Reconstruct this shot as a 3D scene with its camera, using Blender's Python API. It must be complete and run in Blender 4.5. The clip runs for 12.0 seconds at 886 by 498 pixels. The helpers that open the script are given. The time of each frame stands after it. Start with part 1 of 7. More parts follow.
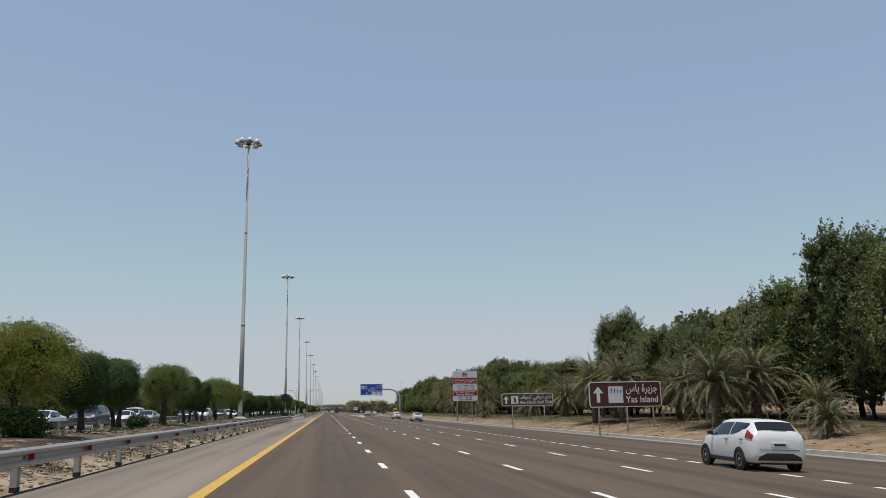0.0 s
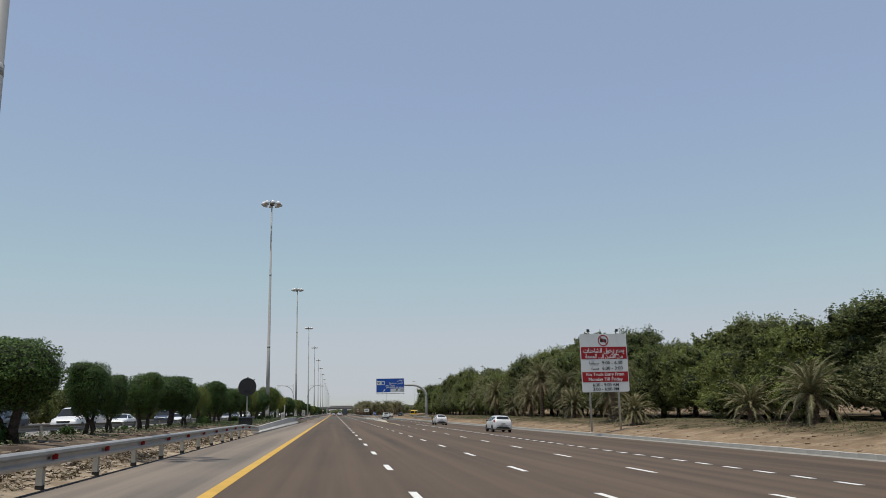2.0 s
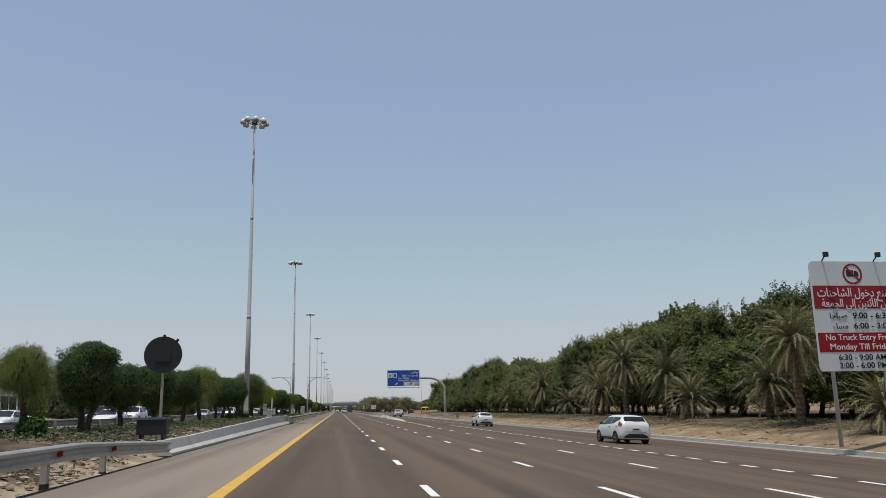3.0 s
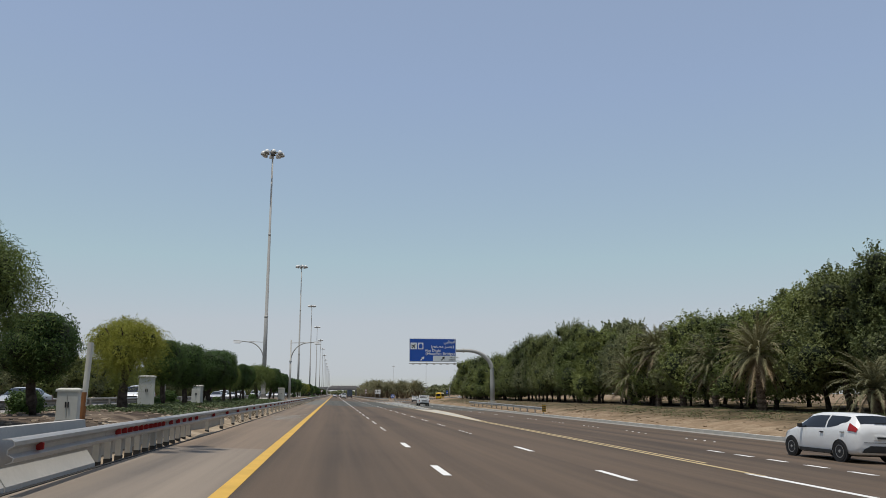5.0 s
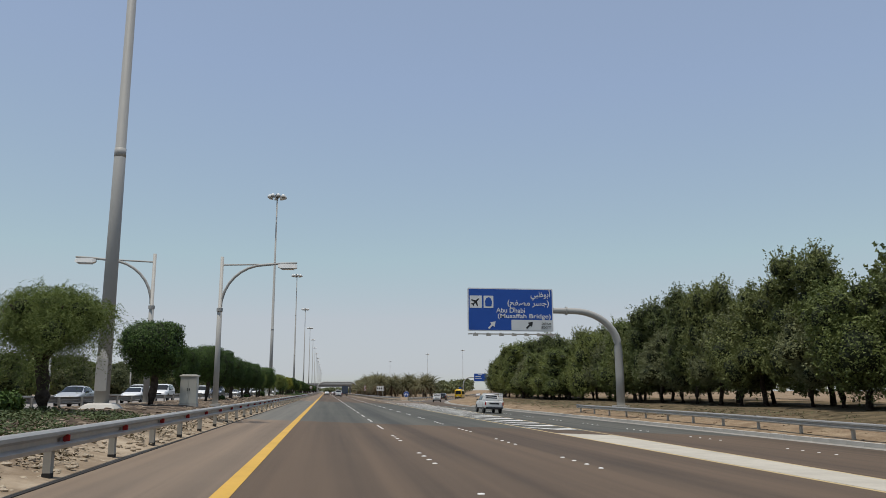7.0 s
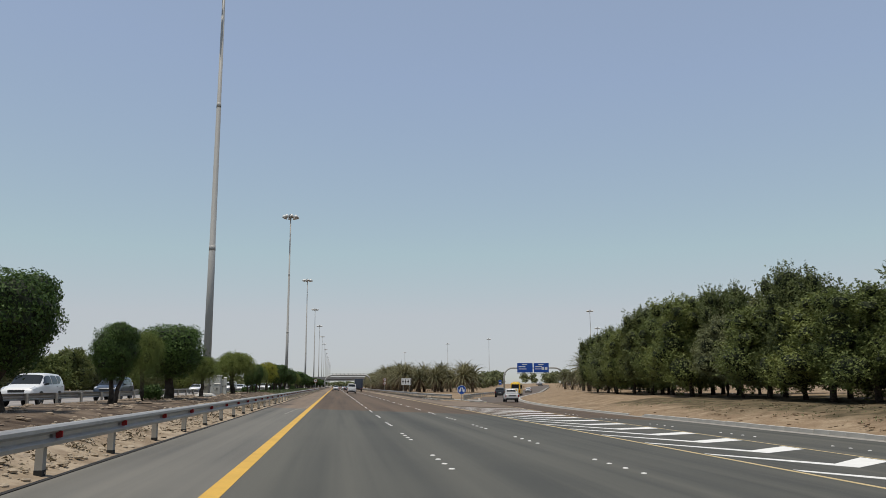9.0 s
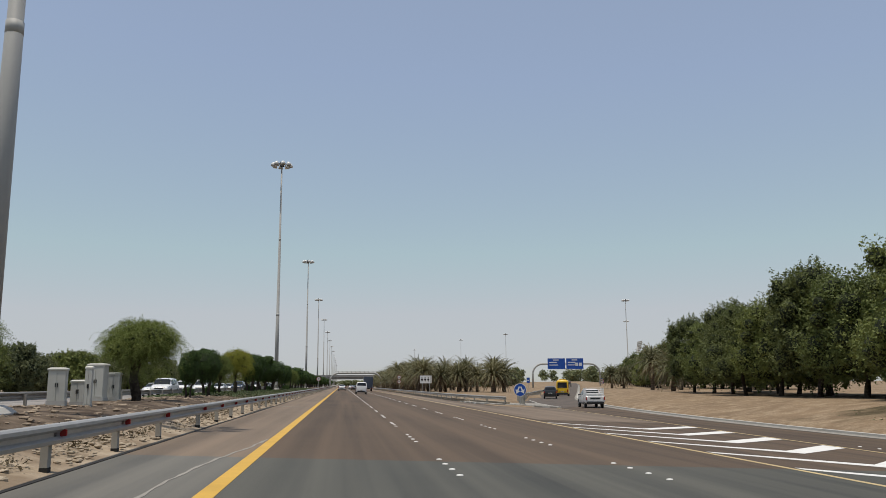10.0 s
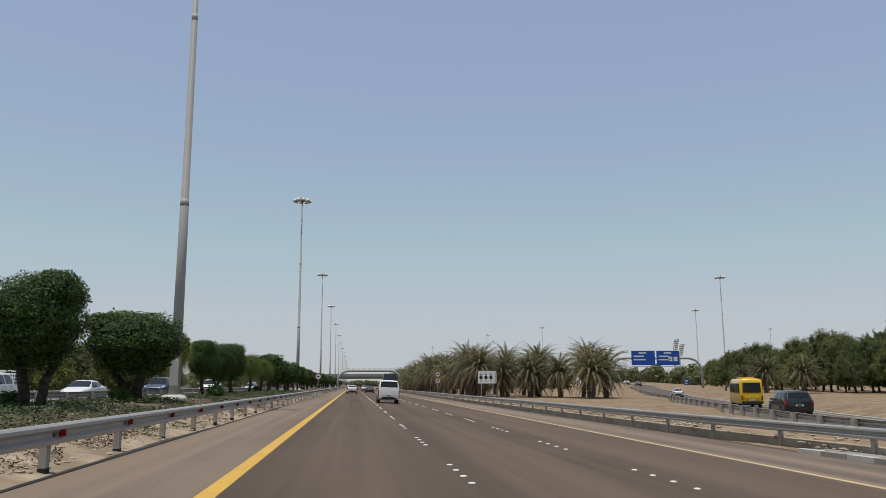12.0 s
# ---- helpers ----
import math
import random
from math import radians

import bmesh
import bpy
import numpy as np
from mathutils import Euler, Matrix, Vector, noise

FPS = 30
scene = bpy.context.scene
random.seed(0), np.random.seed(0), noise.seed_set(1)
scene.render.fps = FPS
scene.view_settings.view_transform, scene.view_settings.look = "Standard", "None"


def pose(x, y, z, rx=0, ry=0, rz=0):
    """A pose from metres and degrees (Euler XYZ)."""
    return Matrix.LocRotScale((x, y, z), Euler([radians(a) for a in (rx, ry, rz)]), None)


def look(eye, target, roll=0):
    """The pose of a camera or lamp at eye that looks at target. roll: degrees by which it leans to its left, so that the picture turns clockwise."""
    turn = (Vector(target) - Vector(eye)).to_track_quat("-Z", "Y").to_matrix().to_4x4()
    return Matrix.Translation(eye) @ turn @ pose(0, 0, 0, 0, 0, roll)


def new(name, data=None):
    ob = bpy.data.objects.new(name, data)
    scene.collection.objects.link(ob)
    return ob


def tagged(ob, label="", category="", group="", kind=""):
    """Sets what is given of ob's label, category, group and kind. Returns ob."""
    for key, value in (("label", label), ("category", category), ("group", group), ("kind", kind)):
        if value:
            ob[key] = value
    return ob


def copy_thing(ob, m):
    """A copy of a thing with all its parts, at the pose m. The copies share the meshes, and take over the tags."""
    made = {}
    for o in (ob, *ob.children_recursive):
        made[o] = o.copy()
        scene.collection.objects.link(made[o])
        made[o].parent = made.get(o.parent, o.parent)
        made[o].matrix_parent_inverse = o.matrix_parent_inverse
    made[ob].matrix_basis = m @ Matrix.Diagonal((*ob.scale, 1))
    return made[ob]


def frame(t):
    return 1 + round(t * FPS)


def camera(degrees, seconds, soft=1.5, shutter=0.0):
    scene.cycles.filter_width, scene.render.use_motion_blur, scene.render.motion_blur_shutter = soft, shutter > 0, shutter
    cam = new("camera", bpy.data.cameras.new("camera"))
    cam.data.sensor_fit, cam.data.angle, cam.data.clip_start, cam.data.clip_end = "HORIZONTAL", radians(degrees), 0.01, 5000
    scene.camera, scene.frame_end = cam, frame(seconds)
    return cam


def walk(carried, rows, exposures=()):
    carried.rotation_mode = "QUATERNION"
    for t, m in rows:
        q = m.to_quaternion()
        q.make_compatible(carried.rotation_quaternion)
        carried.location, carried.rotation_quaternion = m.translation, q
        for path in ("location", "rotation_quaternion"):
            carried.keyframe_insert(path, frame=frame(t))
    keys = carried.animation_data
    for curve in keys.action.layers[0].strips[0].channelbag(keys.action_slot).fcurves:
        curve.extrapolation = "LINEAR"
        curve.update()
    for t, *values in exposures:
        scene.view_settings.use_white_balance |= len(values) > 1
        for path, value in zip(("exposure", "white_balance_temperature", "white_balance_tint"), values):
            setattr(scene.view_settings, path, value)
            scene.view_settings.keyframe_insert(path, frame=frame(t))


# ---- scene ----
cam = camera(59.29, 12.0, soft=0.85)
# seconds, x, y, z, yaw, pitch, roll
ROWS = [
    (0, 0.048, 1.393, 1.443, -8.292, 11.596, 1.108),
    (0.5, 0.153, 17.646, 1.443, -8.117, 11.721, 1.301),
    (1, 0.186, 33.674, 1.443, -8.030, 11.691, 1.247),
    (1.5, 0.162, 49.537, 1.443, -7.908, 11.656, 1.170),
    (2, 0.095, 65.285, 1.443, -7.788, 11.725, 1.285),
    (2.5, -0.002, 80.965, 1.443, -7.578, 11.594, 1.264),
    (3, -0.116, 96.617, 1.443, -7.531, 11.525, 1.122),
    (4, -0.359, 127.974, 1.443, -7.667, 11.042, 0.592),
    (5, -0.569, 159.568, 1.443, -7.803, 10.559, 0.062),
    (5.5, -0.648, 175.496, 1.443, -7.921, 10.392, 0.049),
    (6, -0.704, 191.522, 1.443, -8.051, 10.249, 0.072),
    (6.5, -0.735, 207.647, 1.443, -8.276, 10.308, 0.090),
    (7, -0.741, 223.868, 1.443, -8.410, 10.360, 0.073),
    (8, -0.683, 256.549, 1.443, -8.083, 10.146, 0.191),
    (9, -0.551, 289.417, 1.443, -7.755, 9.933, 0.309),
    (9.5, -0.471, 305.850, 1.443, -7.524, 9.714, 0.495),
    (10, -0.392, 322.234, 1.443, -7.275, 9.843, 0.477),
    (10.5, -0.322, 338.525, 1.443, -6.916, 9.830, 0.563),
    (11, -0.272, 354.673, 1.443, -6.693, 10.023, 0.415),
    (11.5, -0.254, 370.623, 1.443, -6.540, 9.928, 0.306),
    (12, -0.281, 386.315, 1.443, -6.496, 9.916, 0.212),
]
walk(cam, [(t, pose(x, y, z, 90 + pitch, roll, yaw)) for t, x, y, z, yaw, pitch, roll in ROWS], 
     [(0.0, 0.0, 6500, 10), (7.0, 0.0, 6520, 10), (9.0, 0.0, 6650, 10), (9.5, 0.0, 6710, 10.5), (10.5, 0.0, 6690, 11), (12.0, 0.0, 6560, 10.5)])


# ---- daylight ----
SUN_TO = Vector((-0.205, -0.21, 1.45)).normalized()
world = bpy.data.worlds.new("hazy_sky")
scene.world = world
world.use_nodes = True
wn, wl = world.node_tree.nodes, world.node_tree.links
sky = wn.new("ShaderNodeTexSky")
sky.sky_type = "NISHITA"
sky.sun_disc = False
sky.sun_elevation = math.asin(SUN_TO.z)
sky.sun_rotation = math.atan2(SUN_TO.x, SUN_TO.y)
sky.air_density, sky.dust_density, sky.ozone_density = 1.0, 0.75, 2.4
haze = wn.new("ShaderNodeMix")
haze.data_type = "RGBA"
haze.inputs[0].default_value = 0.38
haze.inputs[7].default_value = (3.42, 3.87, 4.55, 1)
wl.new(sky.outputs["Color"], haze.inputs[6])
dust = wn.new("ShaderNodeMix")
dust.data_type, dust.blend_type = "RGBA", "DARKEN"
dust.inputs[0].default_value = 0.8
dust.inputs[7].default_value = (3.62, 3.88, 4.22, 1)
wl.new(haze.outputs[2], dust.inputs[6])
wl.new(dust.outputs[2], wn["Background"].inputs["Color"])
wn["Background"].inputs["Strength"].default_value = 0.133

sun_data = bpy.data.lights.new("sun", "SUN")
sun_data.energy, sun_data.angle, sun_data.color = 3.2, radians(0.6), (1.0, 0.94, 0.84)
sun = new("sun", sun_data)
sun.matrix_world = look((0, 0, 200), Vector((0, 0, 200)) - SUN_TO)


# ---- materials ----
def material(name, rough=0.8, metal=0.0, spec=0.4):
    m = bpy.data.materials.new(name)
    m.use_nodes = True
    n = m.node_tree.nodes
    b = n["Principled BSDF"]
    b.inputs["Roughness"].default_value = rough
    b.inputs["Metallic"].default_value = metal
    b.inputs["Specular IOR Level"].default_value = spec
    return m, n, m.node_tree.links, b


def noisy(n, l, scale, detail=4, vec=None, rough=0.6):
    t = n.new("ShaderNodeTexNoise")
    t.inputs["Scale"].default_value = scale
    t.inputs["Detail"].default_value = detail
    t.inputs["Roughness"].default_value = rough
    if vec:
        l.new(vec, t.inputs["Vector"])
    return t.outputs["Fac"]


def ramp(n, l, fac, *stops):
    r = n.new("ShaderNodeValToRGB")
    e = r.color_ramp.elements
    while len(e) < len(stops):
        e.new(0.5)
    for s, (at, col) in zip(e, stops):
        s.position, s.color = at, (*col, 1)
    l.new(fac, r.inputs["Fac"])
    return r.outputs["Color"]


def blend(n, l, fac, a, b, mode="MIX"):
    x = n.new("ShaderNodeMix")
    x.data_type, x.blend_type = "RGBA", mode
    for key, val in ((0, fac), (6, a), (7, b)):
        if isinstance(val, (int, float)):
            x.inputs[key].default_value = val
        elif isinstance(val, tuple):
            x.inputs[key].default_value = (*val, 1)
        else:
            l.new(val, x.inputs[key])
    return x.outputs[2]


def bump(n, l, b, height, strength=0.3, distance=0.02):
    u = n.new("ShaderNodeBump")
    u.inputs["Strength"].default_value = strength
    u.inputs["Distance"].default_value = distance
    l.new(height, u.inputs["Height"])
    l.new(u.outputs["Normal"], b.inputs["Normal"])


def coords(n, l, scale=(1, 1, 1)):
    g = n.new("ShaderNodeNewGeometry")
    m = n.new("ShaderNodeMapping")
    m.inputs["Scale"].default_value = scale
    l.new(g.outputs["Position"], m.inputs["Vector"])
    return m.outputs["Vector"]


def plain(name, col, rough=0.6, metal=0.0, var=0.12, scale=3.0, spec=0.4, coat=0.0):
    m, n, l, b = material(name, rough, metal, spec)
    o = n.new("ShaderNodeTexCoord").outputs["Object"]
    f1 = noisy(n, l, scale, 5, o)
    f2 = noisy(n, l, scale * 14, 3, o)
    c = ramp(n, l, f1, (0.3, tuple(x * (1 - var) for x in col)), (0.7, tuple(min(1, x * (1 + var)) for x in col)))
    c = blend(n, l, f2, c, tuple(x * (1 - var * 0.8) for x in col))
    l.new(c, b.inputs["Base Color"])
    b.inputs["Coat Weight"].default_value = coat
    return m


def asphalt(name, old, fresh, patch):
    """Worn asphalt; patch: the stretch of road along y that was laid anew."""
    m, n, l, b = material(name, 0.85, 0, 0.3)
    v = coords(n, l)
    streaks = noisy(n, l, 1.0, 4, coords(n, l, (0.9, 0.012, 1)))
    grain = noisy(n, l, 60, 3, v)
    cloud = noisy(n, l, 0.11, 4, v)
    sx = n.new("ShaderNodeSeparateXYZ")
    l.new(v, sx.inputs[0])
    inside = None
    for edge, way in ((patch[0], "GREATER_THAN"), (patch[1], "LESS_THAN")):
        k = n.new("ShaderNodeMath")
        k.operation = way
        l.new(sx.outputs["Y"], k.inputs[0])
        k.inputs[1].default_value = edge
        if inside is None:
            inside = k.outputs[0]
        else:
            w = n.new("ShaderNodeMath")
            w.operation = "MULTIPLY"
            l.new(inside, w.inputs[0])
            l.new(k.outputs[0], w.inputs[1])
            inside = w.outputs[0]
    base = blend(n, l, inside, old, fresh)
    dark = blend(n, l, 1.0, base, (0.52, 0.53, 0.56), "MULTIPLY")
    light = blend(n, l, 1.0, base, (1.34, 1.27, 1.2), "MULTIPLY")
    s = ramp(n, l, streaks, (0.37, (0, 0, 0)), (0.63, (1, 1, 1)))
    c = blend(n, l, s, dark, light)
    c = blend(n, l, ramp(n, l, cloud, (0.35, (0, 0, 0)), (0.7, (0.5, 0.5, 0.5))), c, light)
    c = blend(n, l, ramp(n, l, grain, (0.3, (0, 0, 0)), (0.75, (0.45, 0.45, 0.45))), c, light)
    l.new(c, b.inputs["Base Color"])
    bump(n, l, b, grain, 0.25, 0.01)
    return m


def sand(name, cols, median=False):
    m, n, l, b = material(name, 0.95, 0, 0.1)
    v = coords(n, l)
    big, mid, small = noisy(n, l, 0.12, 5, v), noisy(n, l, 0.9, 5, v), noisy(n, l, 9, 4, v)
    c = ramp(n, l, big, (0.35, cols[0]), (0.65, cols[1]))
    c = blend(n, l, ramp(n, l, mid, (0.45, (0, 0, 0)), (0.7, (1, 1, 1))), c, cols[2])
    c = blend(n, l, ramp(n, l, small, (0.4, (0, 0, 0)), (0.8, (0.7, 0.7, 0.7))), c, tuple(x * 0.6 for x in cols[1]))
    if median:
        sx = n.new("ShaderNodeSeparateXYZ")
        l.new(v, sx.inputs[0])
        ad = n.new("ShaderNodeMath")
        ad.operation = "MULTIPLY_ADD"
        l.new(mid, ad.inputs[0])
        ad.inputs[1].default_value = 1.6
        l.new(sx.outputs["X"], ad.inputs[2])
        strip = n.new("ShaderNodeMapRange")
        for key, val in (("From Min", -4.9), ("From Max", -5.5)):
            strip.inputs[key].default_value = val
        l.new(ad.outputs[0], strip.inputs["Value"])
        strip2 = n.new("ShaderNodeMapRange")
        for key, val in (("From Min", -15.2), ("From Max", -14.6)):
            strip2.inputs[key].default_value = val
        l.new(sx.outputs["X"], strip2.inputs["Value"])
        both = n.new("ShaderNodeMath")
        both.operation = "MULTIPLY"
        l.new(strip.outputs[0], both.inputs[0])
        l.new(strip2.outputs[0], both.inputs[1])
        pale = n.new("ShaderNodeMapRange")
        for key, val in (("From Min", -3.0), ("From Max", -4.0)):
            pale.inputs[key].default_value = val
        l.new(sx.outputs["X"], pale.inputs["Value"])
        chalk = blend(n, l, ramp(n, l, mid, (0.4, (0, 0, 0)), (0.66, (1, 1, 1))), (0.24, 0.185, 0.13), (0.43, 0.355, 0.265))
        c = blend(n, l, pale.outputs[0], c, chalk)
        soil = blend(n, l, ramp(n, l, mid, (0.4, (0, 0, 0)), (0.62, (1, 1, 1))), (0.06, 0.044, 0.033), (0.17, 0.13, 0.095))
        c = blend(n, l, both.outputs[0], c, soil)
        # leaf litter and dry grass below the shelter belt, with the trees' shade painted in
        ad2 = n.new("ShaderNodeMath")
        ad2.operation = "MULTIPLY_ADD"
        l.new(noisy(n, l, 0.35, 5, v), ad2.inputs[0])
        ad2.inputs[1].default_value = 9.0
        l.new(sx.outputs["X"], ad2.inputs[2])
        litter_shade = n.new("ShaderNodeMapRange")
        for key, val in (("From Min", 28.4), ("From Max", 31.0)):
            litter_shade.inputs[key].default_value = val
        l.new(ad2.outputs[0], litter_shade.inputs["Value"])
        yes = n.new("ShaderNodeMath")
        yes.operation = "LESS_THAN"
        l.new(sx.outputs["X"], yes.inputs[0])
        yes.inputs[1].default_value = 52
        fore = n.new("ShaderNodeMath")
        fore.operation = "LESS_THAN"
        l.new(sx.outputs["Y"], fore.inputs[0])
        fore.inputs[1].default_value = 362
        belt = n.new("ShaderNodeMath")
        belt.operation = "MULTIPLY"
        l.new(yes.outputs[0], belt.inputs[0])
        l.new(fore.outputs[0], belt.inputs[1])
        mul = n.new("ShaderNodeMath")
        mul.operation = "MULTIPLY"
        l.new(litter_shade.outputs[0], mul.inputs[0])
        l.new(belt.outputs[0], mul.inputs[1])
        litter = blend(n, l, ramp(n, l, mid, (0.42, (0, 0, 0)), (0.6, (1, 1, 1))), (0.075, 0.06, 0.035), (0.15, 0.115, 0.07))
        c = blend(n, l, mul.outputs[0], c, litter)
    l.new(c, b.inputs["Base Color"])
    bump(n, l, b, small, 0.6, 0.06)
    return m


def foliage(name, dark, light, trans=0.25):
    m, n, l, b = material(name, 0.6, 0, 0.25)
    g = n.new("ShaderNodeNewGeometry")
    o = n.new("ShaderNodeObjectInfo")
    c = blend(n, l, g.outputs["Random Per Island"], dark, light)
    c2 = blend(n, l, o.outputs["Random"], (0.78, 0.82, 0.8), (1.2, 1.15, 1.05))
    c = blend(n, l, 1.0, c, c2, "MULTIPLY")
    l.new(c, b.inputs["Base Color"])
    tr = n.new("ShaderNodeBsdfTranslucent")
    l.new(c, tr.inputs["Color"])
    mx = n.new("ShaderNodeMixShader")
    mx.inputs[0].default_value = trans
    l.new(b.outputs[0], mx.inputs[1])
    l.new(tr.outputs[0], mx.inputs[2])
    l.new(mx.outputs[0], n["Material Output"].inputs["Surface"])
    return m


def bark(name, dark, light, scale=6):
    m, n, l, b = material(name, 0.95, 0, 0.1)
    o = n.new("ShaderNodeTexCoord").outputs["Object"]
    f = noisy(n, l, scale, 6, o)
    l.new(ramp(n, l, f, (0.35, dark), (0.65, light)), b.inputs["Base Color"])
    bump(n, l, b, f, 0.8, 0.05)
    return m


def glass_dark(name, col=(0.015, 0.018, 0.022)):
    m, n, l, b = material(name, 0.08, 0, 0.4)
    b.inputs["Base Color"].default_value = (*col, 1)
    return m


M_ROAD = asphalt("worn_asphalt", (0.092, 0.068, 0.048), (0.077, 0.079, 0.07), (262, 338))
M_SHOULDER = asphalt("pale_shoulder_asphalt", (0.17, 0.135, 0.102), (0.128, 0.128, 0.116), (262, 338))
M_SHOULDER_GREY = asphalt("grey_shoulder_asphalt", (0.195, 0.168, 0.138), (0.195, 0.168, 0.138), (-900, -800))
M_RAMP = asphalt("ramp_asphalt", (0.1, 0.085, 0.072), (0.1, 0.085, 0.072), (-900, -800))
M_FAR_ROAD = asphalt("grey_asphalt", (0.22, 0.21, 0.2), (0.2, 0.2, 0.2), (-900, -800))
M_SAND = sand("desert_sand", ((0.285, 0.205, 0.13), (0.2, 0.142, 0.092), (0.37, 0.285, 0.19)), True)
M_SOIL = sand("median_soil", ((0.16, 0.12, 0.09), (0.3, 0.24, 0.18), (0.42, 0.34, 0.25)))
M_RUBBLE = sand("pale_rubble", ((0.36, 0.3, 0.225), (0.47, 0.4, 0.31), (0.27, 0.21, 0.15)))
M_BRUSH = foliage("dry_brush", (0.07, 0.055, 0.032), (0.16, 0.125, 0.075), 0.1)
M_GRASS = foliage("ground_cover", (0.045, 0.066, 0.024), (0.105, 0.135, 0.055), 0.1)
M_WHITE_PAINT = plain("white_road_paint", (0.78, 0.77, 0.73), 0.7, 0, 0.12, 2.0)
M_YELLOW_PAINT = plain("yellow_road_paint", (0.62, 0.37, 0.06), 0.7, 0, 0.18, 1.2)
M_CREAM_PAINT = plain("worn_cream_road_paint", (0.56, 0.43, 0.22), 0.7, 0, 0.2, 1.2)
M_WORN_PAINT = plain("worn_white_road_paint", (0.52, 0.48, 0.4), 0.75, 0, 0.25, 0.9)
M_GUTTER = plain("dusty_gutter_concrete", (0.3, 0.28, 0.245), 0.9, 0, 0.2, 0.7)
M_KERB = plain("pale_kerb_concrete", (0.5, 0.475, 0.43), 0.9, 0, 0.2, 0.8)
M_DARK_CONCRETE = plain("dusty_bridge_concrete", (0.27, 0.26, 0.25), 0.9, 0, 0.15, 0.2)
M_CONCRETE = plain("concrete", (0.5, 0.48, 0.44), 0.9, 0, 0.18, 0.9)
M_TAR = plain("tar_joint", (0.03, 0.028, 0.026), 0.9, 0, 0.3, 1.5)
M_GALV = plain("galvanised_steel", (0.4, 0.385, 0.36), 0.42, 0.35, 0.2, 2.5)
M_GALV_DULL = plain("dull_zinc_post", (0.38, 0.36, 0.32), 0.65, 0.1, 0.18, 3.0)
M_MAST = plain("grey_mast_paint", (0.37, 0.365, 0.345), 0.6, 0.0, 0.08, 0.5)
M_RED = plain("red_reflector", (0.26, 0.014, 0.012), 0.35, 0, 0.2, 9)
M_BARK = bark("dark_bark", (0.035, 0.026, 0.02), (0.1, 0.078, 0.06))
M_PALM_BARK = bark("palm_bark", (0.07, 0.05, 0.035), (0.22, 0.16, 0.11), 9)
M_LEAF_TOP = foliage("clipped_ficus_leaves", (0.03, 0.058, 0.013), (0.078, 0.135, 0.03), 0.14)
M_LEAF_ACACIA = foliage("feathery_acacia_leaves", (0.1, 0.132, 0.034), (0.2, 0.245, 0.068), 0.28)
M_LEAF_YELLOW = foliage("yellowing_acacia_leaves", (0.15, 0.165, 0.026), (0.29, 0.3, 0.05), 0.3)
M_LEAF_WOOD = foliage("damas_leaves", (0.095, 0.115, 0.04), (0.165, 0.19, 0.068), 0.2)
M_LEAF_WOOD_B = foliage("bright_damas_leaves", (0.12, 0.148, 0.044), (0.205, 0.238, 0.075), 0.2)
M_LEAF_DUSTY = foliage("dusty_leaves", (0.13, 0.145, 0.07), (0.2, 0.215, 0.11), 0.2)
M_PALM = foliage("palm_leaflets", (0.095, 0.095, 0.048), (0.25, 0.235, 0.135), 0.2)
M_PALM_DRY = foliage("dry_palm_leaflets", (0.14, 0.105, 0.065), (0.28, 0.22, 0.14), 0.2)
# near-black fill for crown cores: the shade between leaves put into colour
M_CORE = plain("crown_shade_fill", (0.022, 0.03, 0.012), 0.95, 0, 0.4, 4)
M_SIGN_BROWN = plain("brown_sign_sheet", (0.085, 0.028, 0.022), 0.4, 0, 0.06, 1)
M_SIGN_BROWN_B = plain("olive_brown_sign_sheet", (0.075, 0.05, 0.028), 0.4, 0, 0.06, 1)
M_SIGN_BLUE = plain("blue_sign_sheet", (0.012, 0.075, 0.36), 0.4, 0, 0.06, 1)
M_SIGN_RED = plain("red_sign_sheet", (0.3, 0.011, 0.016), 0.4, 0, 0.08, 1)
M_POST = plain("pale_grey_post_paint", (0.45, 0.45, 0.42), 0.6, 0, 0.12, 2)
M_SIGN_WHITE = plain("white_sign_sheet", (0.7, 0.7, 0.69), 0.45, 0, 0.05, 1)
M_SIGN_GREY = plain("pale_grey_sign_sheet", (0.62, 0.64, 0.64), 0.45, 0, 0.05, 1)
M_BLACK = plain("matt_black", (0.02, 0.02, 0.021), 0.6, 0, 0.2, 4)
M_CABINET = plain("cream_cabinet_paint", (0.56, 0.55, 0.49), 0.5, 0, 0.1, 2)
M_LAMP = plain("white_lamp_housing", (0.72, 0.72, 0.7), 0.35, 0, 0.06, 3)
M_LENS = glass_dark("lamp_glass", (0.2, 0.2, 0.19))


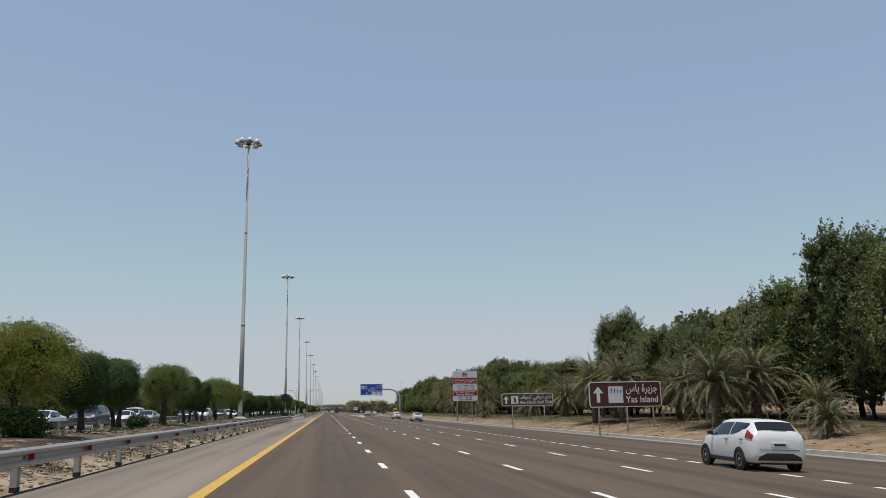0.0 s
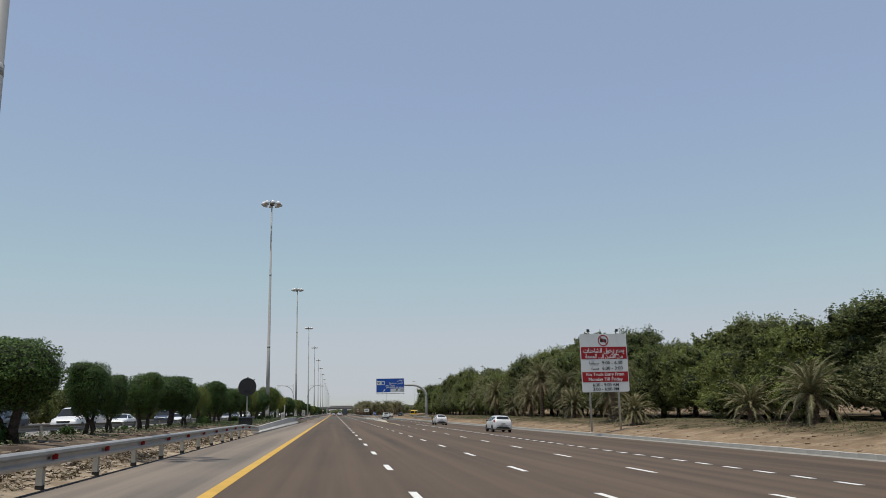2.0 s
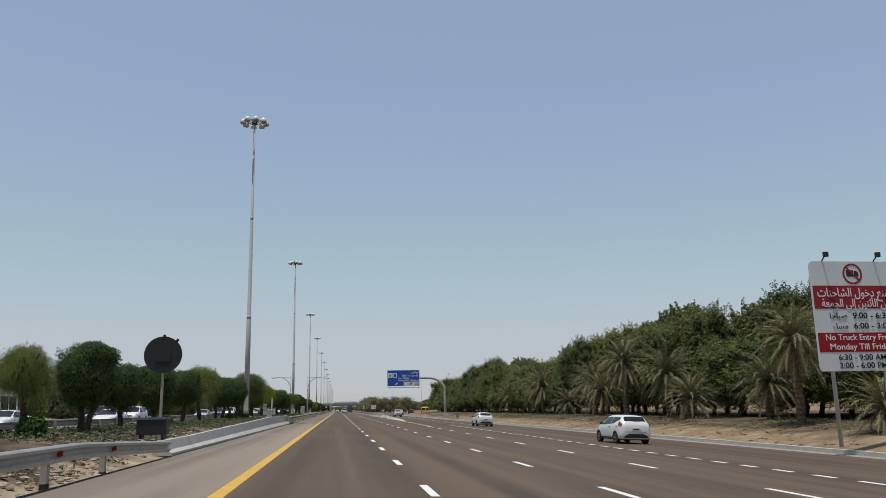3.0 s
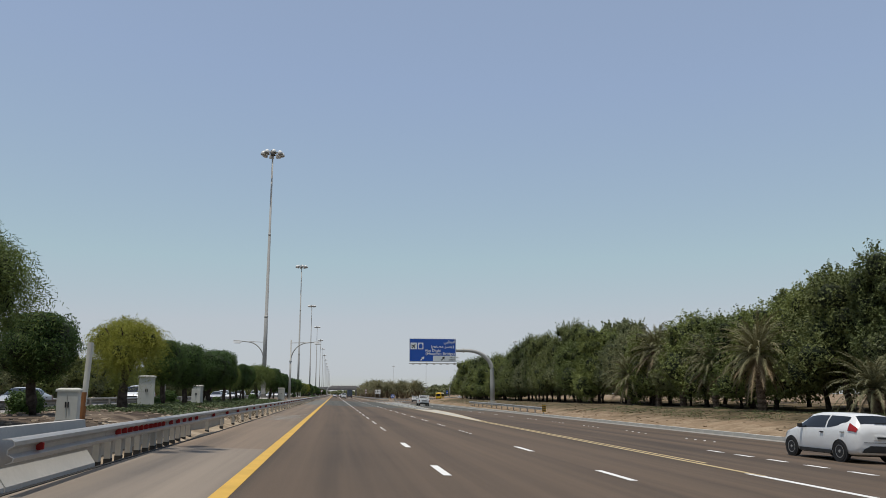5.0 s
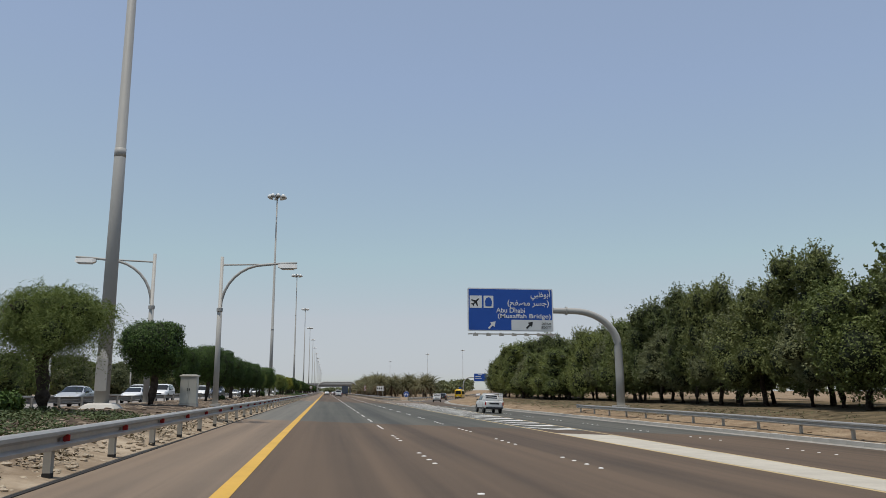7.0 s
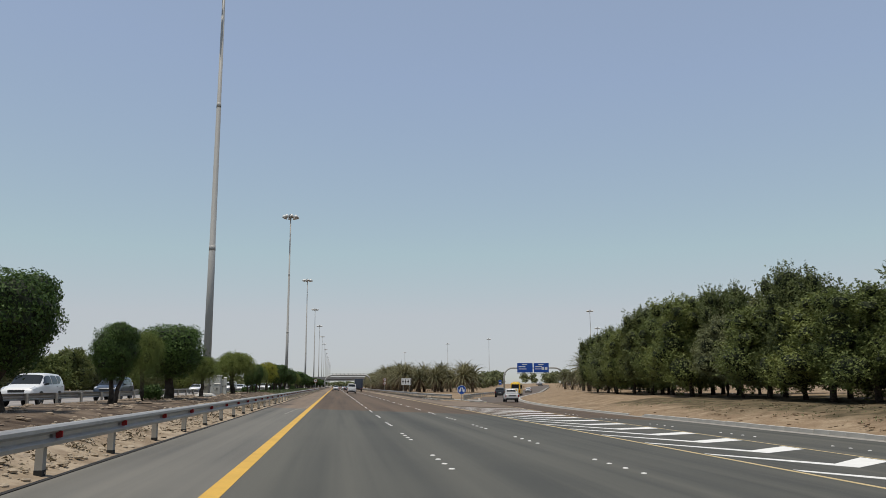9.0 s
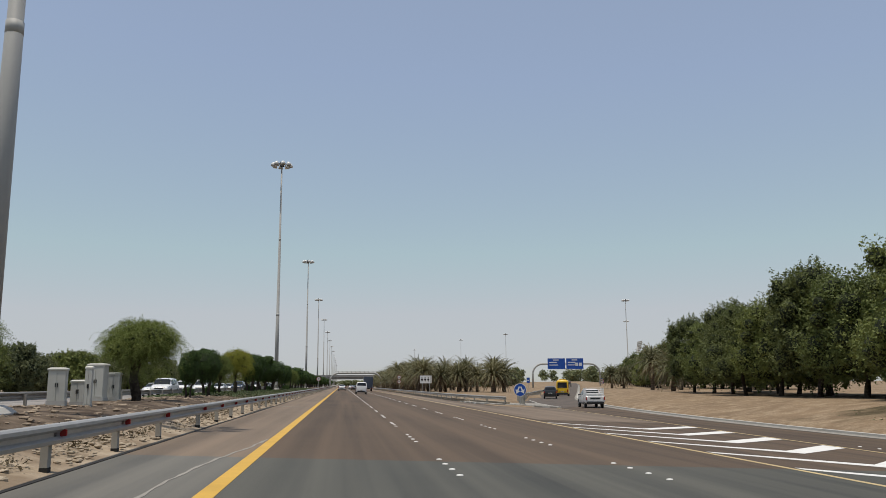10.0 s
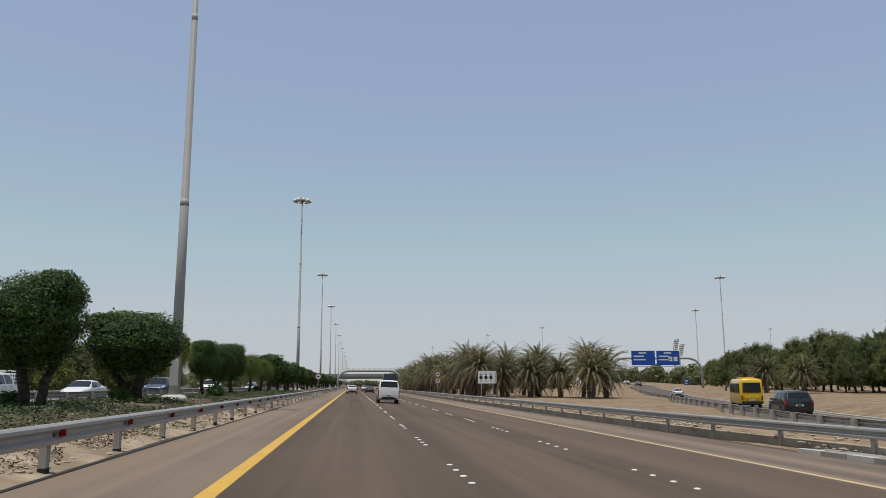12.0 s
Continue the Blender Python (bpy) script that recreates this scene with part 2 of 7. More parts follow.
# ---- mesh tools ----
class Build:
    """Collects vertices and faces of one part."""

    def __init__(self):
        self.v, self.f = [], []

    def add(self, vs, fs):
        k = len(self.v)
        self.v += [tuple(p) for p in vs]
        self.f += [tuple(i + k for i in f) for f in fs]
        return self

    def box(self, c, s, m=None, ch=0.0):
        """A box of size s round c, its long edges chamfered by ch."""
        x, y, z = (a / 2 for a in s)
        if ch > 0:
            ring = [(-x + ch, -y), (x - ch, -y), (x, -y + ch), (x, y - ch), (x - ch, y), (-x + ch, y), (-x, y - ch), (-x, -y + ch)]
        else:
            ring = [(-x, -y), (x, -y), (x, y), (-x, y)]
        n = len(ring)
        vs = [Vector((a, b, -z)) for a, b in ring] + [Vector((a, b, z)) for a, b in ring]
        if m:
            vs = [m @ p for p in vs]
        vs = [p + Vector(c) for p in vs]
        fs = [tuple(range(n - 1, -1, -1)), tuple(range(n, 2 * n))] + [(i, (i + 1) % n, n + (i + 1) % n, n + i) for i in range(n)]
        return self.add(vs, fs)

    def tube(self, pts, radii, n=10, cap=True):
        pts = [Vector(p) for p in pts]
        vs = []
        for i, p in enumerate(pts):
            d = (pts[min(i + 1, len(pts) - 1)] - pts[max(i - 1, 0)]).normalized()
            a = d.orthogonal().normalized() if abs(d.z) < 0.99 else Vector((1, 0, 0))
            if abs(d.z) < 0.99:
                a = d.cross(Vector((0, 0, 1))).normalized()
            b = d.cross(a)
            r = radii[i] if isinstance(radii, (list, tuple)) else radii
            vs += [p + a * (r * math.cos(2 * math.pi * k / n)) + b * (r * math.sin(2 * math.pi * k / n)) for k in range(n)]
        fs = []
        for i in range(len(pts) - 1):
            for k in range(n):
                fs.append((i * n + k, i * n + (k + 1) % n, (i + 1) * n + (k + 1) % n, (i + 1) * n + k))
        if cap:
            fs += [tuple(range(n - 1, -1, -1)), tuple(range((len(pts) - 1) * n, len(pts) * n))]
        return self.add(vs, fs)

    def strip(self, stations, closed=False):
        """Skin over rows of equally many points."""
        n = len(stations[0])
        vs = [p for row in stations for p in row]
        fs = []
        for i in range(len(stations) - 1):
            for k in range(n if closed else n - 1):
                j = (k + 1) % n
                fs.append((i * n + k, i * n + j, (i + 1) * n + j, (i + 1) * n + k))
        if closed:
            fs += [tuple(range(n - 1, -1, -1)), tuple(range((len(stations) - 1) * n, len(stations) * n))]
        return self.add(vs, fs)

    def plate(self, outline, y, thick):
        """An upright plate in the xz plane: its outline drawn at y, thick towards +y."""
        n = len(outline)
        vs = [(a, y, b) for a, b in outline] + [(a, y + thick, b) for a, b in outline]
        fs = [tuple(range(n)), tuple(range(2 * n - 1, n - 1, -1))] + [(i, n + i, n + (i + 1) % n, (i + 1) % n) for i in range(n)]
        return self.add(vs, fs)

    def mesh(self, name, mat, smooth=False):
        me = bpy.data.meshes.new(name)
        me.from_pydata([tuple(p) for p in self.v], [], self.f)
        me.materials.append(mat)
        if smooth:
            me.polygons.foreach_set("use_smooth", [True] * len(me.polygons))
        me.update()
        return me


def part(name, b, mat, parent, label="", smooth=False):
    """Links one mesh as a part of a thing, or as a thing where parent is None."""
    me = b.mesh(name, mat, smooth) if isinstance(b, Build) else b
    ob = new(name, me)
    ob.parent = parent
    if label:
        tagged(ob, label)
    return ob


def thing(name, label, category, group="", m=None, kind=""):
    ob = new(name)
    if m:
        ob.matrix_world = m
    return tagged(ob, label, category, group, kind)


def setting(name, b, mat, label, category, kind="structure", smooth=False):
    return tagged(part(name, b, mat, None, "", smooth), label, category, "", kind)


def rounded(x0, z0, x1, z1, r, n=4):
    pts = []
    for cx, cz, a0 in ((x1 - r, z0 + r, -90), (x1 - r, z1 - r, 0), (x0 + r, z1 - r, 90), (x0 + r, z0 + r, 180)):
        pts += [(cx + r * math.cos(radians(a0 + 90 * i / n)), cz + r * math.sin(radians(a0 + 90 * i / n))) for i in range(n + 1)]
    return pts


# ---- the lie of the land ----
FALL = 0.0414          # the carriageway falls to the right
LANE = 3.66
X_YELLOW = -2.08
EDGE = ((-300, -4.95), (112, -4.95), (176, -4.62), (186, -4.45), (3000, -4.45))


def plane(x):
    return -FALL * x


def edge_x(y):
    """Where the median-side shoulder ends."""
    for (a, xa), (b, xb) in zip(EDGE, EDGE[1:]):
        if y <= b:
            return xa + (xb - xa) * max(0, y - a) / (b - a)
    return EDGE[-1][1]


def ramp_c(y):
    """Middle of the slip road."""
    if y < 345:
        return 17.8
    if y < 445:
        return 17.8 + 0.00155 * (y - 345) ** 2
    if y < 590:
        return 33.3 + 0.31 * (y - 445)
    d = min(y - 590, 130)
    return 78.25 + 0.31 * d - 0.0009 * d * d + 0.076 * max(0, y - 720)


def kerb_x(y):
    return 21.6 if y < 345 else ramp_c(y) + 3.9


def ramp_z(x):
    return max(plane(x), -0.9)


def climb(y):
    """How far the slip road has climbed above the motorway."""
    u = min(1, max(0, (y - 500) / 190))
    return 2.6 * u * u * (3 - 2 * u)


def wob(x, y, s, a):
    return a * noise.noise((x * s, y * s, 3.1))


MEDIAN = ((-34.0, 0.25), (-32.0, 0.3), (-15.4, 0.42), (-14.6, 0.5), (-12.5, 0.72), (-10.0, 0.86), (-7.5, 0.8), (-6.2, 0.58), (-5.3, 0.28), (-4.75, 0.16))


def median_z(x):
    for (a, za), (b, zb) in zip(MEDIAN, MEDIAN[1:]):
        if x <= b:
            return za + (zb - za) * max(0, (x - a)) / (b - a)
    return plane(x) - 0.08


def land_z(x, y):
    z = flat_z(x, y)
    if y > 500 and x > 20:
        d = abs(x - ramp_c(y))
        z += (climb(y) - (0.15 if d < 5 else 0)) * max(0, 1 - max(0, d - 6) / 26)
    return z


def flat_z(x, y):
    k = kerb_x(y)
    if x < -60:
        return 0.25
    if -8 < x < -4:
        x += (-4.55 - edge_x(y)) * min(1, (x + 8) / 2)
    if x < -4.75:
        z = median_z(x)
        if -14.6 < x:
            z += wob(x, y, 0.5, 0.08) + wob(x, y, 2.2, 0.05)
        return z - (0.1 if -33 < x < -15.2 else 0)
    if x <= k:
        z = ramp_z(x) - 0.08
        if y > 392 and 12.6 < x < ramp_c(y) - 4.6:
            z = ramp_z(x) + 0.04 + 0.2 * min(1, max(0, (y - 403) / 8)) + wob(x, y, 0.6, 0.08) + wob(x, y, 2.5, 0.04) + 0.22 * min(1, (ramp_c(y) - 17.2) / 30)
        return z
    d = x - k
    z = -0.78 + 0.85 * min(1, d / 7) ** 0.8 + 0.25 * min(1, d / 30)
    return z + (wob(x, y, 0.25, 0.16) + wob(x, y, 1.3, 0.06)) * min(1, d / 1.5)


y_stations = [-300, -120] + [-40 + 5 * i for i in range(130)] + [620, 660, 720, 800, 950, 1200, 1700, 2600, 4200]
left_xs = [-4000, -900, -300, -150, -90, -60, -45, -34, -33, -32, -24, -15.2, -14.6, -13.6, -12.5, -11.2, -10, -8.8, -7.5, -6.8, -6.2, -5.7, -5.3, -4.75, -4.0, 0, 6, 12, 12.6]
right_d = [0.0, 0.3, 0.8, 1.6, 2.6, 3.8, 5.2, 7, 9, 12, 16, 22, 30, 45, 80, 160, 400, 1200, 4000]
rows_ = []
for y in y_stations:
    k = kerb_x(y)
    xs = left_xs + [12.6 + (k - 12.6) * i / 9 for i in range(1, 9)] + [k + d for d in right_d]
    rows_.append([(x, y, land_z(x, y)) for x in xs])
setting("ground", Build().strip(rows_), M_SAND, "sandy desert ground with loose pale gravel", "ground", smooth=True)


def road_sheet(name, x0, x1, ys, mat, label, base_lift=0.0, zf=plane, thick=0.12):
    rows = []
    for y in ys:
        a = x0(y) if callable(x0) else x0
        b = x1(y) if callable(x1) else x1
        lift = climb(y) + 0.01 if "slip" in name else base_lift
        rows.append([(a, y, zf(a) - thick + lift)] + [(a + (b - a) * i / 6, y, zf(a + (b - a) * i / 6) + lift) for i in range(7)] + [(b, y, zf(b) - thick + lift)])
    return setting(name, Build().strip(rows), mat, label, "road")


LONG = [-60 + 6 * i for i in range(110)] + [620 + 40 * i for i in range(23)] + [1700, 2500]
road_sheet("road", X_YELLOW - 0.12, lambda y: 8.9 if y > 430 else (kerb_x(y) - 0.75 if y < 392 else 8.9 + (430 - y) / 38 * (kerb_x(392) - 9.65)),
           [-60 + 10 * i for i in range(45)] + [391, 392, 400, 410, 420, 430, 450] + [500 + 40 * i for i in range(30)] + [2500], M_ROAD,
           "worn brown-grey asphalt carriageway with tyre-polished lanes", 0.0, ramp_z)
road_sheet("road_shoulder", edge_x, X_YELLOW - 0.12, [y for y in LONG if y <= 180], M_SHOULDER_GREY, "pale grey asphalt shoulder beside the median rail")
road_sheet("road_shoulder", edge_x, X_YELLOW - 0.12, [y for y in LONG if y >= 180], M_SHOULDER, "worn brownish asphalt shoulder beside the median rail")
road_sheet("road_shoulder", 8.86, 12.62, [388, 400, 415, 430, 450, 470, 500, 600, 900, 1500, 2500], M_SHOULDER, "pale asphalt shoulder beside the gore rail", 0.004)
road_sheet("slip_road", lambda y: ramp_c(y) - 4.2, lambda y: ramp_c(y) + 3.4, [392 + 6 * i for i in range(70)] + [900, 1200], M_RAMP,
           "asphalt slip road bending away from the motorway", 0.006, ramp_z)
road_sheet("road", -32.0, -15.3, LONG, M_FAR_ROAD, "grey asphalt carriageway for oncoming traffic", 0.0, lambda x: median_z(x) + 0.01)


def line(name, x, w, y0, y1, mat, label, step=12.0, lift=0.005, zf=plane):
    n = max(1, int((y1 - y0) / step))
    rows = []
    for i in range(n + 1):
        y = y0 + (y1 - y0) * i / n
        c = x(y) if callable(x) else x
        a, b = c - w / 2, c + w / 2
        rows.append([(a, y, zf(a)), (a, y, zf(a) + lift), (b, y, zf(b) + lift), (b, y, zf(b))])
    return setting(name, Build().strip(rows), mat, label, "road marking")


line("edge_line", X_YELLOW, 0.25, -60, 1400, M_YELLOW_PAINT, "solid yellow edge line painted along the shoulder")
line("tar_joint", lambda y: edge_x(y) - 0.04, 0.075, -60, 1398, M_TAR, "dark tar seam along the shoulder edge", 6, 0.012)
Y0 = 23.67


def dashes(name, x, y0, y1, step, length, w, label):
    b = Build()
    y = y0
    while y < y1:
        b.strip([[(x - w / 2, q, plane(x - w / 2)), (x - w / 2, q, plane(x - w / 2) + 0.005), (x + w / 2, q, plane(x + w / 2) + 0.005), (x + w / 2, q, plane(x + w / 2))]
                 for q in (y - length / 2, y + length / 2)], True)
        y += step
    return setting(name, b, M_WHITE_PAINT, label, "road marking")


for lane in (1, 2, 3):
    dashes("lane_marking", X_YELLOW + LANE * lane, Y0 - 80, 190 if lane < 3 else 172, 8, 2.1, 0.16, "white painted lane dashes")
dashes("lane_marking", 12.55, -40, 186, 1.93, 0.95, 0.2, "short dense white exit-lane dashes")
line("lane_marking", 8.92, 0.2, 172, 177, M_WHITE_PAINT, "solid white lane line before the gore")


def studs(x, y0, y1):
    b = Build()
    y = y0
    while y < y1:
        for k in range(4):
            c = (x, y + k * 0.95)
            b.strip([[(c[0] + r * math.cos(a * 0.785), c[1] + r * math.sin(a * 0.785), plane(c[0]) + h) for a in range(8)] for r, h in ((0.062, 0.0), (0.055, 0.014), (0.02, 0.02))], True)
        y += 7.9
    return setting("road_studs", b, M_WHITE_PAINT, "clusters of white ceramic road studs", "road studs", "stuff")


for x in (X_YELLOW + LANE, X_YELLOW + 2 * LANE):
    studs(x, 193.35, 640)
studs(16.3, 193.35, 345)


# ---- gore painting ----
def gore_in(y):
    return 9.0 + 0.5 * max(0.0, 1 - abs(y - 235) / 60)


def gore_out(y):
    w = 0.32 + 0.062 * max(0.0, min(y, 240) - 213) + 0.043 * max(0.0, y - 240)
    if y > 336:
        return 14.6 + 0.075 * (y - 336)
    return min(14.6, gore_in(y) + w)


line("edge_line", gore_in, 0.15, 176.5, 900, M_CREAM_PAINT, "yellow edge line along the gore and shoulder", 8)
line("edge_line", gore_out, 0.12, 180, 392, M_CREAM_PAINT, "thin yellow line along the outer gore edge", 8)
rows_ = []
for i in range(12):
    y = 214 + 4 * i
    a, b = gore_in(y) + 0.1, gore_out(y) - 0.1
    rows_.append([(a, y, plane(a)), (a, y, plane(a) + 0.006), (b, y, plane(b) + 0.006), (b, y, plane(b))])
setting("gore_marking", Build().strip(rows_), M_WORN_PAINT, "solid white paint filling the gore tip", "road marking")
chevrons = Build()
y = 264.3
while y < 359:
    a, b = gore_in(y) + 0.2, gore_out(y) - 0.2
    c = a + (b - a) * 0.48
    d = 1.15 * (c - a)
    rows_ = []
    for x, yy, t in ((a, y, 0.2), (c, y - d, 0.45), (b, y - d + 0.95 * (b - c), 0.58)):
        z = plane(x) + 0.006
        rows_.append([(x, yy - t, z - 0.006), (x, yy - t, z), (x, yy + t, z), (x, yy + t, z - 0.006)])
    chevrons.strip(rows_, True)
    y += 4.1
setting("gore_marking", chevrons, M_WHITE_PAINT, "white chevron stripes painted on the gore", "road marking")
rows_ = [[(gore_in(y) + 0.6, y, plane(gore_in(y) + 0.6)), (gore_in(y) + 0.6, y, plane(gore_in(y) + 0.6) + 0.003), (b, y, plane(b) + 0.004), (b, y, plane(b))]
         for y, b in ((362, 16.2), (375, 17.2), (392, 18.5))]
setting("gore_apron", Build().strip(rows_), M_SHOULDER, "pale dusty asphalt apron before the gore rail", "road")

# ---- kerb, gutter ----
gut = [-60 + 10 * i for i in range(46)] + [402, 415, 430, 445, 460, 480, 520, 600, 700]
rows_ = []
for y in gut:
    b = kerb_x(y)
    a = b - 0.8
    c = climb(y)
    rows_.append([(a, y, ramp_z(a) - 0.06 + c), (a, y, ramp_z(a) + 0.014 + c), (b, y, ramp_z(b) + 0.03 + c), (b + 0.02, y, ramp_z(b) - 0.1 + c)])
setting("gutter", Build().strip(rows_), M_GUTTER, "pale dusty concrete gutter along the kerb", "gutter")
kerb = setting("kerb", Build().strip([[(kerb_x(y) + 0.02, y, ramp_z(21) - 0.1), (kerb_x(y) + 0.02, y, ramp_z(21) + 0.1), (kerb_x(y) + 0.2, y, ramp_z(21) + 0.1), (kerb_x(y) + 0.2, y, ramp_z(21) - 0.1)]
                                      for y in [-60, 8] ] + [], True), M_KERB, "weathered pale concrete kerb", "kerb")
kb = Build()
for y0, y1 in ((8, 345),):
    kb.box((21.72, (y0 + y1) / 2, -0.86), (0.14, y1 - y0, 0.16))
for y in range(345, 640, 3):
    if y > 345:
        x = kerb_x(y)
        kb.box((x + 0.12, y + 1.5, ramp_z(x) + 0.02 + climb(y + 1.5)), (0.26, 2.98, 0.22), Matrix.Rotation(-math.atan((kerb_x(y + 3) - kerb_x(y)) / 3), 3, "Z"), 0.03)
part("kerb_run", kb, M_KERB, kerb)
stone = Build().box((0, 0, 0), (0.26, 1.19, 0.24), None, 0.03).mesh("kerb_stone", M_KERB)
rnd = random.Random(5)
for i in range(280):
    o = part("kerb_stone", stone, None, kerb)
    o.location = (21.72 + rnd.uniform(-0.012, 0.012), 9 + 1.2 * i, -0.8 + rnd.uniform(-0.012, 0.012))
    o.rotation_euler = (0, 0, rnd.uniform(-0.008, 0.008))


# ---- high mast lights ----
def high_mast(height=30.2):
    m = thing("high_mast_light", "tall grey tapered steel mast with a ring of floodlights", "light mast", "masts along the median")
    part("shaft", Build().tube([(0, 0, 0.3), (0, 0, 10), (0, 0, 10.02), (0, 0, 20), (0, 0, 20.02), (0, 0, height)], [0.27, 0.215, 0.2, 0.155, 0.14, 0.095], 14), M_MAST, m, "", True)
    for z in (10, 20):
        part("joint_collar", Build().tube([(0, 0, z - 0.35), (0, 0, z)], [0.22 - 0.006 * (z - 10), 0.218 - 0.006 * (z - 10)], 14), M_MAST, m, "", True)
    b = Build()
    b.strip([[(x * s, y * s, z) for x, y in ((-1, -1), (1, -1), (1, 1), (-1, 1))] for s, z in ((0.62, -0.4), (0.62, 0.12), (0.5, 0.25), (0.36, 0.32))], True)
    part("plinth", b, M_CONCRETE, m, "pale concrete plinth")
    part("base_door", Build().strip([[(-0.2, -0.31, 0.75), (0.2, -0.31, 0.75), (0.2, -0.24, 0.75), (-0.2, -0.24, 0.75)], [(-0.2, -0.31, 1.9), (0.2, -0.31, 1.9), (0.2, -0.24, 1.9), (-0.2, -0.24, 1.9)],
                                     [(-0.05, -0.27, 2.25), (0.05, -0.27, 2.25), (0.05, -0.22, 2.25), (-0.05, -0.22, 2.25)]], True), M_CONCRETE, m, "pale access door on the mast base")
    ring = [(0.8 * math.cos(a * math.pi / 8), 0.8 * math.sin(a * math.pi / 8), height - 0.1) for a in range(17)]
    part("head_ring", Build().tube(ring, 0.05, 8, False), M_MAST, m)
    b = Build().tube([(0, 0, height - 0.35), (0, 0, height + 0.3)], [0.3, 0.22], 12)
    for k in range(8):
        a = k * math.pi / 4
        b.tube([(0, 0, height + 0.1), (0.8 * math.cos(a), 0.8 * math.sin(a), height - 0.08)], 0.035, 6)
    part("head_hub", b, M_BLACK, m)
    for k in range(8):
        a = k * math.pi / 4 + 0.2
        c, s = math.cos(a), math.sin(a)
        p = [Vector((1.0 * c, 1.0 * s, height + 0.12)), Vector((1.1 * c, 1.1 * s, height - 0.05)), Vector((1.18 * c, 1.18 * s, height - 0.38))]
        lampo = part("floodlight", Build().tube(p, [0.12, 0.27, 0.33], 12), M_LAMP, m, "", True)
        part("glass", Build().tube([p[2], p[2] + Vector((0.01 * c, 0.01 * s, -0.05))], [0.3, 0.26], 12), M_LENS, lampo)
    return m


MAST_Y = [85.9, 174.8, 254.4, 342.2, 425.8, 510.3, 596.1]
while MAST_Y[-1] < 1500:
    MAST_Y.append(MAST_Y[-1] + 85)
first = high_mast()
first.matrix_world = pose(-8.86, MAST_Y[0], 0.72)
for y in MAST_Y[1:]:
    copy_thing(first, pose(-8.86, y, 0.72))
for x, y, s in ((99.2, 588, 1), (134, 681, 1), (95.5, 778, 1), (77.5, 837, 1), (219, 778, 1), (278, 918, 1), (60, 985, 1)):
    o = copy_thing(first, pose(x, y, 0.2))
    tagged(o, "distant grey high mast beside the interchange ramps", "", "masts by the interchange")
    o.scale = (1, 1, s)


# ---- guard rails ----
W_SECTION = [(a, 0.84 * h) for a, h in ((0.0, -0.03), (0.085, 0.0), (0.095, 0.06), (0.02, 0.115), (0.02, 0.185), (0.095, 0.24), (0.09, 0.3), (0.05, 0.335), (-0.06, 0.34), (-0.06, 0.328), (0.04, 0.322), (0.078, 0.295), (0.08, 0.245), (0.006, 0.19), (0.006, 0.11), (0.08, 0.055), (0.07, 0.008), (-0.012, -0.03))]


def rail_run(path, side, zf, label, group, step=3.55, phase=0.0, post_list=None, reflect=True):
    """A W-beam guard rail along path, a list of (x, y); side: the way its face looks along x."""
    r = thing("guard_rail", label, "guard rail", group)
    path = [Vector((x, y)) for x, y in path]
    rows = []
    for i, p in enumerate(path):
        d = (path[min(i + 1, len(path) - 1)] - path[max(i - 1, 0)]).normalized()
        n = Vector((d.y, -d.x)) * side
        z = zf(p.x, p.y)
        rows.append([(p.x + n.x * (a + 0.1), p.y + n.y * (a + 0.1), z + 0.425 + h) for a, h in W_SECTION])
    part("beam", Build().strip(rows, True), M_GALV, r)
    post = Build().box((0, 0, 0.06), (0.11, 0.15, 1.26)).box((0.06 * side, 0, 0.55), (0.12, 0.14, 0.24)).mesh("post", M_GALV_DULL)
    foot = Build().box((0, 0, 0.02), (0.118, 0.158, 0.1)).mesh("post_foot", M_TAR)
    lens_ = Build().strip([[(0.105 * side, -0.012, 0.5), (0.105 * side, 0.012, 0.5), (0.22 * side, 0.012, 0.52), (0.22 * side, -0.012, 0.52)],
                           [(0.105 * side, -0.012, 0.63), (0.105 * side, 0.012, 0.63), (0.22 * side, 0.012, 0.61), (0.22 * side, -0.012, 0.61)]], True).mesh("reflector", M_RED)
    def along(y):
        for a, b in zip(path, path[1:]):
            if a.y <= y <= b.y:
                return a.x + (b.x - a.x) * (y - a.y) / max(1e-6, b.y - a.y)
        return None

    ys = list(post_list or [])
    if not post_list:
        y = path[0].y + phase
        while y < path[-1].y:
            ys.append(y)
            y += step
    for y in ys:
        x = along(y)
        if x is not None:
            o = part("post", post, None, r)
            o.location = (x, y, zf(x, y))
            if reflect:
                o = part("post_foot", foot, None, r, "dark tarred post foot")
                o.location = (x, y, zf(x, y))
    for y in ([q + 0.2 for q in ys] if reflect is True else reflect or []):
        x = along(y)
        if x is not None:
            q = part("reflector", lens_, None, r, "red reflector")
            q.location = (x, y, zf(x, y))
    return r


def road_edge_z(x, y):
    return plane(x) - 0.01


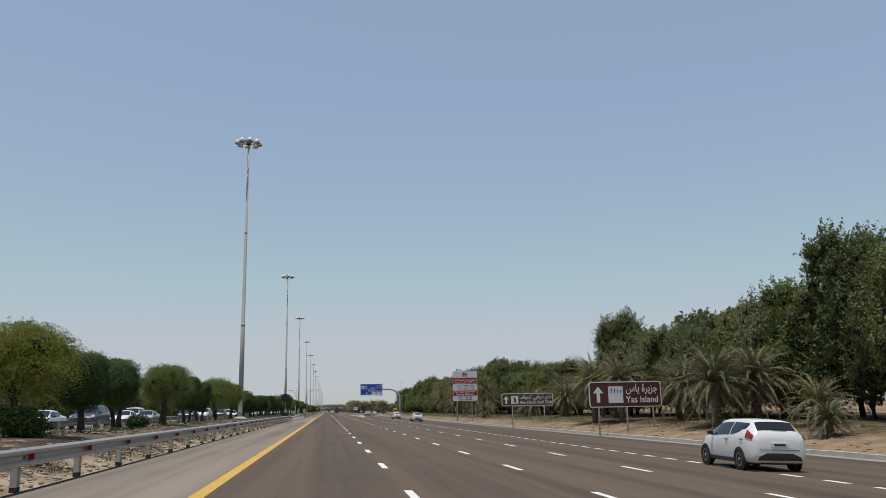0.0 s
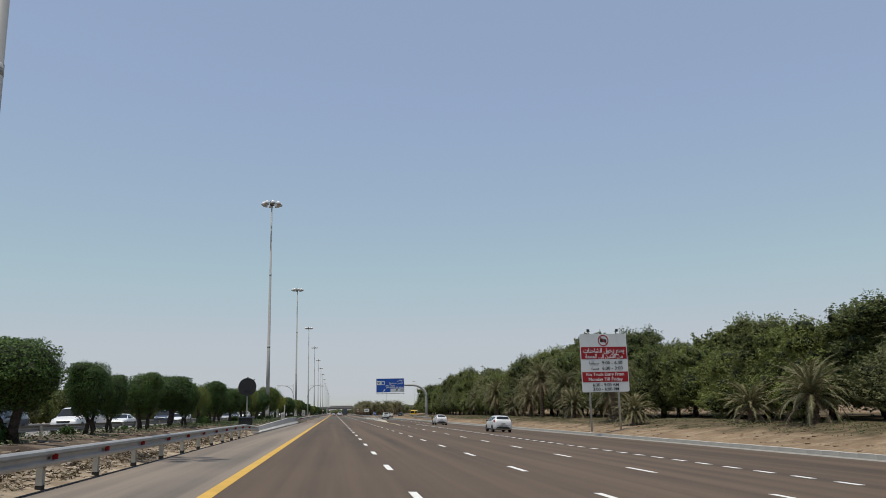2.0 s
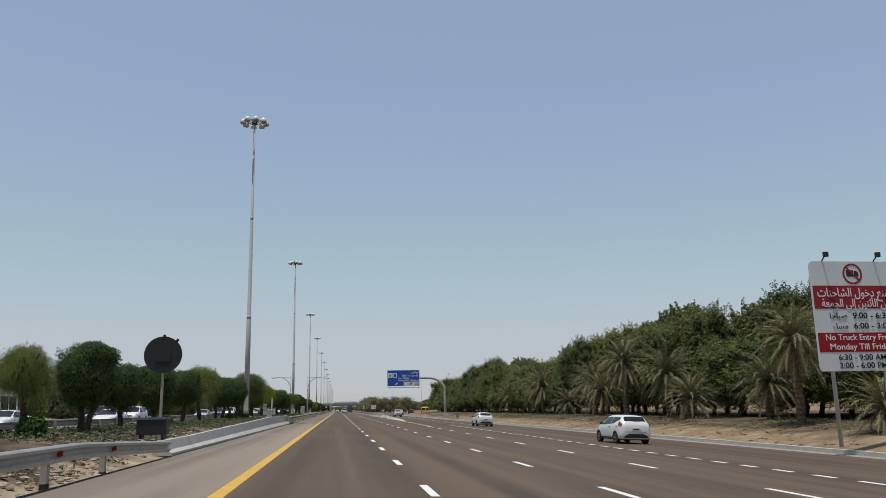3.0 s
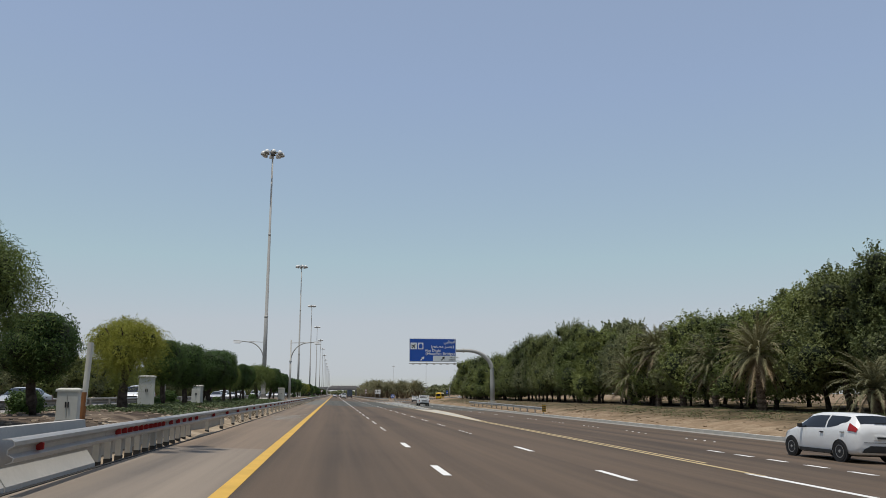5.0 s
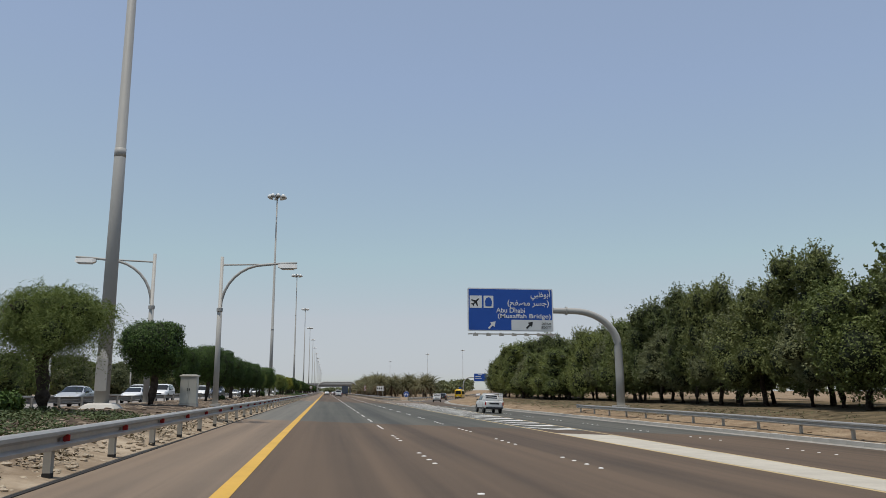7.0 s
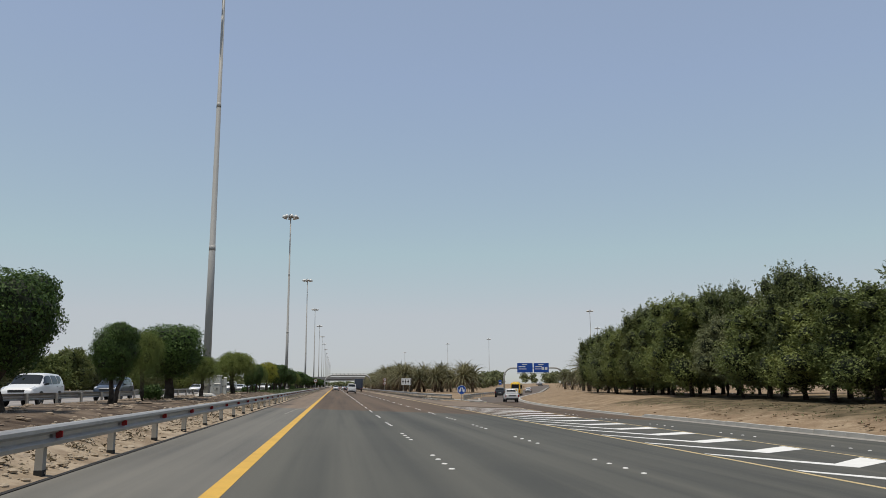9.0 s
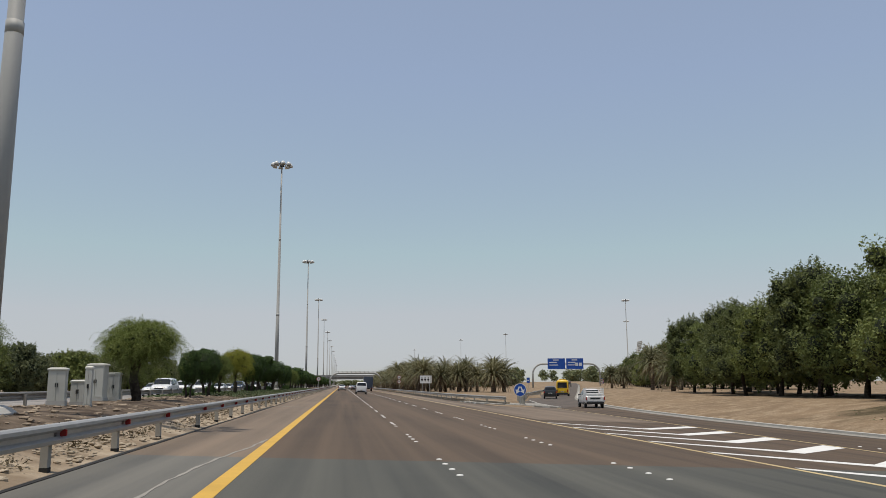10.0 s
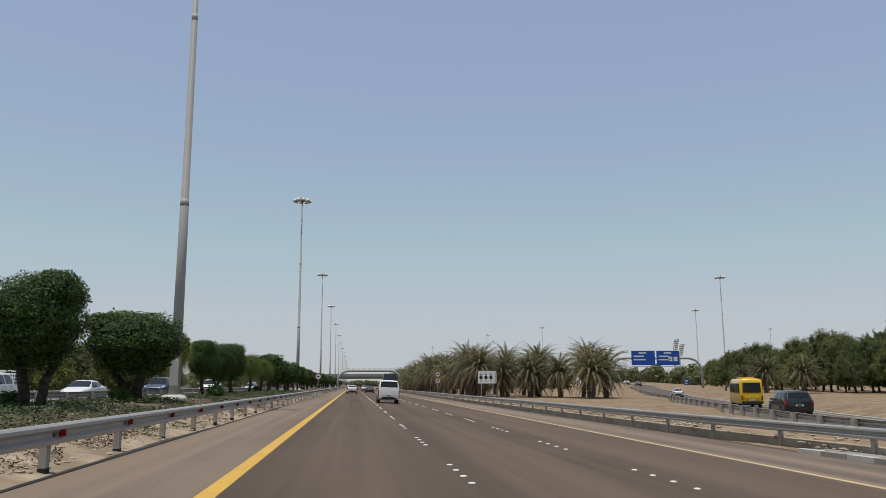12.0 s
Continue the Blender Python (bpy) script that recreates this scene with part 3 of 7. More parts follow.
rail_run([(-5.2, -60), (-5.2, 104), (-5.2, 113), (-5.17, 116), (-5.12, 120.8)], 1, lambda x, y: road_edge_z(x, y) - 0.26 * min(1, max(0, (y - 113.5) / 7)), "galvanised steel guard rail with dusty posts along the median", "median rails", 3.42, 0.0,
         [16.08 + 3.41 * i for i in range(-4, 30)])
close = [174.7 + 0.76 * i for i in range(12)]
POSTS = close + [183.9 + 3.43 * i for i in range(6)] + [204.52 + 3.56 * i for i in range(19)] + [272.4 + 3.68 * i for i in range(20)] + [347.6 + 3.655 * i for i in range(150)]
rail_run([(-4.7, 170.2), (-4.78, 175)] + [(-4.8, 180 + 20 * i) for i in range(37)], 1, road_edge_z, "long galvanised guard rail with red reflectors along the median", "median rails", 3.55, 14.2, POSTS,
         [171.2] + [175.4 + 0.45 * i for i in range(10)] + [180.4 + 0.9 * i for i in range(4)] + [y + 0.2 for y in POSTS[12:]])
rail_run([(-14.9, -60), (-14.9, 880)], -1, lambda x, y: 0.46, "galvanised guard rail along the oncoming carriageway", "oncoming rails", 4.0, 1.0, None, False)
rail_run([(-33.0, -60), (-33.0, 700)], 1, lambda x, y: 0.3, "galvanised guard rail beyond the oncoming carriageway", "oncoming rails", 4.0, 1.0, None, False)
rail_run([(22.1, 243.8), (22.6, 270), (23.1, 297)], -1, lambda x, y: land_z(x, y) + 0.0, "short galvanised guard rail on the sandy verge", "verge rails", 4.0, 0.3, None, False)
GORE_RAIL = [(15.6, 398), (14.0, 404), (13.0, 414), (12.65, 430), (12.6, 460), (12.6, 780)]
rail_run(GORE_RAIL, -1, lambda x, y: ramp_z(x) + 0.12, "galvanised guard rail in front of the gore island", "gore rails", 4.0, 0.5, None, False)
slip_rail = rail_run([(17.2, 398)] + [(ramp_c(y) - 4.9, y) for y in range(404, 560, 6)], 1, lambda x, y: ramp_z(x) + 0.12 + climb(y), "galvanised guard rail along the slip road", "gore rails", 4.0, 0.5, None, False)
for o in slip_rail.children:
    if o.name.startswith("post"):
        o.scale = (2.4, 1.7, 1.06)
rows_ = [[(x - 0.02, y, ramp_z(x) - 0.1), (x - 0.02, y, ramp_z(x) + 0.3), (x + 0.22, y, ramp_z(x) + 0.32), (x + 0.22, y, ramp_z(x) - 0.1)] for x, y in GORE_RAIL]
setting("kerb_wall", Build().strip(rows_, True), M_RUBBLE, "cracked low dusty upstand below the gore rail", "kerb")

# ---- kerbed nose of the gore island ----
NOSE_LEFT = [(18.9, 391.4), (17.4, 394.2), (15.9, 396.0), (14.2, 397.2), (13.1, 401), (12.5, 408)]
NOSE_RIGHT = [(18.9, 391.4), (19.1, 394.2), (19.3, 396.0), (19.5, 397.2), (20.1, 401), (21.1, 408), (22.3, 414), (24.0, 424)]
rows_ = [[(p[0] + 0.1, p[1], ramp_z(p[0]) - 0.1), (p[0] + 0.1, p[1], ramp_z(p[0]) + 0.13), (q[0] - 0.1, p[1], ramp_z(q[0]) + 0.13), (q[0] - 0.1, p[1], ramp_z(q[0]) - 0.1)] for p, q in zip(NOSE_LEFT[:6], NOSE_RIGHT[:6])]
setting("nose_paving", Build().strip(rows_), M_GUTTER, "dusty concrete paving on the nose of the gore island", "pavement")
nose = setting("nose_kerb", Build().box((18.9, 391.4, -0.78), (0.34, 0.34, 0.3), None, 0.06), M_KERB, "low kerb round the gore nose with pale and dark painted stones", "kerb")
for way in (NOSE_LEFT, NOSE_RIGHT):
    k = 0
    for p, q in zip(way, way[1:]):
        d = Vector((q[0] - p[0], q[1] - p[1]))
        n = max(1, round(d.length / 1.0))
        for i in range(n):
            u = (i + 0.5) / n
            x, y = p[0] + d.x * u, p[1] + d.y * u
            o = part("kerb_stone", Build().box((0, 0, 0), (0.24, d.length / n - 0.03, 0.32), None, 0.03), M_KERB if k % 2 else M_GUTTER, nose)
            o.location = (x, y, ramp_z(x) - 0.02)
            o.rotation_euler = (0, 0, math.atan2(-d.x, d.y))
            k += 1

# ---- concrete barrier ----
NJ = [(-0.05, 0.0), (-0.05, 0.08), (-0.2, 0.3), (-0.27, 0.82), (-0.43, 0.82), (-0.5, 0.3), (-0.62, 0.08), (-0.62, 0.0)]
barrier = thing("concrete_barrier", "weathered pale concrete crash barrier in segments", "crash barrier")



def barrier_top(y):
    return 0.55 + 0.45 * min(1, max(0, (y - 124) / 32))


for k in range(14):
    seg = (121.2 + 3.8 * k, min(121.2 + 3.8 * k + 3.76, 174.4))
    part("barrier_segment", Build().strip([[(edge_x(yy) - 0.02 + a, yy, plane(edge_x(yy)) + (h * barrier_top(yy) if h > 0.1 else h)) for a, h in NJ] for yy in seg], True), M_CONCRETE, barrier)
low = thing("concrete_barrier", "low pale concrete wall behind the rail", "crash barrier")
for i in range(5):
    part("barrier_segment", Build().box((-5.3, 176.6 + 3.9 * i, 0.4), (0.3, 3.86, 0.56), None, 0.03), M_CONCRETE, low)

# worn pale marks across the shoulder
rnd = random.Random(3)
marks = Build()
for y, n in ((201.6, 2), (203.2, 4), (205.4, 5), (208.0, 3), (210.5, 2), (233.5, 2), (371.5, 2)):
    for k in range(n):
        yy = y + 0.35 * k
        x0, x1 = -4.4 + rnd.uniform(0, 0.4), -2.3 - rnd.uniform(0, 0.5)
        rows_ = []
        for i in range(9):
            x = x0 + (x1 - x0) * i / 8
            c, w = yy + rnd.uniform(-0.04, 0.04), 0.03 + rnd.uniform(0, 0.09)
            rows_.append([(x, c - w, plane(x)), (x, c - w, plane(x) + 0.004), (x, c + w, plane(x) + 0.004), (x, c + w, plane(x))])
        marks.strip(rows_)
for y0, y1, a, b in ((201, 216, -3.6, -2.3), (328, 343, -3.0, -2.3)):
    rows_ = []
    for i in range(40):
        u = i / 39
        y = y0 + (y1 - y0) * u
        x, w = a + (b - a) * u ** 1.4 + 0.07 * math.sin(9 * u) + rnd.uniform(-0.03, 0.03), 0.015 + rnd.uniform(0, 0.03)
        rows_.append([(x - w, y, plane(x)), (x - w, y, plane(x) + 0.004), (x + w, y, plane(x) + 0.004), (x + w, y, plane(x))])
    marks.strip(rows_)
setting("scrape_marks", marks, M_GUTTER, "pale scraped marks across the shoulder", "road marking")


# ---- plants ----
def cards(pts, nrm, size, aspect, rg, droop=0.0):
    """Leaf clumps: one small bent quad at each point."""
    n = len(pts)
    a = rg.normal(size=(n, 3))
    a -= nrm * (a * nrm).sum(1, keepdims=True) * 0.55
    a[:, 2] -= droop
    a /= np.linalg.norm(a, axis=1, keepdims=True)
    b = np.cross(a, nrm + 0.5 * rg.normal(size=(n, 3)))
    b /= np.linalg.norm(b, axis=1, keepdims=True) + 1e-9
    s = size * rg.uniform(0.6, 1.35, (n, 1))
    c = np.cross(a, b) * s * 0.18
    v = np.stack([pts - a * s * 0.5 - b * s * aspect * 0.6, pts - a * s * 0.5 + b * s * aspect * 0.6 + c, pts + a * s * 0.75], 1).reshape(-1, 3)
    f = np.arange(3 * n).reshape(-1, 3)
    return v, f


def card_mesh(name, v, f, mat):
    me = bpy.data.meshes.new(name)
    me.from_pydata(v.tolist(), [], f.tolist())
    me.materials.append(mat)
    return me


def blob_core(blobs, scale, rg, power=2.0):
    """Solid near-black blobs inside a crown, standing in for its inner shade."""
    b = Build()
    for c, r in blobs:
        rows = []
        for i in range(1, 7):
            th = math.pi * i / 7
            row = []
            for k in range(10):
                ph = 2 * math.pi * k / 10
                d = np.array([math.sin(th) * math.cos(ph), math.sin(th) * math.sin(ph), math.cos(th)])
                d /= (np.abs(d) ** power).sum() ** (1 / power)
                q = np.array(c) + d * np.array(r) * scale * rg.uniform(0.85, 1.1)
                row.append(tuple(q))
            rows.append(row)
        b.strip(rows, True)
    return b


def shell(blobs, total, rg, power=2.0, depth=0.25, flat=0.1):
    pts, nrm = [], []
    area = np.array([r[0] * r[1] + r[0] * r[2] + r[1] * r[2] for c, r in blobs])
    for (c, r), m in zip(blobs, (total * area / area.sum()).astype(int)):
        d = rg.normal(size=(m, 3))
        d /= np.linalg.norm(d, axis=1, keepdims=True)
        q = d / (np.abs(d) ** power).sum(1, keepdims=True) ** (1 / power)
        k = 1 - depth * rg.random((m, 1)) ** 1.6 + flat * rg.normal(size=(m, 1)) * 0.4
        lump = 1 + 0.1 * np.sin(d[:, :1] * 7 + c[0] * 3) * np.sin(d[:, 1:2] * 6 + c[1]) + 0.07 * np.sin(d[:, 2:3] * 9 + c[2])
        pts.append(np.array(c) + q * np.array(r) * k * lump)
        nrm.append(d)
    return np.concatenate(pts), np.concatenate(nrm)


def trunk_build(rg, h, r, limbs, spread, lean=0.1, top=0.6):
    b = Build()
    pts = [(0, 0, -0.25)]
    x = y = 0.0
    for i in range(1, 5):
        x += rg.uniform(-lean, lean)
        y += rg.uniform(-lean, lean)
        pts.append((x, y, h * i / 4))
    b.tube(pts, [r * 1.35, r * 1.05, r * 0.95, r * 0.85, r * 0.7], 9)
    for k in range(limbs):
        a = 2 * math.pi * (k + rg.uniform(0, 0.6)) / limbs
        s = spread * rg.uniform(0.7, 1.1)
        u = rg.uniform(0.9, 1.4) * top
        b.tube([pts[3], (x + s * 0.4 * math.cos(a), y + s * 0.4 * math.sin(a), h + u * 0.45), (x + s * math.cos(a), y + s * math.sin(a), h + u)], [r * 0.55, r * 0.36, r * 0.14], 6)
    return b


def tree(name, label, cat, group, seed, blobs, leaves, size, aspect, leaf_mat, trunk, power=2.0, depth=0.3, core=0.8, droop=0.0, flat=0.1, extra=None):
    rg = np.random.default_rng(seed)
    t = thing(name, label, cat, group)
    tk = Build()
    for (tx, ty, args) in trunk:
        q = trunk_build(rg, **args)
        tk.add([(p[0] + tx, p[1] + ty, p[2]) for p in q.v], q.f)
    part("trunk", tk, M_BARK, t, "", True)
    p, n = shell(blobs, leaves, rg, power, depth, flat)
    v, f = cards(p, n, size, aspect, rg, droop)
    if extra:
        v2, f2 = extra(rg)
        v, f = np.concatenate([v, v2]), np.concatenate([f, f2 + len(v)])
    cr = part("crown", card_mesh("crown", v, f, leaf_mat), None, t)
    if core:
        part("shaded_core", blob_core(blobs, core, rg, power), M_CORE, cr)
    return t




def place(src, x, y, z, s=1.0, rz=0.0, sz=1.0, label=""):
    o = copy_thing(src, pose(x, y, z, 0, 0, rz))
    o.scale = (s, s, s * sz)
    if label:
        tagged(o, label)
    return o


def clipped_tree(seed, leaf=M_LEAF_TOP, leaves=30000, size=0.066):
    """A clipped crown about 2.5 m across, its top 3.5 m up."""
    rg = np.random.default_rng(seed)
    h0, h1, w = rg.uniform(1.05, 1.35), 3.42, 1.2
    c = (h0 + h1) / 2
    blobs = [((0, 0, c), (w, w * 1.3, (h1 - h0) / 2)), ((0, 0, c - 0.25), (w * 0.85, w * 1.1, (h1 - h0) / 2))]
    for k in range(9):
        a = k * 2.4 + rg.uniform(-0.4, 0.4)
        q = rg.uniform(0.4, 0.62) * w
        blobs.append(((q * math.cos(a), q * 1.3 * math.sin(a), rg.uniform(h0 + 0.45, h1 - 0.42)), (w * 0.52, w * 0.6, rg.uniform(0.4, 0.52))))
    tr = [(0.0, 0.0, dict(h=h0 + 0.3, r=0.16, limbs=5, spread=w * 0.7, lean=0.1, top=0.7))]
    if seed % 2:
        tr = [(-0.2, 0.1, dict(h=h0 + 0.3, r=0.14, limbs=4, spread=w * 0.6, lean=0.16, top=0.7)), (0.22, -0.15, dict(h=h0 + 0.2, r=0.12, limbs=3, spread=w * 0.6, lean=0.2, top=0.7))]
    return tree("clipped_tree", "broad-leaved median tree clipped to a rounded dome", "tree", "median trees", seed, blobs, leaves, size, 0.6, leaf, tr, 2.4, 0.2, 0.84, 0.0, 0.09)


def feathery(seed, leaf=M_LEAF_ACACIA):
    """A weeping crown about 3.3 m across, its top 3.6 m up."""
    rg = np.random.default_rng(seed)
    w, h0, h1 = 1.6, 1.5, 3.6
    blobs = [((0, 0, 2.6), (w * 0.72, w * 0.72, 0.95))]
    for k in range(15):
        a = k * 2.4 + rg.uniform(-0.4, 0.4)
        q = w * math.sqrt((k + 0.5) / 15) * 0.66
        blobs.append(((q * math.cos(a), q * math.sin(a), 2.95 - 0.95 * (q / w) ** 2 + rg.uniform(-0.55, 0.2)), (w * rg.uniform(0.28, 0.42), w * rg.uniform(0.28, 0.42), rg.uniform(0.36, 0.56))))

    def sprays(rg):
        """Thin twigs that arch out and hang, set with narrow leaflets."""
        n, m = 3400, 13
        p, d = shell(blobs, n, rg, 2.0, 0.3, 0.1)
        n = len(p)
        out = d * 0.9 + rg.normal(size=(n, 3)) * 0.45
        out[:, 2] += 0.35
        out /= np.linalg.norm(out, axis=1, keepdims=True)
        L = rg.uniform(0.28, 0.85, (n, 1))
        vs = []
        for j in range(m):
            u = (j + 0.5) / m
            c = p + out * L * u + np.array([0, 0, -1.0]) * L * (0.95 * u * u)
            t = out + np.array([0, 0, -1.9]) * u
            t /= np.linalg.norm(t, axis=1, keepdims=True)
            sd = np.cross(t, rg.normal(size=(n, 3)))
            sd /= np.linalg.norm(sd, axis=1, keepdims=True) + 1e-9
            ll = 0.085 * rg.uniform(0.7, 1.3, (n, 1))
            tip = c + (sd * 0.75 + t * 0.6) * ll
            vs.append(np.stack([c - t * 0.011, tip, c + t * 0.013], 1))
        v = np.concatenate(vs).reshape(-1, 3)
        return v, np.arange(len(v)).reshape(-1, 3)

    tr = [(0.0, 0.0, dict(h=h0 + 0.2, r=0.19, limbs=7, spread=w * 0.75, lean=0.14, top=1.1))]
    return tree("feathery_tree", "feathery desert tree with drooping thin twigs", "tree", "median trees", seed, blobs, 22000, 0.075, 0.32, leaf, tr, 2.0, 0.5, 0.6, 0.3, 0.12, sprays)


def wood_tree(seed, h, w, leaf, leaves=22000, size=0.13, low=1.6):
    rg = np.random.default_rng(seed)
    blobs = []
    for i in range(22):
        u = (i + 0.5) / 22
        z = low + 0.7 + (h - low - 2.2) * u
        r = w * (0.95 - 0.75 * max(0, u - 0.4) ** 1.2) * rg.uniform(0.4, 0.95)
        a = i * 2.4 + rg.uniform(-0.5, 0.5)
        s = rg.uniform(0.75, 1.45) * (1.15 - 0.4 * u) * w / 3
        blobs.append(((r * math.cos(a), r * math.sin(a), z), (s, s, s * rg.uniform(0.75, 1.1))))
    # upright plumes that break the outline
    for k in range(12):
        a, r = k * 2.4 + rg.uniform(-0.5, 0.5), math.sqrt(rg.random()) * 0.85 * w
        top = h - 0.4 * r - rg.uniform(0.0, 1.6)
        q = rg.uniform(0.5, 1.0)
        blobs.append(((r * math.cos(a), r * math.sin(a), top - q), (w * rg.uniform(0.12, 0.22), w * rg.uniform(0.12, 0.22), q)))
    def sprigs(rg):
        """Leafy shoots that stand out of the crown."""
        n, m = 1250, 16
        p, d = shell(blobs, n, rg, 2.0, 0.2, 0.1)
        n = len(p)
        way = d * 0.55 + rg.normal(size=(n, 3)) * 0.35
        way[:, 2] += 0.55
        way /= np.linalg.norm(way, axis=1, keepdims=True)
        L = rg.uniform(0.35, 1.05, (n, 1))
        at, nr = [], []
        for j in range(m):
            u = (j + 0.5) / m
            at.append(p + way * L * u + rg.normal(size=(n, 3)) * 0.13 * (1.1 - 0.8 * u))
            nr.append(d * 0.6 + rg.normal(size=(n, 3)) * 0.5 + np.array([0, 0, 0.6]))
        at, nr = np.concatenate(at), np.concatenate(nr)
        nr /= np.linalg.norm(nr, axis=1, keepdims=True)
        return cards(at, nr, size * 1.15, 0.62, rg)

    tr = [(0, 0, dict(h=low + 1.5, r=0.2, limbs=6, spread=w * 0.6, lean=0.2, top=2.2))]
    return tree("shade_tree", "tall dense dark-green shelter-belt tree", "tree", "shelter belt", seed, blobs, leaves, size, 0.62, leaf, tr, 2.0, 0.4, 0.7, 0.0, 0.25, sprigs)


def palm(seed, trunk_h, spread, fronds, dry=0.15, name="date_palm"):
    rg = np.random.default_rng(seed)
    t = thing(name, "date palm with grey-green arching fronds", "palm", "date palms")
    tk = Build()
    pts, rad = [(0, 0, -0.25)], [0.34]
    n = max(6, int(trunk_h / 0.16))
    for i in range(n + 1):
        pts.append((0.1 * math.sin(i * 0.2), 0.0, trunk_h * i / n))
        rad.append((0.25 if i % 2 else 0.3) + (0.1 if i > n * 0.8 else 0))
    tk.tube(pts, rad, 9)
    part("trunk", tk, M_PALM_BARK, t)
    for kind, count, mat, lo, hi in (("fronds", fronds, M_PALM, -0.2, 1.42), ("dry_fronds", int(fronds * dry * 0.55), M_PALM_DRY, -0.9, -0.4)):
        if count < 1:
            continue
        vs, fs = [], []
        for k in range(count):
            az = k * 2.39996 + rg.uniform(-0.2, 0.2)
            el = lo + (hi - lo) * (k + 0.5) / count + rg.uniform(-0.12, 0.12)
            L = spread * rg.uniform(0.88, 1.15)
            o = np.array([0.1, 0.0, trunk_h])
            bend = rg.uniform(0.95, 1.5)
            if kind == "dry_fronds":
                bend = rg.uniform(0.3, 0.7)
            side = np.array([-math.sin(az), math.cos(az), 0])
            p = o
            prev = None
            m = 12
            for j in range(m + 1):
                u = j / m
                if j:
                    e = max(-1.35, el - bend * u ** 1.7)
                    p = p + np.array([math.cos(az) * math.cos(e), math.sin(az) * math.cos(e), math.sin(e)]) * L / m
                if prev is not None:
                    fwd = (p - prev) / (np.linalg.norm(p - prev) + 1e-9)
                    up = np.cross(side, fwd)
                    w = 0.03 * (1 - u) + 0.008
                    q = len(vs)
                    vs += [prev - side * w, p - side * w, p + side * w, prev + side * w]
                    fs.append((q, q + 1, q + 2, q + 3))
                    if u > 0.14:
                        ll = 0.4 * math.sin(math.pi * min(1, 0.2 + 0.76 * u)) * spread / 3 * rg.uniform(0.85, 1.15)
                        for sg in (-1, 1):
                            for sub in (0.0, 0.25, 0.5, 0.75):
                                bse = prev + (p - prev) * sub
                                tip = bse + (side * sg * 0.62 + fwd * 0.8 + up * (0.28 if rg.random() < 0.5 else -0.12)) * ll + np.array([0, 0, -0.1 * ll])
                                ww = fwd * 0.028
                                q = len(vs)
                                vs += [bse - ww, tip, bse + ww]
                                fs.append((q, q + 1, q + 2))
                prev = p
        b = Build()
        b.v, b.f = [tuple(v) for v in vs], fs
        part(kind, b, mat, t, "dry straw-coloured hanging fronds" if kind == "dry_fronds" else "")
    return t


rnd = random.Random(11)
clip = [clipped_tree(k) for k in (1, 2, 3, 4)]
clip_far = [clipped_tree(k, M_LEAF_TOP, 4200, 0.19) for k in (5, 6)]
feath = [feathery(k) for k in (21, 22, 23)]
yellow = [feathery(24, M_LEAF_YELLOW)]
used = set()


def plant(pool, i, x, y, z, s=1.0, rz=0.0, sz=1.0, label=""):
    src = pool[i]
    if id(src) not in used:
        used.add(id(src))
        src.matrix_world = pose(x, y, z, 0, 0, rz)
        src.scale = (s, s, s * sz)
        if label:
            tagged(src, label)
        return src
    return place(src, x, y, z, s, rz, sz, label)


# kind (c clipped, f feathery, y feathery and yellowing), place along the road, height of the top, breadth of the crown
MEDIAN_TREES = (("y", 26, 4.4, 3.7), ("c", 32.8, 3.95, 1.9), ("c", 38.2, 4.0, 1.8), ("f", 47.3, 4.4, 3.3), ("c", 54, 3.8, 1.8), ("c", 60.8, 3.7, 1.8), ("f", 67.7, 4.5, 3.3), ("f", 78.7, 4.4, 2.6), ("c", 89.6, 3.9, 2.6),
                ("c", 96, 3.6, 1.6), ("c", 100.1, 3.35, 1.2), ("c", 105.1, 3.6, 1.8), ("c", 111.4, 3.8, 2.5), ("c", 116, 3.6, 1.5), ("f", 120.5, 3.6, 1.8), ("c", 125.6, 3.98, 2.0), ("c", 131.4, 3.65, 1.7), ("c", 136.5, 3.9, 1.9),
                ("c", 142.5, 3.9, 1.9), ("f", 150.6, 4.7, 2.8), ("c", 159, 4.2, 2.2), ("c", 167, 4.4, 2.4), ("f", 177.8, 5.5, 4.2), ("c", 183.9, 3.9, 2.2), ("y", 193.5, 4.8, 3.4), ("c", 201.5, 4.3, 2.0), ("c", 206.6, 4.45, 2.2),
                ("c", 213.3, 4.5, 3.0), ("c", 220.6, 4.8, 1.8), ("f", 225.2, 4.0, 1.5), ("c", 229.4, 4.05, 1.8), ("c", 236.9, 4.27, 2.0), ("f", 249.1, 4.95, 4.0), ("c", 262, 4.85, 2.8), ("c", 272, 4.2, 1.5), ("c", 279.5, 4.7, 2.2),
                ("c", 287, 4.8, 2.4), ("c", 295, 4.6, 2.2), ("c", 302.5, 4.5, 2.0), ("c", 310.4, 4.56, 2.6), ("c", 320.7, 3.9, 1.6), ("f", 325.8, 4.15, 1.7), ("c", 332, 4.8, 3.4), ("f", 340.5, 3.5, 2.2), ("f", 357, 4.5, 3.7),
                ("c", 367, 3.42, 1.1), ("c", 373.8, 3.85, 1.7), ("f", 378.6, 3.75, 2.1), ("y", 386, 4.5, 2.8), ("c", 396.2, 4.45, 2.2), ("c", 402, 4.4, 2.0), ("c", 408.9, 4.62, 2.6), ("c", 418.8, 4.5, 3.7), ("y", 427, 4.3, 1.4),
                ("c", 433.6, 4.2, 1.7), ("c", 438.8, 4.3, 1.9), ("c", 444.6, 4.6, 2.2), ("f", 453, 4.2, 2.2), ("f", 463, 4.2, 2.6))
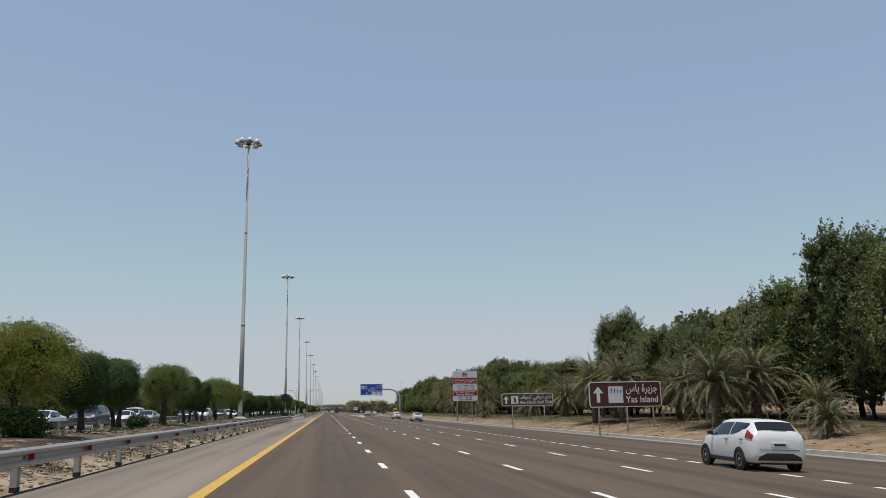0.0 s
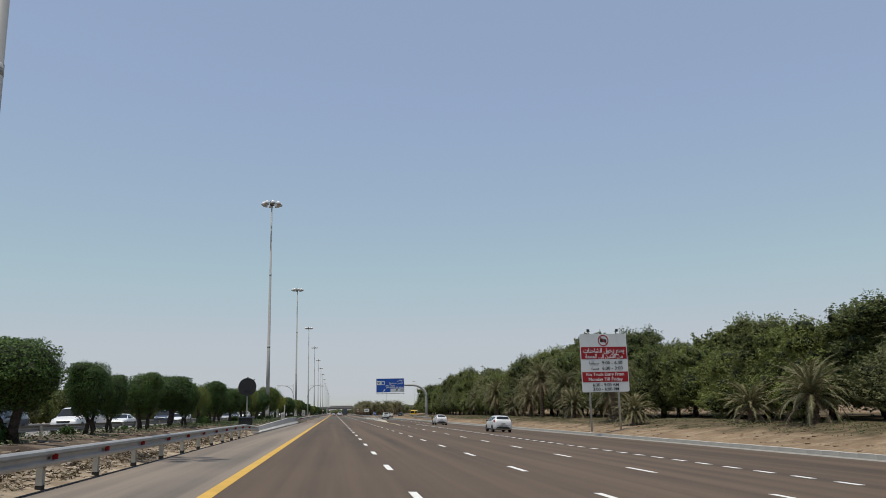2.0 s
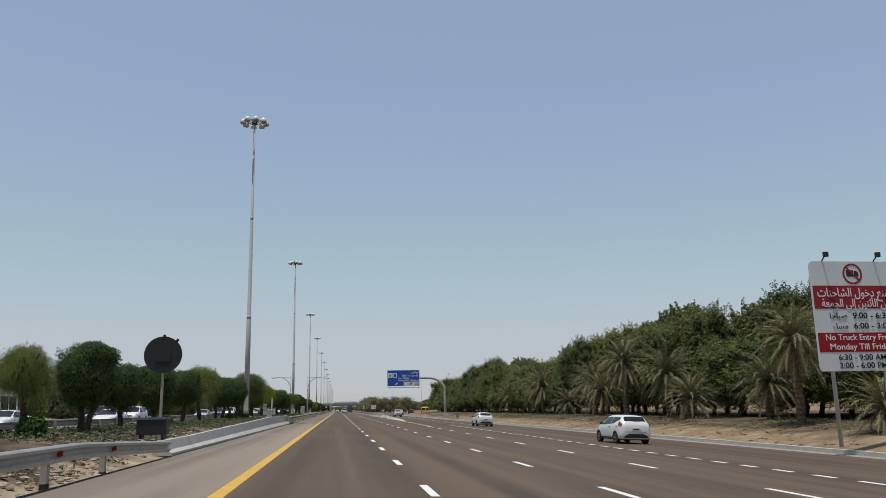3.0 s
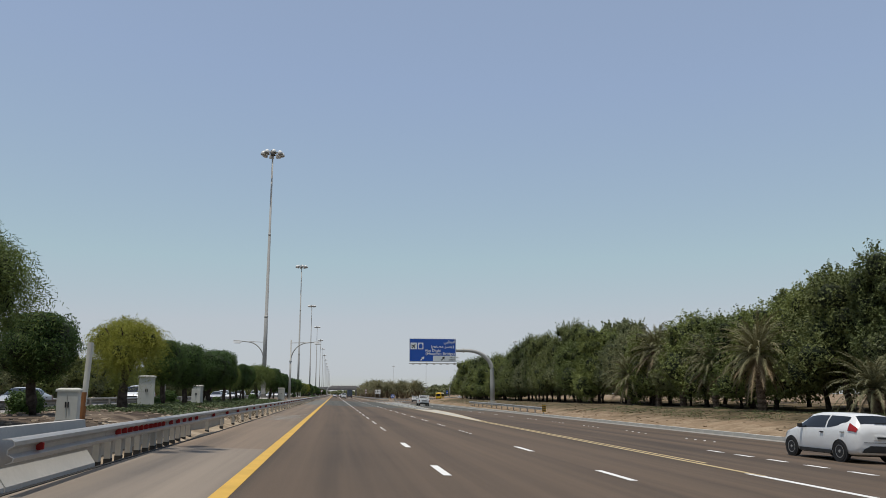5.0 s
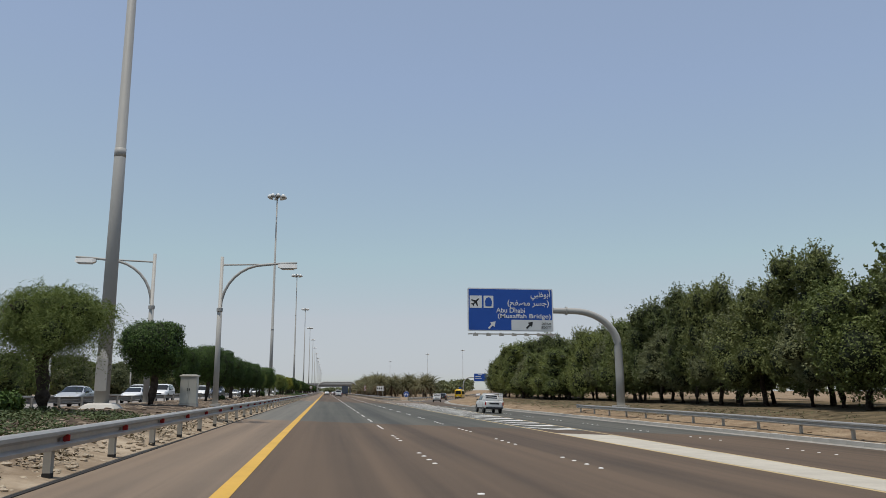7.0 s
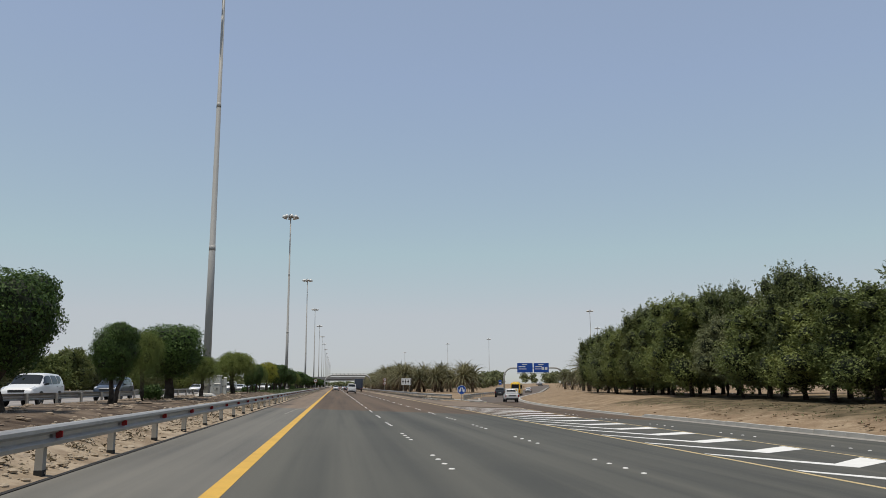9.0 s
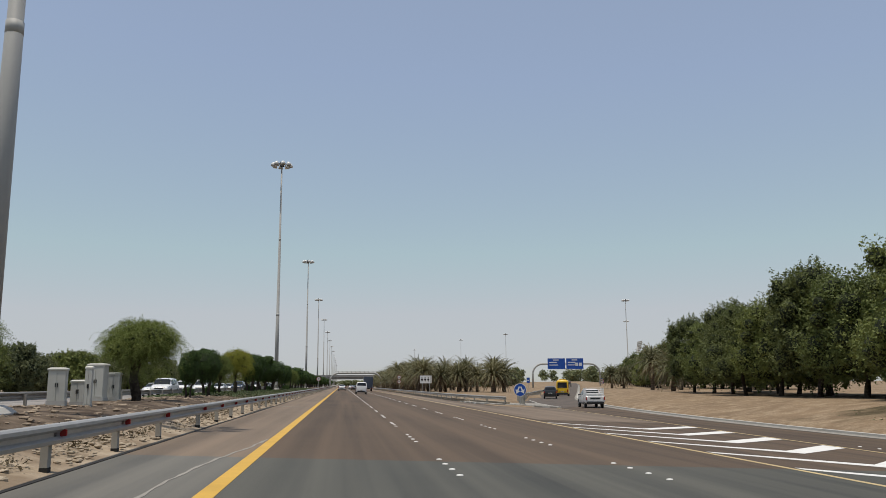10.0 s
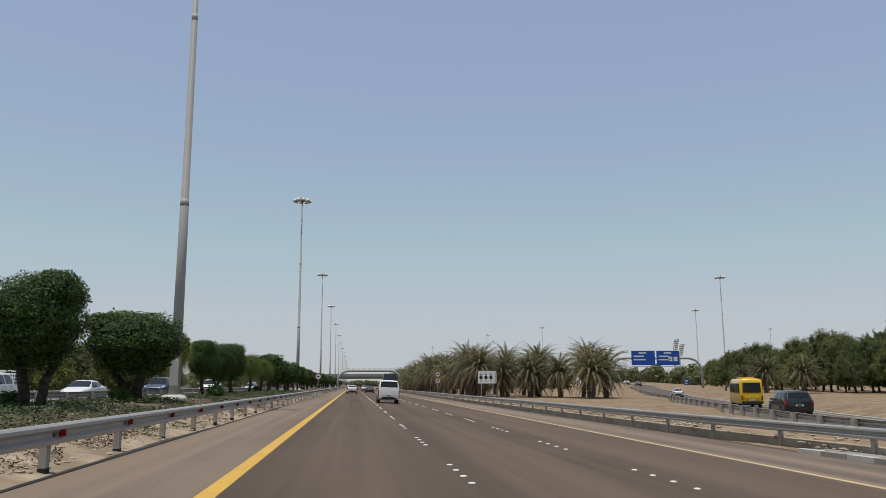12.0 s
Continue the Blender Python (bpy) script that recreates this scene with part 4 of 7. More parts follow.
for i, (k, y, top, across) in enumerate(MEDIAN_TREES):
    x = -8.95 + rnd.uniform(-0.2, 0.2)
    z = land_z(x, y) - 0.02
    pool, size, tall = (clip, across / 2.5, 3.5) if k == "c" else (feath if k == "f" else yellow, across / 3.5, 3.75)
    turn = rnd.choice((0, 180)) + rnd.uniform(-12, 12)
    plant(pool, rnd.randrange(len(pool)), x, y, z, size, turn, (top - z) / tall / size, "feathery yellow-green desert tree with drooping twigs" if k == "y" else "")
y = 469.0
while y < 900:
    x = -9.1 + rnd.uniform(-0.5, 0.5)
    plant(clip_far, rnd.randrange(2), x, y, 0.75, rnd.uniform(0.85, 1.2), rnd.uniform(0, 360), rnd.uniform(0.95, 1.1))
    y += rnd.uniform(6, 8.5)

woods = [wood_tree(41, 10.4, 3.4, M_LEAF_WOOD), wood_tree(42, 9.2, 3.7, M_LEAF_WOOD_B), wood_tree(43, 11.2, 3.3, M_LEAF_WOOD), wood_tree(44, 8.4, 3.6, M_LEAF_DUSTY), wood_tree(45, 10.0, 3.5, M_LEAF_WOOD_B, 22000, 0.13, 1.3)]
thin = [wood_tree(51, 9.5, 3.4, M_LEAF_WOOD, 9000, 0.22), wood_tree(52, 8.2, 3.4, M_LEAF_WOOD_B, 9000, 0.22), wood_tree(53, 9.0, 3.6, M_LEAF_DUSTY, 9000, 0.22)]


def wood_height(y):
    """How far the belt's trees are stretched along the road."""
    return next(k for end, k in ((62, 1.22), (97, 1.12), (137, 0.72), (168, 0.9), (200, 1.15), (250, 1.05), (300, 1.12), (345, 1.04), (900, 1.1)) if y < end)


y = -6.0
while y < 366:
    x = 36 + rnd.uniform(-1.6, 1.4)
    s = rnd.uniform(0.86, 1.14)
    plant(woods, rnd.randrange(5), x, y, land_z(x, y), s, rnd.uniform(0, 360), wood_height(y) * rnd.uniform(0.8, 1.12) / s)
    y += rnd.uniform(3.6, 5.2)
y = -10.0
while y < 385:
    x = 41.5 + rnd.uniform(-1.5, 1.5)
    plant(thin, rnd.randrange(3), x, y, land_z(x, y), rnd.uniform(0.95, 1.15), rnd.uniform(0, 360), wood_height(y) * rnd.uniform(0.95, 1.1))
    y += rnd.uniform(7, 9.5)
# the belt goes on beside the slip road
y = 369.0
while y < 600:
    front = 37 + max(0, y - 397) * 0.31 + (10 if 417 < y < 465 else 3 if y > 465 else 0)
    for k, x0 in enumerate((0.5, 6.5)):
        x = max(front, ramp_c(y) + 14) + x0 + rnd.uniform(-1.5, 1.5)
        plant(thin if k else woods, rnd.randrange(3), x, y, land_z(x, y), rnd.uniform(0.84, 1.12) if y < 416 else rnd.uniform(0.68, 0.84) if y < 458 else rnd.uniform(0.7, 0.92), rnd.uniform(0, 360), 1.02 if y < 416 else 1.0)
    y += rnd.uniform(5, 7)
# belt beyond the oncoming carriageway
y = -10.0
while y < 560:
    x = -39.5 + rnd.uniform(-2, 2)
    plant(thin, rnd.randrange(3), x, y, 0.2, rnd.uniform(0.62, 0.85), rnd.uniform(0, 360), 1.0, "dusty green tree beyond the oncoming carriageway")
    y += rnd.uniform(5, 8)


def far_woods(name, spots, label, leaf, lows=(0.3, 0.45, 0.6, 0.78), leaves=420, size=1.0):
    """A wood too far off to tell its trees apart."""
    rg = np.random.default_rng(77)
    vs, fs, k = [], [], 0
    for x, y, h, w in spots:
        z = land_z(x, y)
        blobs = [((x + rg.uniform(-w, w) * 0.5, y + rg.uniform(-w, w) * 0.5, z + h * u), (w * 0.6, w * 0.6, h * 0.22)) for u in lows]
        p, n = shell(blobs, leaves, rg, 2.0, 0.4, 0.3)
        v, f = cards(p, n, size, 0.6, rg)
        vs.append(v)
        fs.append(f + k)
        k += len(v)
    ob = new(name, card_mesh(name, np.concatenate(vs), np.concatenate(fs), leaf))
    return tagged(ob, label, "woods", "", "stuff")


spots = [(rnd.uniform(-50, -43), -5 + 4.3 * i, rnd.uniform(5, 7.2), 3.2) for i in range(130)]
far_woods("roadside_woods", spots, "dense dusty trees beyond the oncoming carriageway", M_LEAF_WOOD, (0.34, 0.5, 0.66, 0.82), 2600, 0.36)
spots = []
for i in range(120):
    spots.append((rnd.uniform(48, 75), rnd.uniform(-20, 380), rnd.uniform(7.5, 10), 3.6))
far_woods("deep_woods", spots, "dense dark trees deep in the shelter belt", M_LEAF_WOOD, (0.56, 0.62, 0.7, 0.8))
spots = [(rnd.uniform(-60, 60), rnd.uniform(1120, 1300), rnd.uniform(5, 7), 5) for i in range(60)]
for i in range(150):
    y = rnd.uniform(600, 1050)
    x = rnd.choice((rnd.uniform(24, 60), rnd.uniform(0.25 * (y - 445) + 82, 0.25 * (y - 445) + 230), rnd.uniform(0.25 * (y - 445) + 82, 0.25 * (y - 445) + 230)))
    if abs(x - ramp_c(y)) > 14:
        spots.append((x, y, rnd.uniform(5, 8), 4))
for i in range(80):
    y = rnd.uniform(610, 800)
    spots.append((ramp_c(y) + rnd.choice((rnd.uniform(11, 60), rnd.uniform(-34, -14))), y, rnd.uniform(6, 8), 4))
for i in range(70):
    spots.append((rnd.uniform(-140, -62), rnd.uniform(60, 900), rnd.uniform(5, 8), 4))
for i in range(60):
    spots.append((rnd.choice((rnd.uniform(-60, -38), rnd.uniform(20, 60))), rnd.uniform(650, 1000), rnd.uniform(5, 7.5), 4))
far_woods("far_woods", spots, "hazy distant trees round the interchange", M_LEAF_DUSTY)

palms = [palm(61, 2.6, 3.1, 76, 0.4), palm(62, 3.7, 3.3, 80, 0.45), palm(63, 1.5, 2.8, 58, 0.25), palm(64, 5.0, 3.3, 76, 0.45)]
RIGHT_PALMS = ((26.5, 52.5, 0, 1.15), (29.8, 53, 0, 1.15), (24.8, 38, 2, 0.6), (28.5, 44, 2, 0.85), (29, 62.5, 0, 1.1), (26.9, 71.5, 1, 1.02), (25.6, 75.2, 1, 1.05), (30.2, 66.5, 0, 1.0), (30, 81, 1, 0.9), (31, 88, 3, 0.8),
               (29.5, 97, 0, 0.95), (30.5, 102, 3, 0.8), (28.9, 110, 2, 1.15), (30, 119.5, 2, 0.9), (26.1, 132, 2, 0.85), (27.9, 142, 3, 1.02), (30.5, 150, 0, 1.0), (29.2, 160, 2, 1.1), (30.4, 167, 1, 1.1), (29.5, 175.5, 3, 1.12),
               (30.5, 186, 0, 1.1), (32, 193, 1, 1.15), (31.5, 203, 2, 1.1), (31.1, 215, 1, 1.15), (33, 226, 1, 1.05), (33.6, 234, 3, 1.1), (34.2, 241.5, 3, 1.22), (32.5, 245.5, 0, 1.2), (43.5, 423, 0, 1.27), (49.5, 445, 1, 1.22),
               (53, 442, 0, 1.2), (59.7, 486, 0, 1.1), (62, 500, 0, 1.2), (84, 536, 1, 1.2), (79, 540, 0, 1.1))
for x, y, k, s in RIGHT_PALMS:
    plant(palms, k, x, y, land_z(x, y) - 0.05, s, rnd.uniform(0, 360))
ISLAND = ((32, 491, 0, 1.1), (33.6, 497, 1, 1.0), (35.4, 495, 0, 1.15), (30.6, 502, 0, 1.05), (34.4, 503, 1, 0.95), (28.8, 508, 1, 1.0), (26.4, 504, 0, 1.1), (24.2, 510, 1, 1.0), (22.4, 505, 0, 1.05), (20.4, 512, 0, 1.1), (29.8, 514, 1, 1.0))
for x, y, k, s in ISLAND:
    plant(palms, k, x, y, land_z(x, y) - 0.05, s * 1.36, rnd.uniform(0, 360), 1.0, "date palm with full grey-green crown on the gore island")
for i in range(40):
    y = 497 + 5.0 * i + rnd.uniform(-2, 2)
    x = rnd.uniform(15.6, 20)
    plant(palms, rnd.choice((0, 1, 1)), x, y, land_z(x, y) - 0.05, rnd.uniform(1.15, 1.45), rnd.uniform(0, 360), 1.0, "date palm on the gore island beside the rail")
for i in range(56):
    y = 518 + 5.2 * i + rnd.uniform(-2, 2)
    x = rnd.uniform(17, min(ramp_c(y) - 12, 36))
    plant(palms, rnd.choice((0, 1, 1)), x, y, land_z(x, y) - 0.05, rnd.uniform(1.15, 1.45), rnd.uniform(0, 360), 1.0, "date palm on the gore island among others")


# ---- median undergrowth ----
def shrub(seed, w, h):
    rg = np.random.default_rng(seed)
    t = thing("shrub", "low dark-green shrub on the median", "shrub", "median shrubs")
    blobs = [((rg.uniform(-w, w) * 0.4, rg.uniform(-w, w) * 0.4, h * rg.uniform(0.35, 0.6)), (w * 0.6, w * 0.6, h * 0.45)) for _ in range(4)]
    p, n = shell(blobs, 2600, rg, 2.0, 0.5, 0.15)
    v, f = cards(p, n, 0.1, 0.6, rg)
    part("foliage", card_mesh("foliage", v, f, M_LEAF_TOP), None, t)
    part("stem", Build().tube([(0, 0, -0.1), (0.05, 0, h * 0.5)], [0.05, 0.02], 6), M_BARK, t)
    return t


shrubs = [shrub(81, 0.6, 0.7), shrub(82, 0.8, 0.95), shrub(83, 0.45, 0.5)]
for k, y, top, across in MEDIAN_TREES:
    if rnd.random() < 0.6:
        x, yy = -9.2 + rnd.uniform(-1.3, 1.2), y + rnd.uniform(-2.2, 2.2)
        plant(shrubs, rnd.randrange(3), x, yy, land_z(x, yy) - 0.03, rnd.uniform(0.5, 0.95), rnd.uniform(0, 360))


def scatter(name, count, box, size, mat, label, cat, flat=0.6, seed=5, keep=None):
    """Loose stones or clods, too many to count."""
    rg = random.Random(seed)
    b = Build()
    for _ in range(count):
        x, y = rg.uniform(box[0], box[1]), rg.uniform(box[2], box[3])
        if keep and not keep(x, y):
            continue
        r = size * rg.uniform(0.35, 1.0) ** 1.6
        z = land_z(x, y)
        a = rg.uniform(0, 6.28)
        ringp = []
        for h, k in ((-0.25, 0.8), (0.2, 1.0), (0.55, 0.55)):
            ringp.append([(x + r * k * rg.uniform(0.7, 1.2) * math.cos(a + 1.26 * i), y + r * k * rg.uniform(0.7, 1.2) * math.sin(a + 1.26 * i), z + r * flat * h * rg.uniform(0.8, 1.3)) for i in range(5)])
        b.strip(ringp, True)
    return setting(name, b, mat, label, cat, "stuff")


def near_rail(x, y):
    return 0 <= y <= 480 and x < edge_x(y) - 0.3 and not (118 < y < 196 and x > -6.0)


scatter("rubble", 17000, (-6.6, -4.6, 0, 480), 0.095, M_RUBBLE, "pale broken stones and sand clods below the median rail", "rubble", 0.8, 5, near_rail)
scatter("soil_clods", 11000, (-13.5, -5.5, 0, 480), 0.14, M_SOIL, "dark soil clods and litter on the median", "soil", 0.6, 6)
scatter("gravel", 4500, (22.2, 31, 0, 345), 0.16, M_SAND, "loose sandy clods on the verge", "gravel", 0.5, 7)
scatter("gravel", 1500, (12.9, 16.5, 405, 520), 0.14, M_RUBBLE, "loose stones behind the gore rail", "gravel", 0.6, 8)


def ground_cover(patches, label, mat=M_GRASS, fine=0.35, least=-0.08, size=0.085):
    rg = np.random.default_rng(9)
    pts = []
    for x0, x1, y0, y1, n in patches:
        for _ in range(n):
            x, y = rg.uniform(x0, x1), rg.uniform(y0, y1)
            if noise.noise((x * 0.5, y * fine, 7.7)) > least:
                pts.append((x, y, land_z(x, y) + rg.uniform(0.0, 0.16)))
    pts = np.array(pts)
    n = np.tile(np.array([[0.0, 0.0, 1.0]]), (len(pts), 1))
    v, f = cards(pts, n, size, 0.5, rg)
    ob = new("ground_cover", card_mesh("ground_cover", v, f, mat))
    return tagged(ob, label, "ground cover", "", "stuff")


ground_cover(((-13, -6.4, 118, 175, 40000), (-13, -6.0, 190, 250, 90000), (-13, -6.2, 372, 480, 90000), (-13, -7.5, 20, 118, 14000)), "creeping green ground cover on the median", M_GRASS, 0.35, -0.3, 0.075)
ground_cover(((-6.4, -5.35, 0, 118, 30000), (-6.2, -5.0, 196, 480, 50000)), "dry brown brush and litter below the median rail", M_BRUSH, 1.3, 0.1, 0.07)
ground_cover(((25, 31, 45, 240, 30000), (24, 28, 250, 360, 5000)), "sparse dry green grass on the sandy verge")


# ---- lettering ----
# joined forms of the letters: alone, at the end, at the start, in the middle
FORMS = {"\u0627": (0xFE8D, 0xFE8E, 0, 0), "\u0623": (0xFE83, 0xFE84, 0, 0), "\u0625": (0xFE87, 0xFE88, 0, 0), "\u0628": (0xFE8F, 0xFE90, 0xFE91, 0xFE92), "\u0629": (0xFE93, 0xFE94, 0, 0),
         "\u062A": (0xFE95, 0xFE96, 0xFE97, 0xFE98), "\u062B": (0xFE99, 0xFE9A, 0xFE9B, 0xFE9C), "\u062C": (0xFE9D, 0xFE9E, 0xFE9F, 0xFEA0), "\u062D": (0xFEA1, 0xFEA2, 0xFEA3, 0xFEA4),
         "\u062E": (0xFEA5, 0xFEA6, 0xFEA7, 0xFEA8), "\u062F": (0xFEA9, 0xFEAA, 0, 0), "\u0631": (0xFEAD, 0xFEAE, 0, 0), "\u0632": (0xFEAF, 0xFEB0, 0, 0), "\u0633": (0xFEB1, 0xFEB2, 0xFEB3, 0xFEB4),
         "\u0634": (0xFEB5, 0xFEB6, 0xFEB7, 0xFEB8), "\u0635": (0xFEB9, 0xFEBA, 0xFEBB, 0xFEBC), "\u0638": (0xFEC5, 0xFEC6, 0xFEC7, 0xFEC8), "\u0639": (0xFEC9, 0xFECA, 0xFECB, 0xFECC),
         "\u0641": (0xFED1, 0xFED2, 0xFED3, 0xFED4), "\u0644": (0xFEDD, 0xFEDE, 0xFEDF, 0xFEE0), "\u0645": (0xFEE1, 0xFEE2, 0xFEE3, 0xFEE4), "\u0646": (0xFEE5, 0xFEE6, 0xFEE7, 0xFEE8),
         "\u0648": (0xFEED, 0xFEEE, 0, 0), "\u0649": (0xFEEF, 0xFEF0, 0, 0), "\u064A": (0xFEF1, 0xFEF2, 0xFEF3, 0xFEF4), "\u0621": (0xFE80, 0, 0, 0), "\u0630": (0xFEAB, 0xFEAC, 0, 0)}


def joined(text):
    """Arabic letters in their joined forms, set from the right."""
    out = []
    for i, ch in enumerate(text):
        if ch not in FORMS:
            out.append({"(": ")", ")": "("}.get(ch, ch))
            continue
        prev = i > 0 and text[i - 1] in FORMS and FORMS[text[i - 1]][2] != 0
        nxt = FORMS[ch][2] != 0 and i + 1 < len(text) and text[i + 1] in FORMS and FORMS[text[i + 1]][1] != 0
        iso, fin, ini, mid = FORMS[ch]
        out.append(chr(mid if prev and nxt else fin if prev else ini if nxt else iso))
    return "".join(reversed(out))


def lettering(text, x, y, z, size, width, mat, parent, align="CENTER", bold=0.012):
    c = bpy.data.curves.new("lettering", "FONT")
    c.body, c.size, c.align_x, c.align_y = text, size, align, "CENTER"
    c.extrude, c.offset = 0.004, bold * size
    c.materials.append(mat)
    o = new("lettering", c)
    bpy.context.view_layer.update()
    if width and o.dimensions.x > 0.01:
        o.scale.x = min(1.6, max(0.5, width / o.dimensions.x))
    o.rotation_euler = (radians(90), 0, 0)
    o.location = (x, y, z)
    o.parent = parent
    return o


def sign_post(x, y, z0, z1, parent, r=0.06, mat=None):
    return part("post", Build().tube([(x, y, z0 - 0.4), (x, y, z1)], r, 10), mat or M_POST, parent, "", True)


def panel(parent, x0, z0, x1, z1, y, mat, name="panel", r=0.12, thick=0.05, label=""):
    return part(name, Build().plate(rounded(x0, z0, x1, z1, r), y, thick), mat, parent, label)


def arrow_up(parent, cx, z0, z1, w, y, mat):
    h = (z1 - z0) * 0.42
    pts = [(cx - w * 0.16, z0), (cx + w * 0.16, z0), (cx + w * 0.16, z1 - h), (cx + w * 0.5, z1 - h), (cx, z1), (cx - w * 0.5, z1 - h), (cx - w * 0.16, z1 - h)]
    return part("arrow", Build().plate(pts, y, 0.006), mat, parent, "white arrow")


def turned_arrow(parent, cx, cz, s, ang, y, mat, label):
    pts = [(-0.09, -0.5), (0.09, -0.5), (0.09, 0.02), (0.32, 0.02), (0, 0.5), (-0.32, 0.02), (-0.09, 0.02)]
    ca, sa = math.cos(radians(ang)), math.sin(radians(ang))
    return part("arrow", Build().plate([(cx + s * (a * ca - b * sa), cz + s * (a * sa + b * ca)) for a, b in pts], y, 0.006), mat, parent, label)


def disc(parent, name, cx, cz, r, y, thick, mat, label="", n=32):
    return part(name, Build().plate([(cx + r * math.cos(2 * math.pi * k / n), cz + r * math.sin(2 * math.pi * k / n)) for k in range(n)], y, thick), mat, parent, label)


def ring(parent, name, cx, cz, r0, r1, y, mat, label="", n=32):
    b = Build()
    b.strip([[(cx + r * math.cos(2 * math.pi * k / n), yy, cz + r * math.sin(2 * math.pi * k / n)) for r, yy in ((r0, y + 0.01), (r0, y), (r1, y), (r1, y + 0.01))] for k in range(n + 1)])
    return part(name, b, mat, parent, label)


def tourist_sign(name, label, x0, z0, x1, z1, y, mat, posts, base):
    s = thing(name, label, "road sign")
    panel(s, x0, z0, x1, z1, y, M_SIGN_WHITE, "border", 0.2, 0.05)
    panel(s, x0 + 0.07, z0 + 0.07, x1 - 0.07, z1 - 0.07, y - 0.006, mat, "face", 0.16, 0.02)
    for px in posts:
        sign_post(px, y + 0.12, base, z1 - 0.2, s, 0.075)
    return s


# brown sign to the island
s = tourist_sign("tourist_sign", "brown sign with white border and arrow on three posts", 20.2, 1.3, 26.1, 3.27, 60.7, M_SIGN_BROWN, (20.95, 23.25, 25.4), -0.5)
arrow_up(s, 20.93, 1.68, 2.9, 0.85, 60.685, M_SIGN_WHITE)
panel(s, 21.75, 1.62, 22.95, 2.9, 60.685, M_SIGN_GREY, "emblem_panel", 0.03, 0.012, "pale square emblem panel")
for i, (a, c0) in enumerate(((21.93, M_BLACK), (22.2, M_SIGN_BLUE), (22.46, M_SIGN_BLUE), (22.7, M_SIGN_RED))):
    part("emblem_stroke", Build().plate([(a, 2.36), (a + 0.07, 2.36), (a + 0.14, 2.76 - 0.05 * i), (a + 0.05, 2.76 - 0.05 * i)], 60.678, 0.005), c0, s)
lettering(joined("\u062C\u0632\u064A\u0631\u0629 \u064A\u0627\u0633"), 24.5, 60.68, 2.72, 0.85, 2.6, M_SIGN_WHITE, s)
lettering("Yas Island", 24.5, 60.68, 1.86, 0.72, 2.65, M_SIGN_WHITE, s)

# brown sign to the golf club
s = tourist_sign("tourist_sign", "olive-brown sign with white border on two concrete posts", 19.75, 1.58, 25.8, 3.0, 90.0, M_SIGN_BROWN_B, (21.0, 24.75), -0.5)
arrow_up(s, 20.28, 1.82, 2.72, 0.62, 89.985, M_SIGN_WHITE)
panel(s, 20.85, 1.84, 21.7, 2.72, 89.985, M_SIGN_WHITE, "emblem_panel", 0.02, 0.012, "white pictogram panel")
part("pictogram", Build().plate([(21.1, 1.92), (21.2, 1.92), (21.28, 2.2), (21.35, 1.92), (21.47, 1.92), (21.4, 2.35), (21.33, 2.52), (21.1, 2.62), (21.06, 2.56), (21.2, 2.42), (21.18, 2.2)], 89.978, 0.005), M_BLACK, s)
lettering(joined("\u0646\u0627\u062F\u064A \u0623\u0628\u0648\u0638\u0628\u064A \u0644\u0644\u062C\u0648\u0644\u0641"), 23.75, 89.98, 2.58, 0.62, 3.75, M_SIGN_WHITE, s)
lettering("Abu Dhabi Golf Club", 23.75, 89.98, 1.96, 0.48, 3.8, M_SIGN_WHITE, s)

# white and red lorry sign
s = thing("lorry_sign", "tall white and red lorry ban sign on two posts", "road sign")
Y = 127.5
panel(s, 20.1, 2.63, 24.1, 7.37, Y, M_SIGN_GREY, "panel", 0.15, 0.06)
for z0, z1 in ((5.3, 6.3), (3.44, 4.26)):
    panel(s, 20.16, z0, 24.04, z1, Y - 0.012, M_SIGN_RED, "red_band", 0.02, 0.014, "red band")
lettering(joined("\u064A\u0645\u0646\u0639 \u062F\u062E\u0648\u0644 \u0627\u0644\u0634\u0627\u062D\u0646\u0627\u062A"), 22.1, Y - 0.02, 5.98, 0.52, 3.5, M_SIGN_WHITE, s)
lettering(joined("\u0645\u0646 \u0627\u0644\u0623\u062B\u0646\u064A\u0646 \u0625\u0644\u0649 \u0627\u0644\u062C\u0645\u0639\u0629"), 22.1, Y - 0.02, 5.52, 0.48, 3.2, M_SIGN_WHITE, s)
lettering("9:00 - 6:30", 22.75, Y - 0.02, 4.98, 0.36, 1.75, M_BLACK, s)
lettering(joined("\u0635\u0628\u0627\u062D\u0627"), 21.2, Y - 0.02, 4.98, 0.34, 0.8, M_BLACK, s)
lettering("6:00 - 3:00", 22.75, Y - 0.02, 4.54, 0.36, 1.75, M_BLACK, s)
lettering(joined("\u0645\u0633\u0627\u0621"), 21.25, Y - 0.02, 4.54, 0.34, 0.7, M_BLACK, s)
lettering("No Truck Entry From", 22.1, Y - 0.02, 4.05, 0.36, 3.2, M_SIGN_WHITE, s)
lettering("Monday Till Friday", 22.1, Y - 0.02, 3.65, 0.36, 2.9, M_SIGN_WHITE, s)
lettering("6:30 - 9:00 AM", 22.1, Y - 0.02, 3.2, 0.34, 2.2, M_BLACK, s)
lettering("3:00 - 6:00 PM", 22.1, Y - 0.02, 2.85, 0.34, 2.2, M_BLACK, s)
ring(s, "ban_ring", 22.1, 6.82, 0.38, 0.46, Y - 0.014, M_SIGN_RED, "red ban ring")
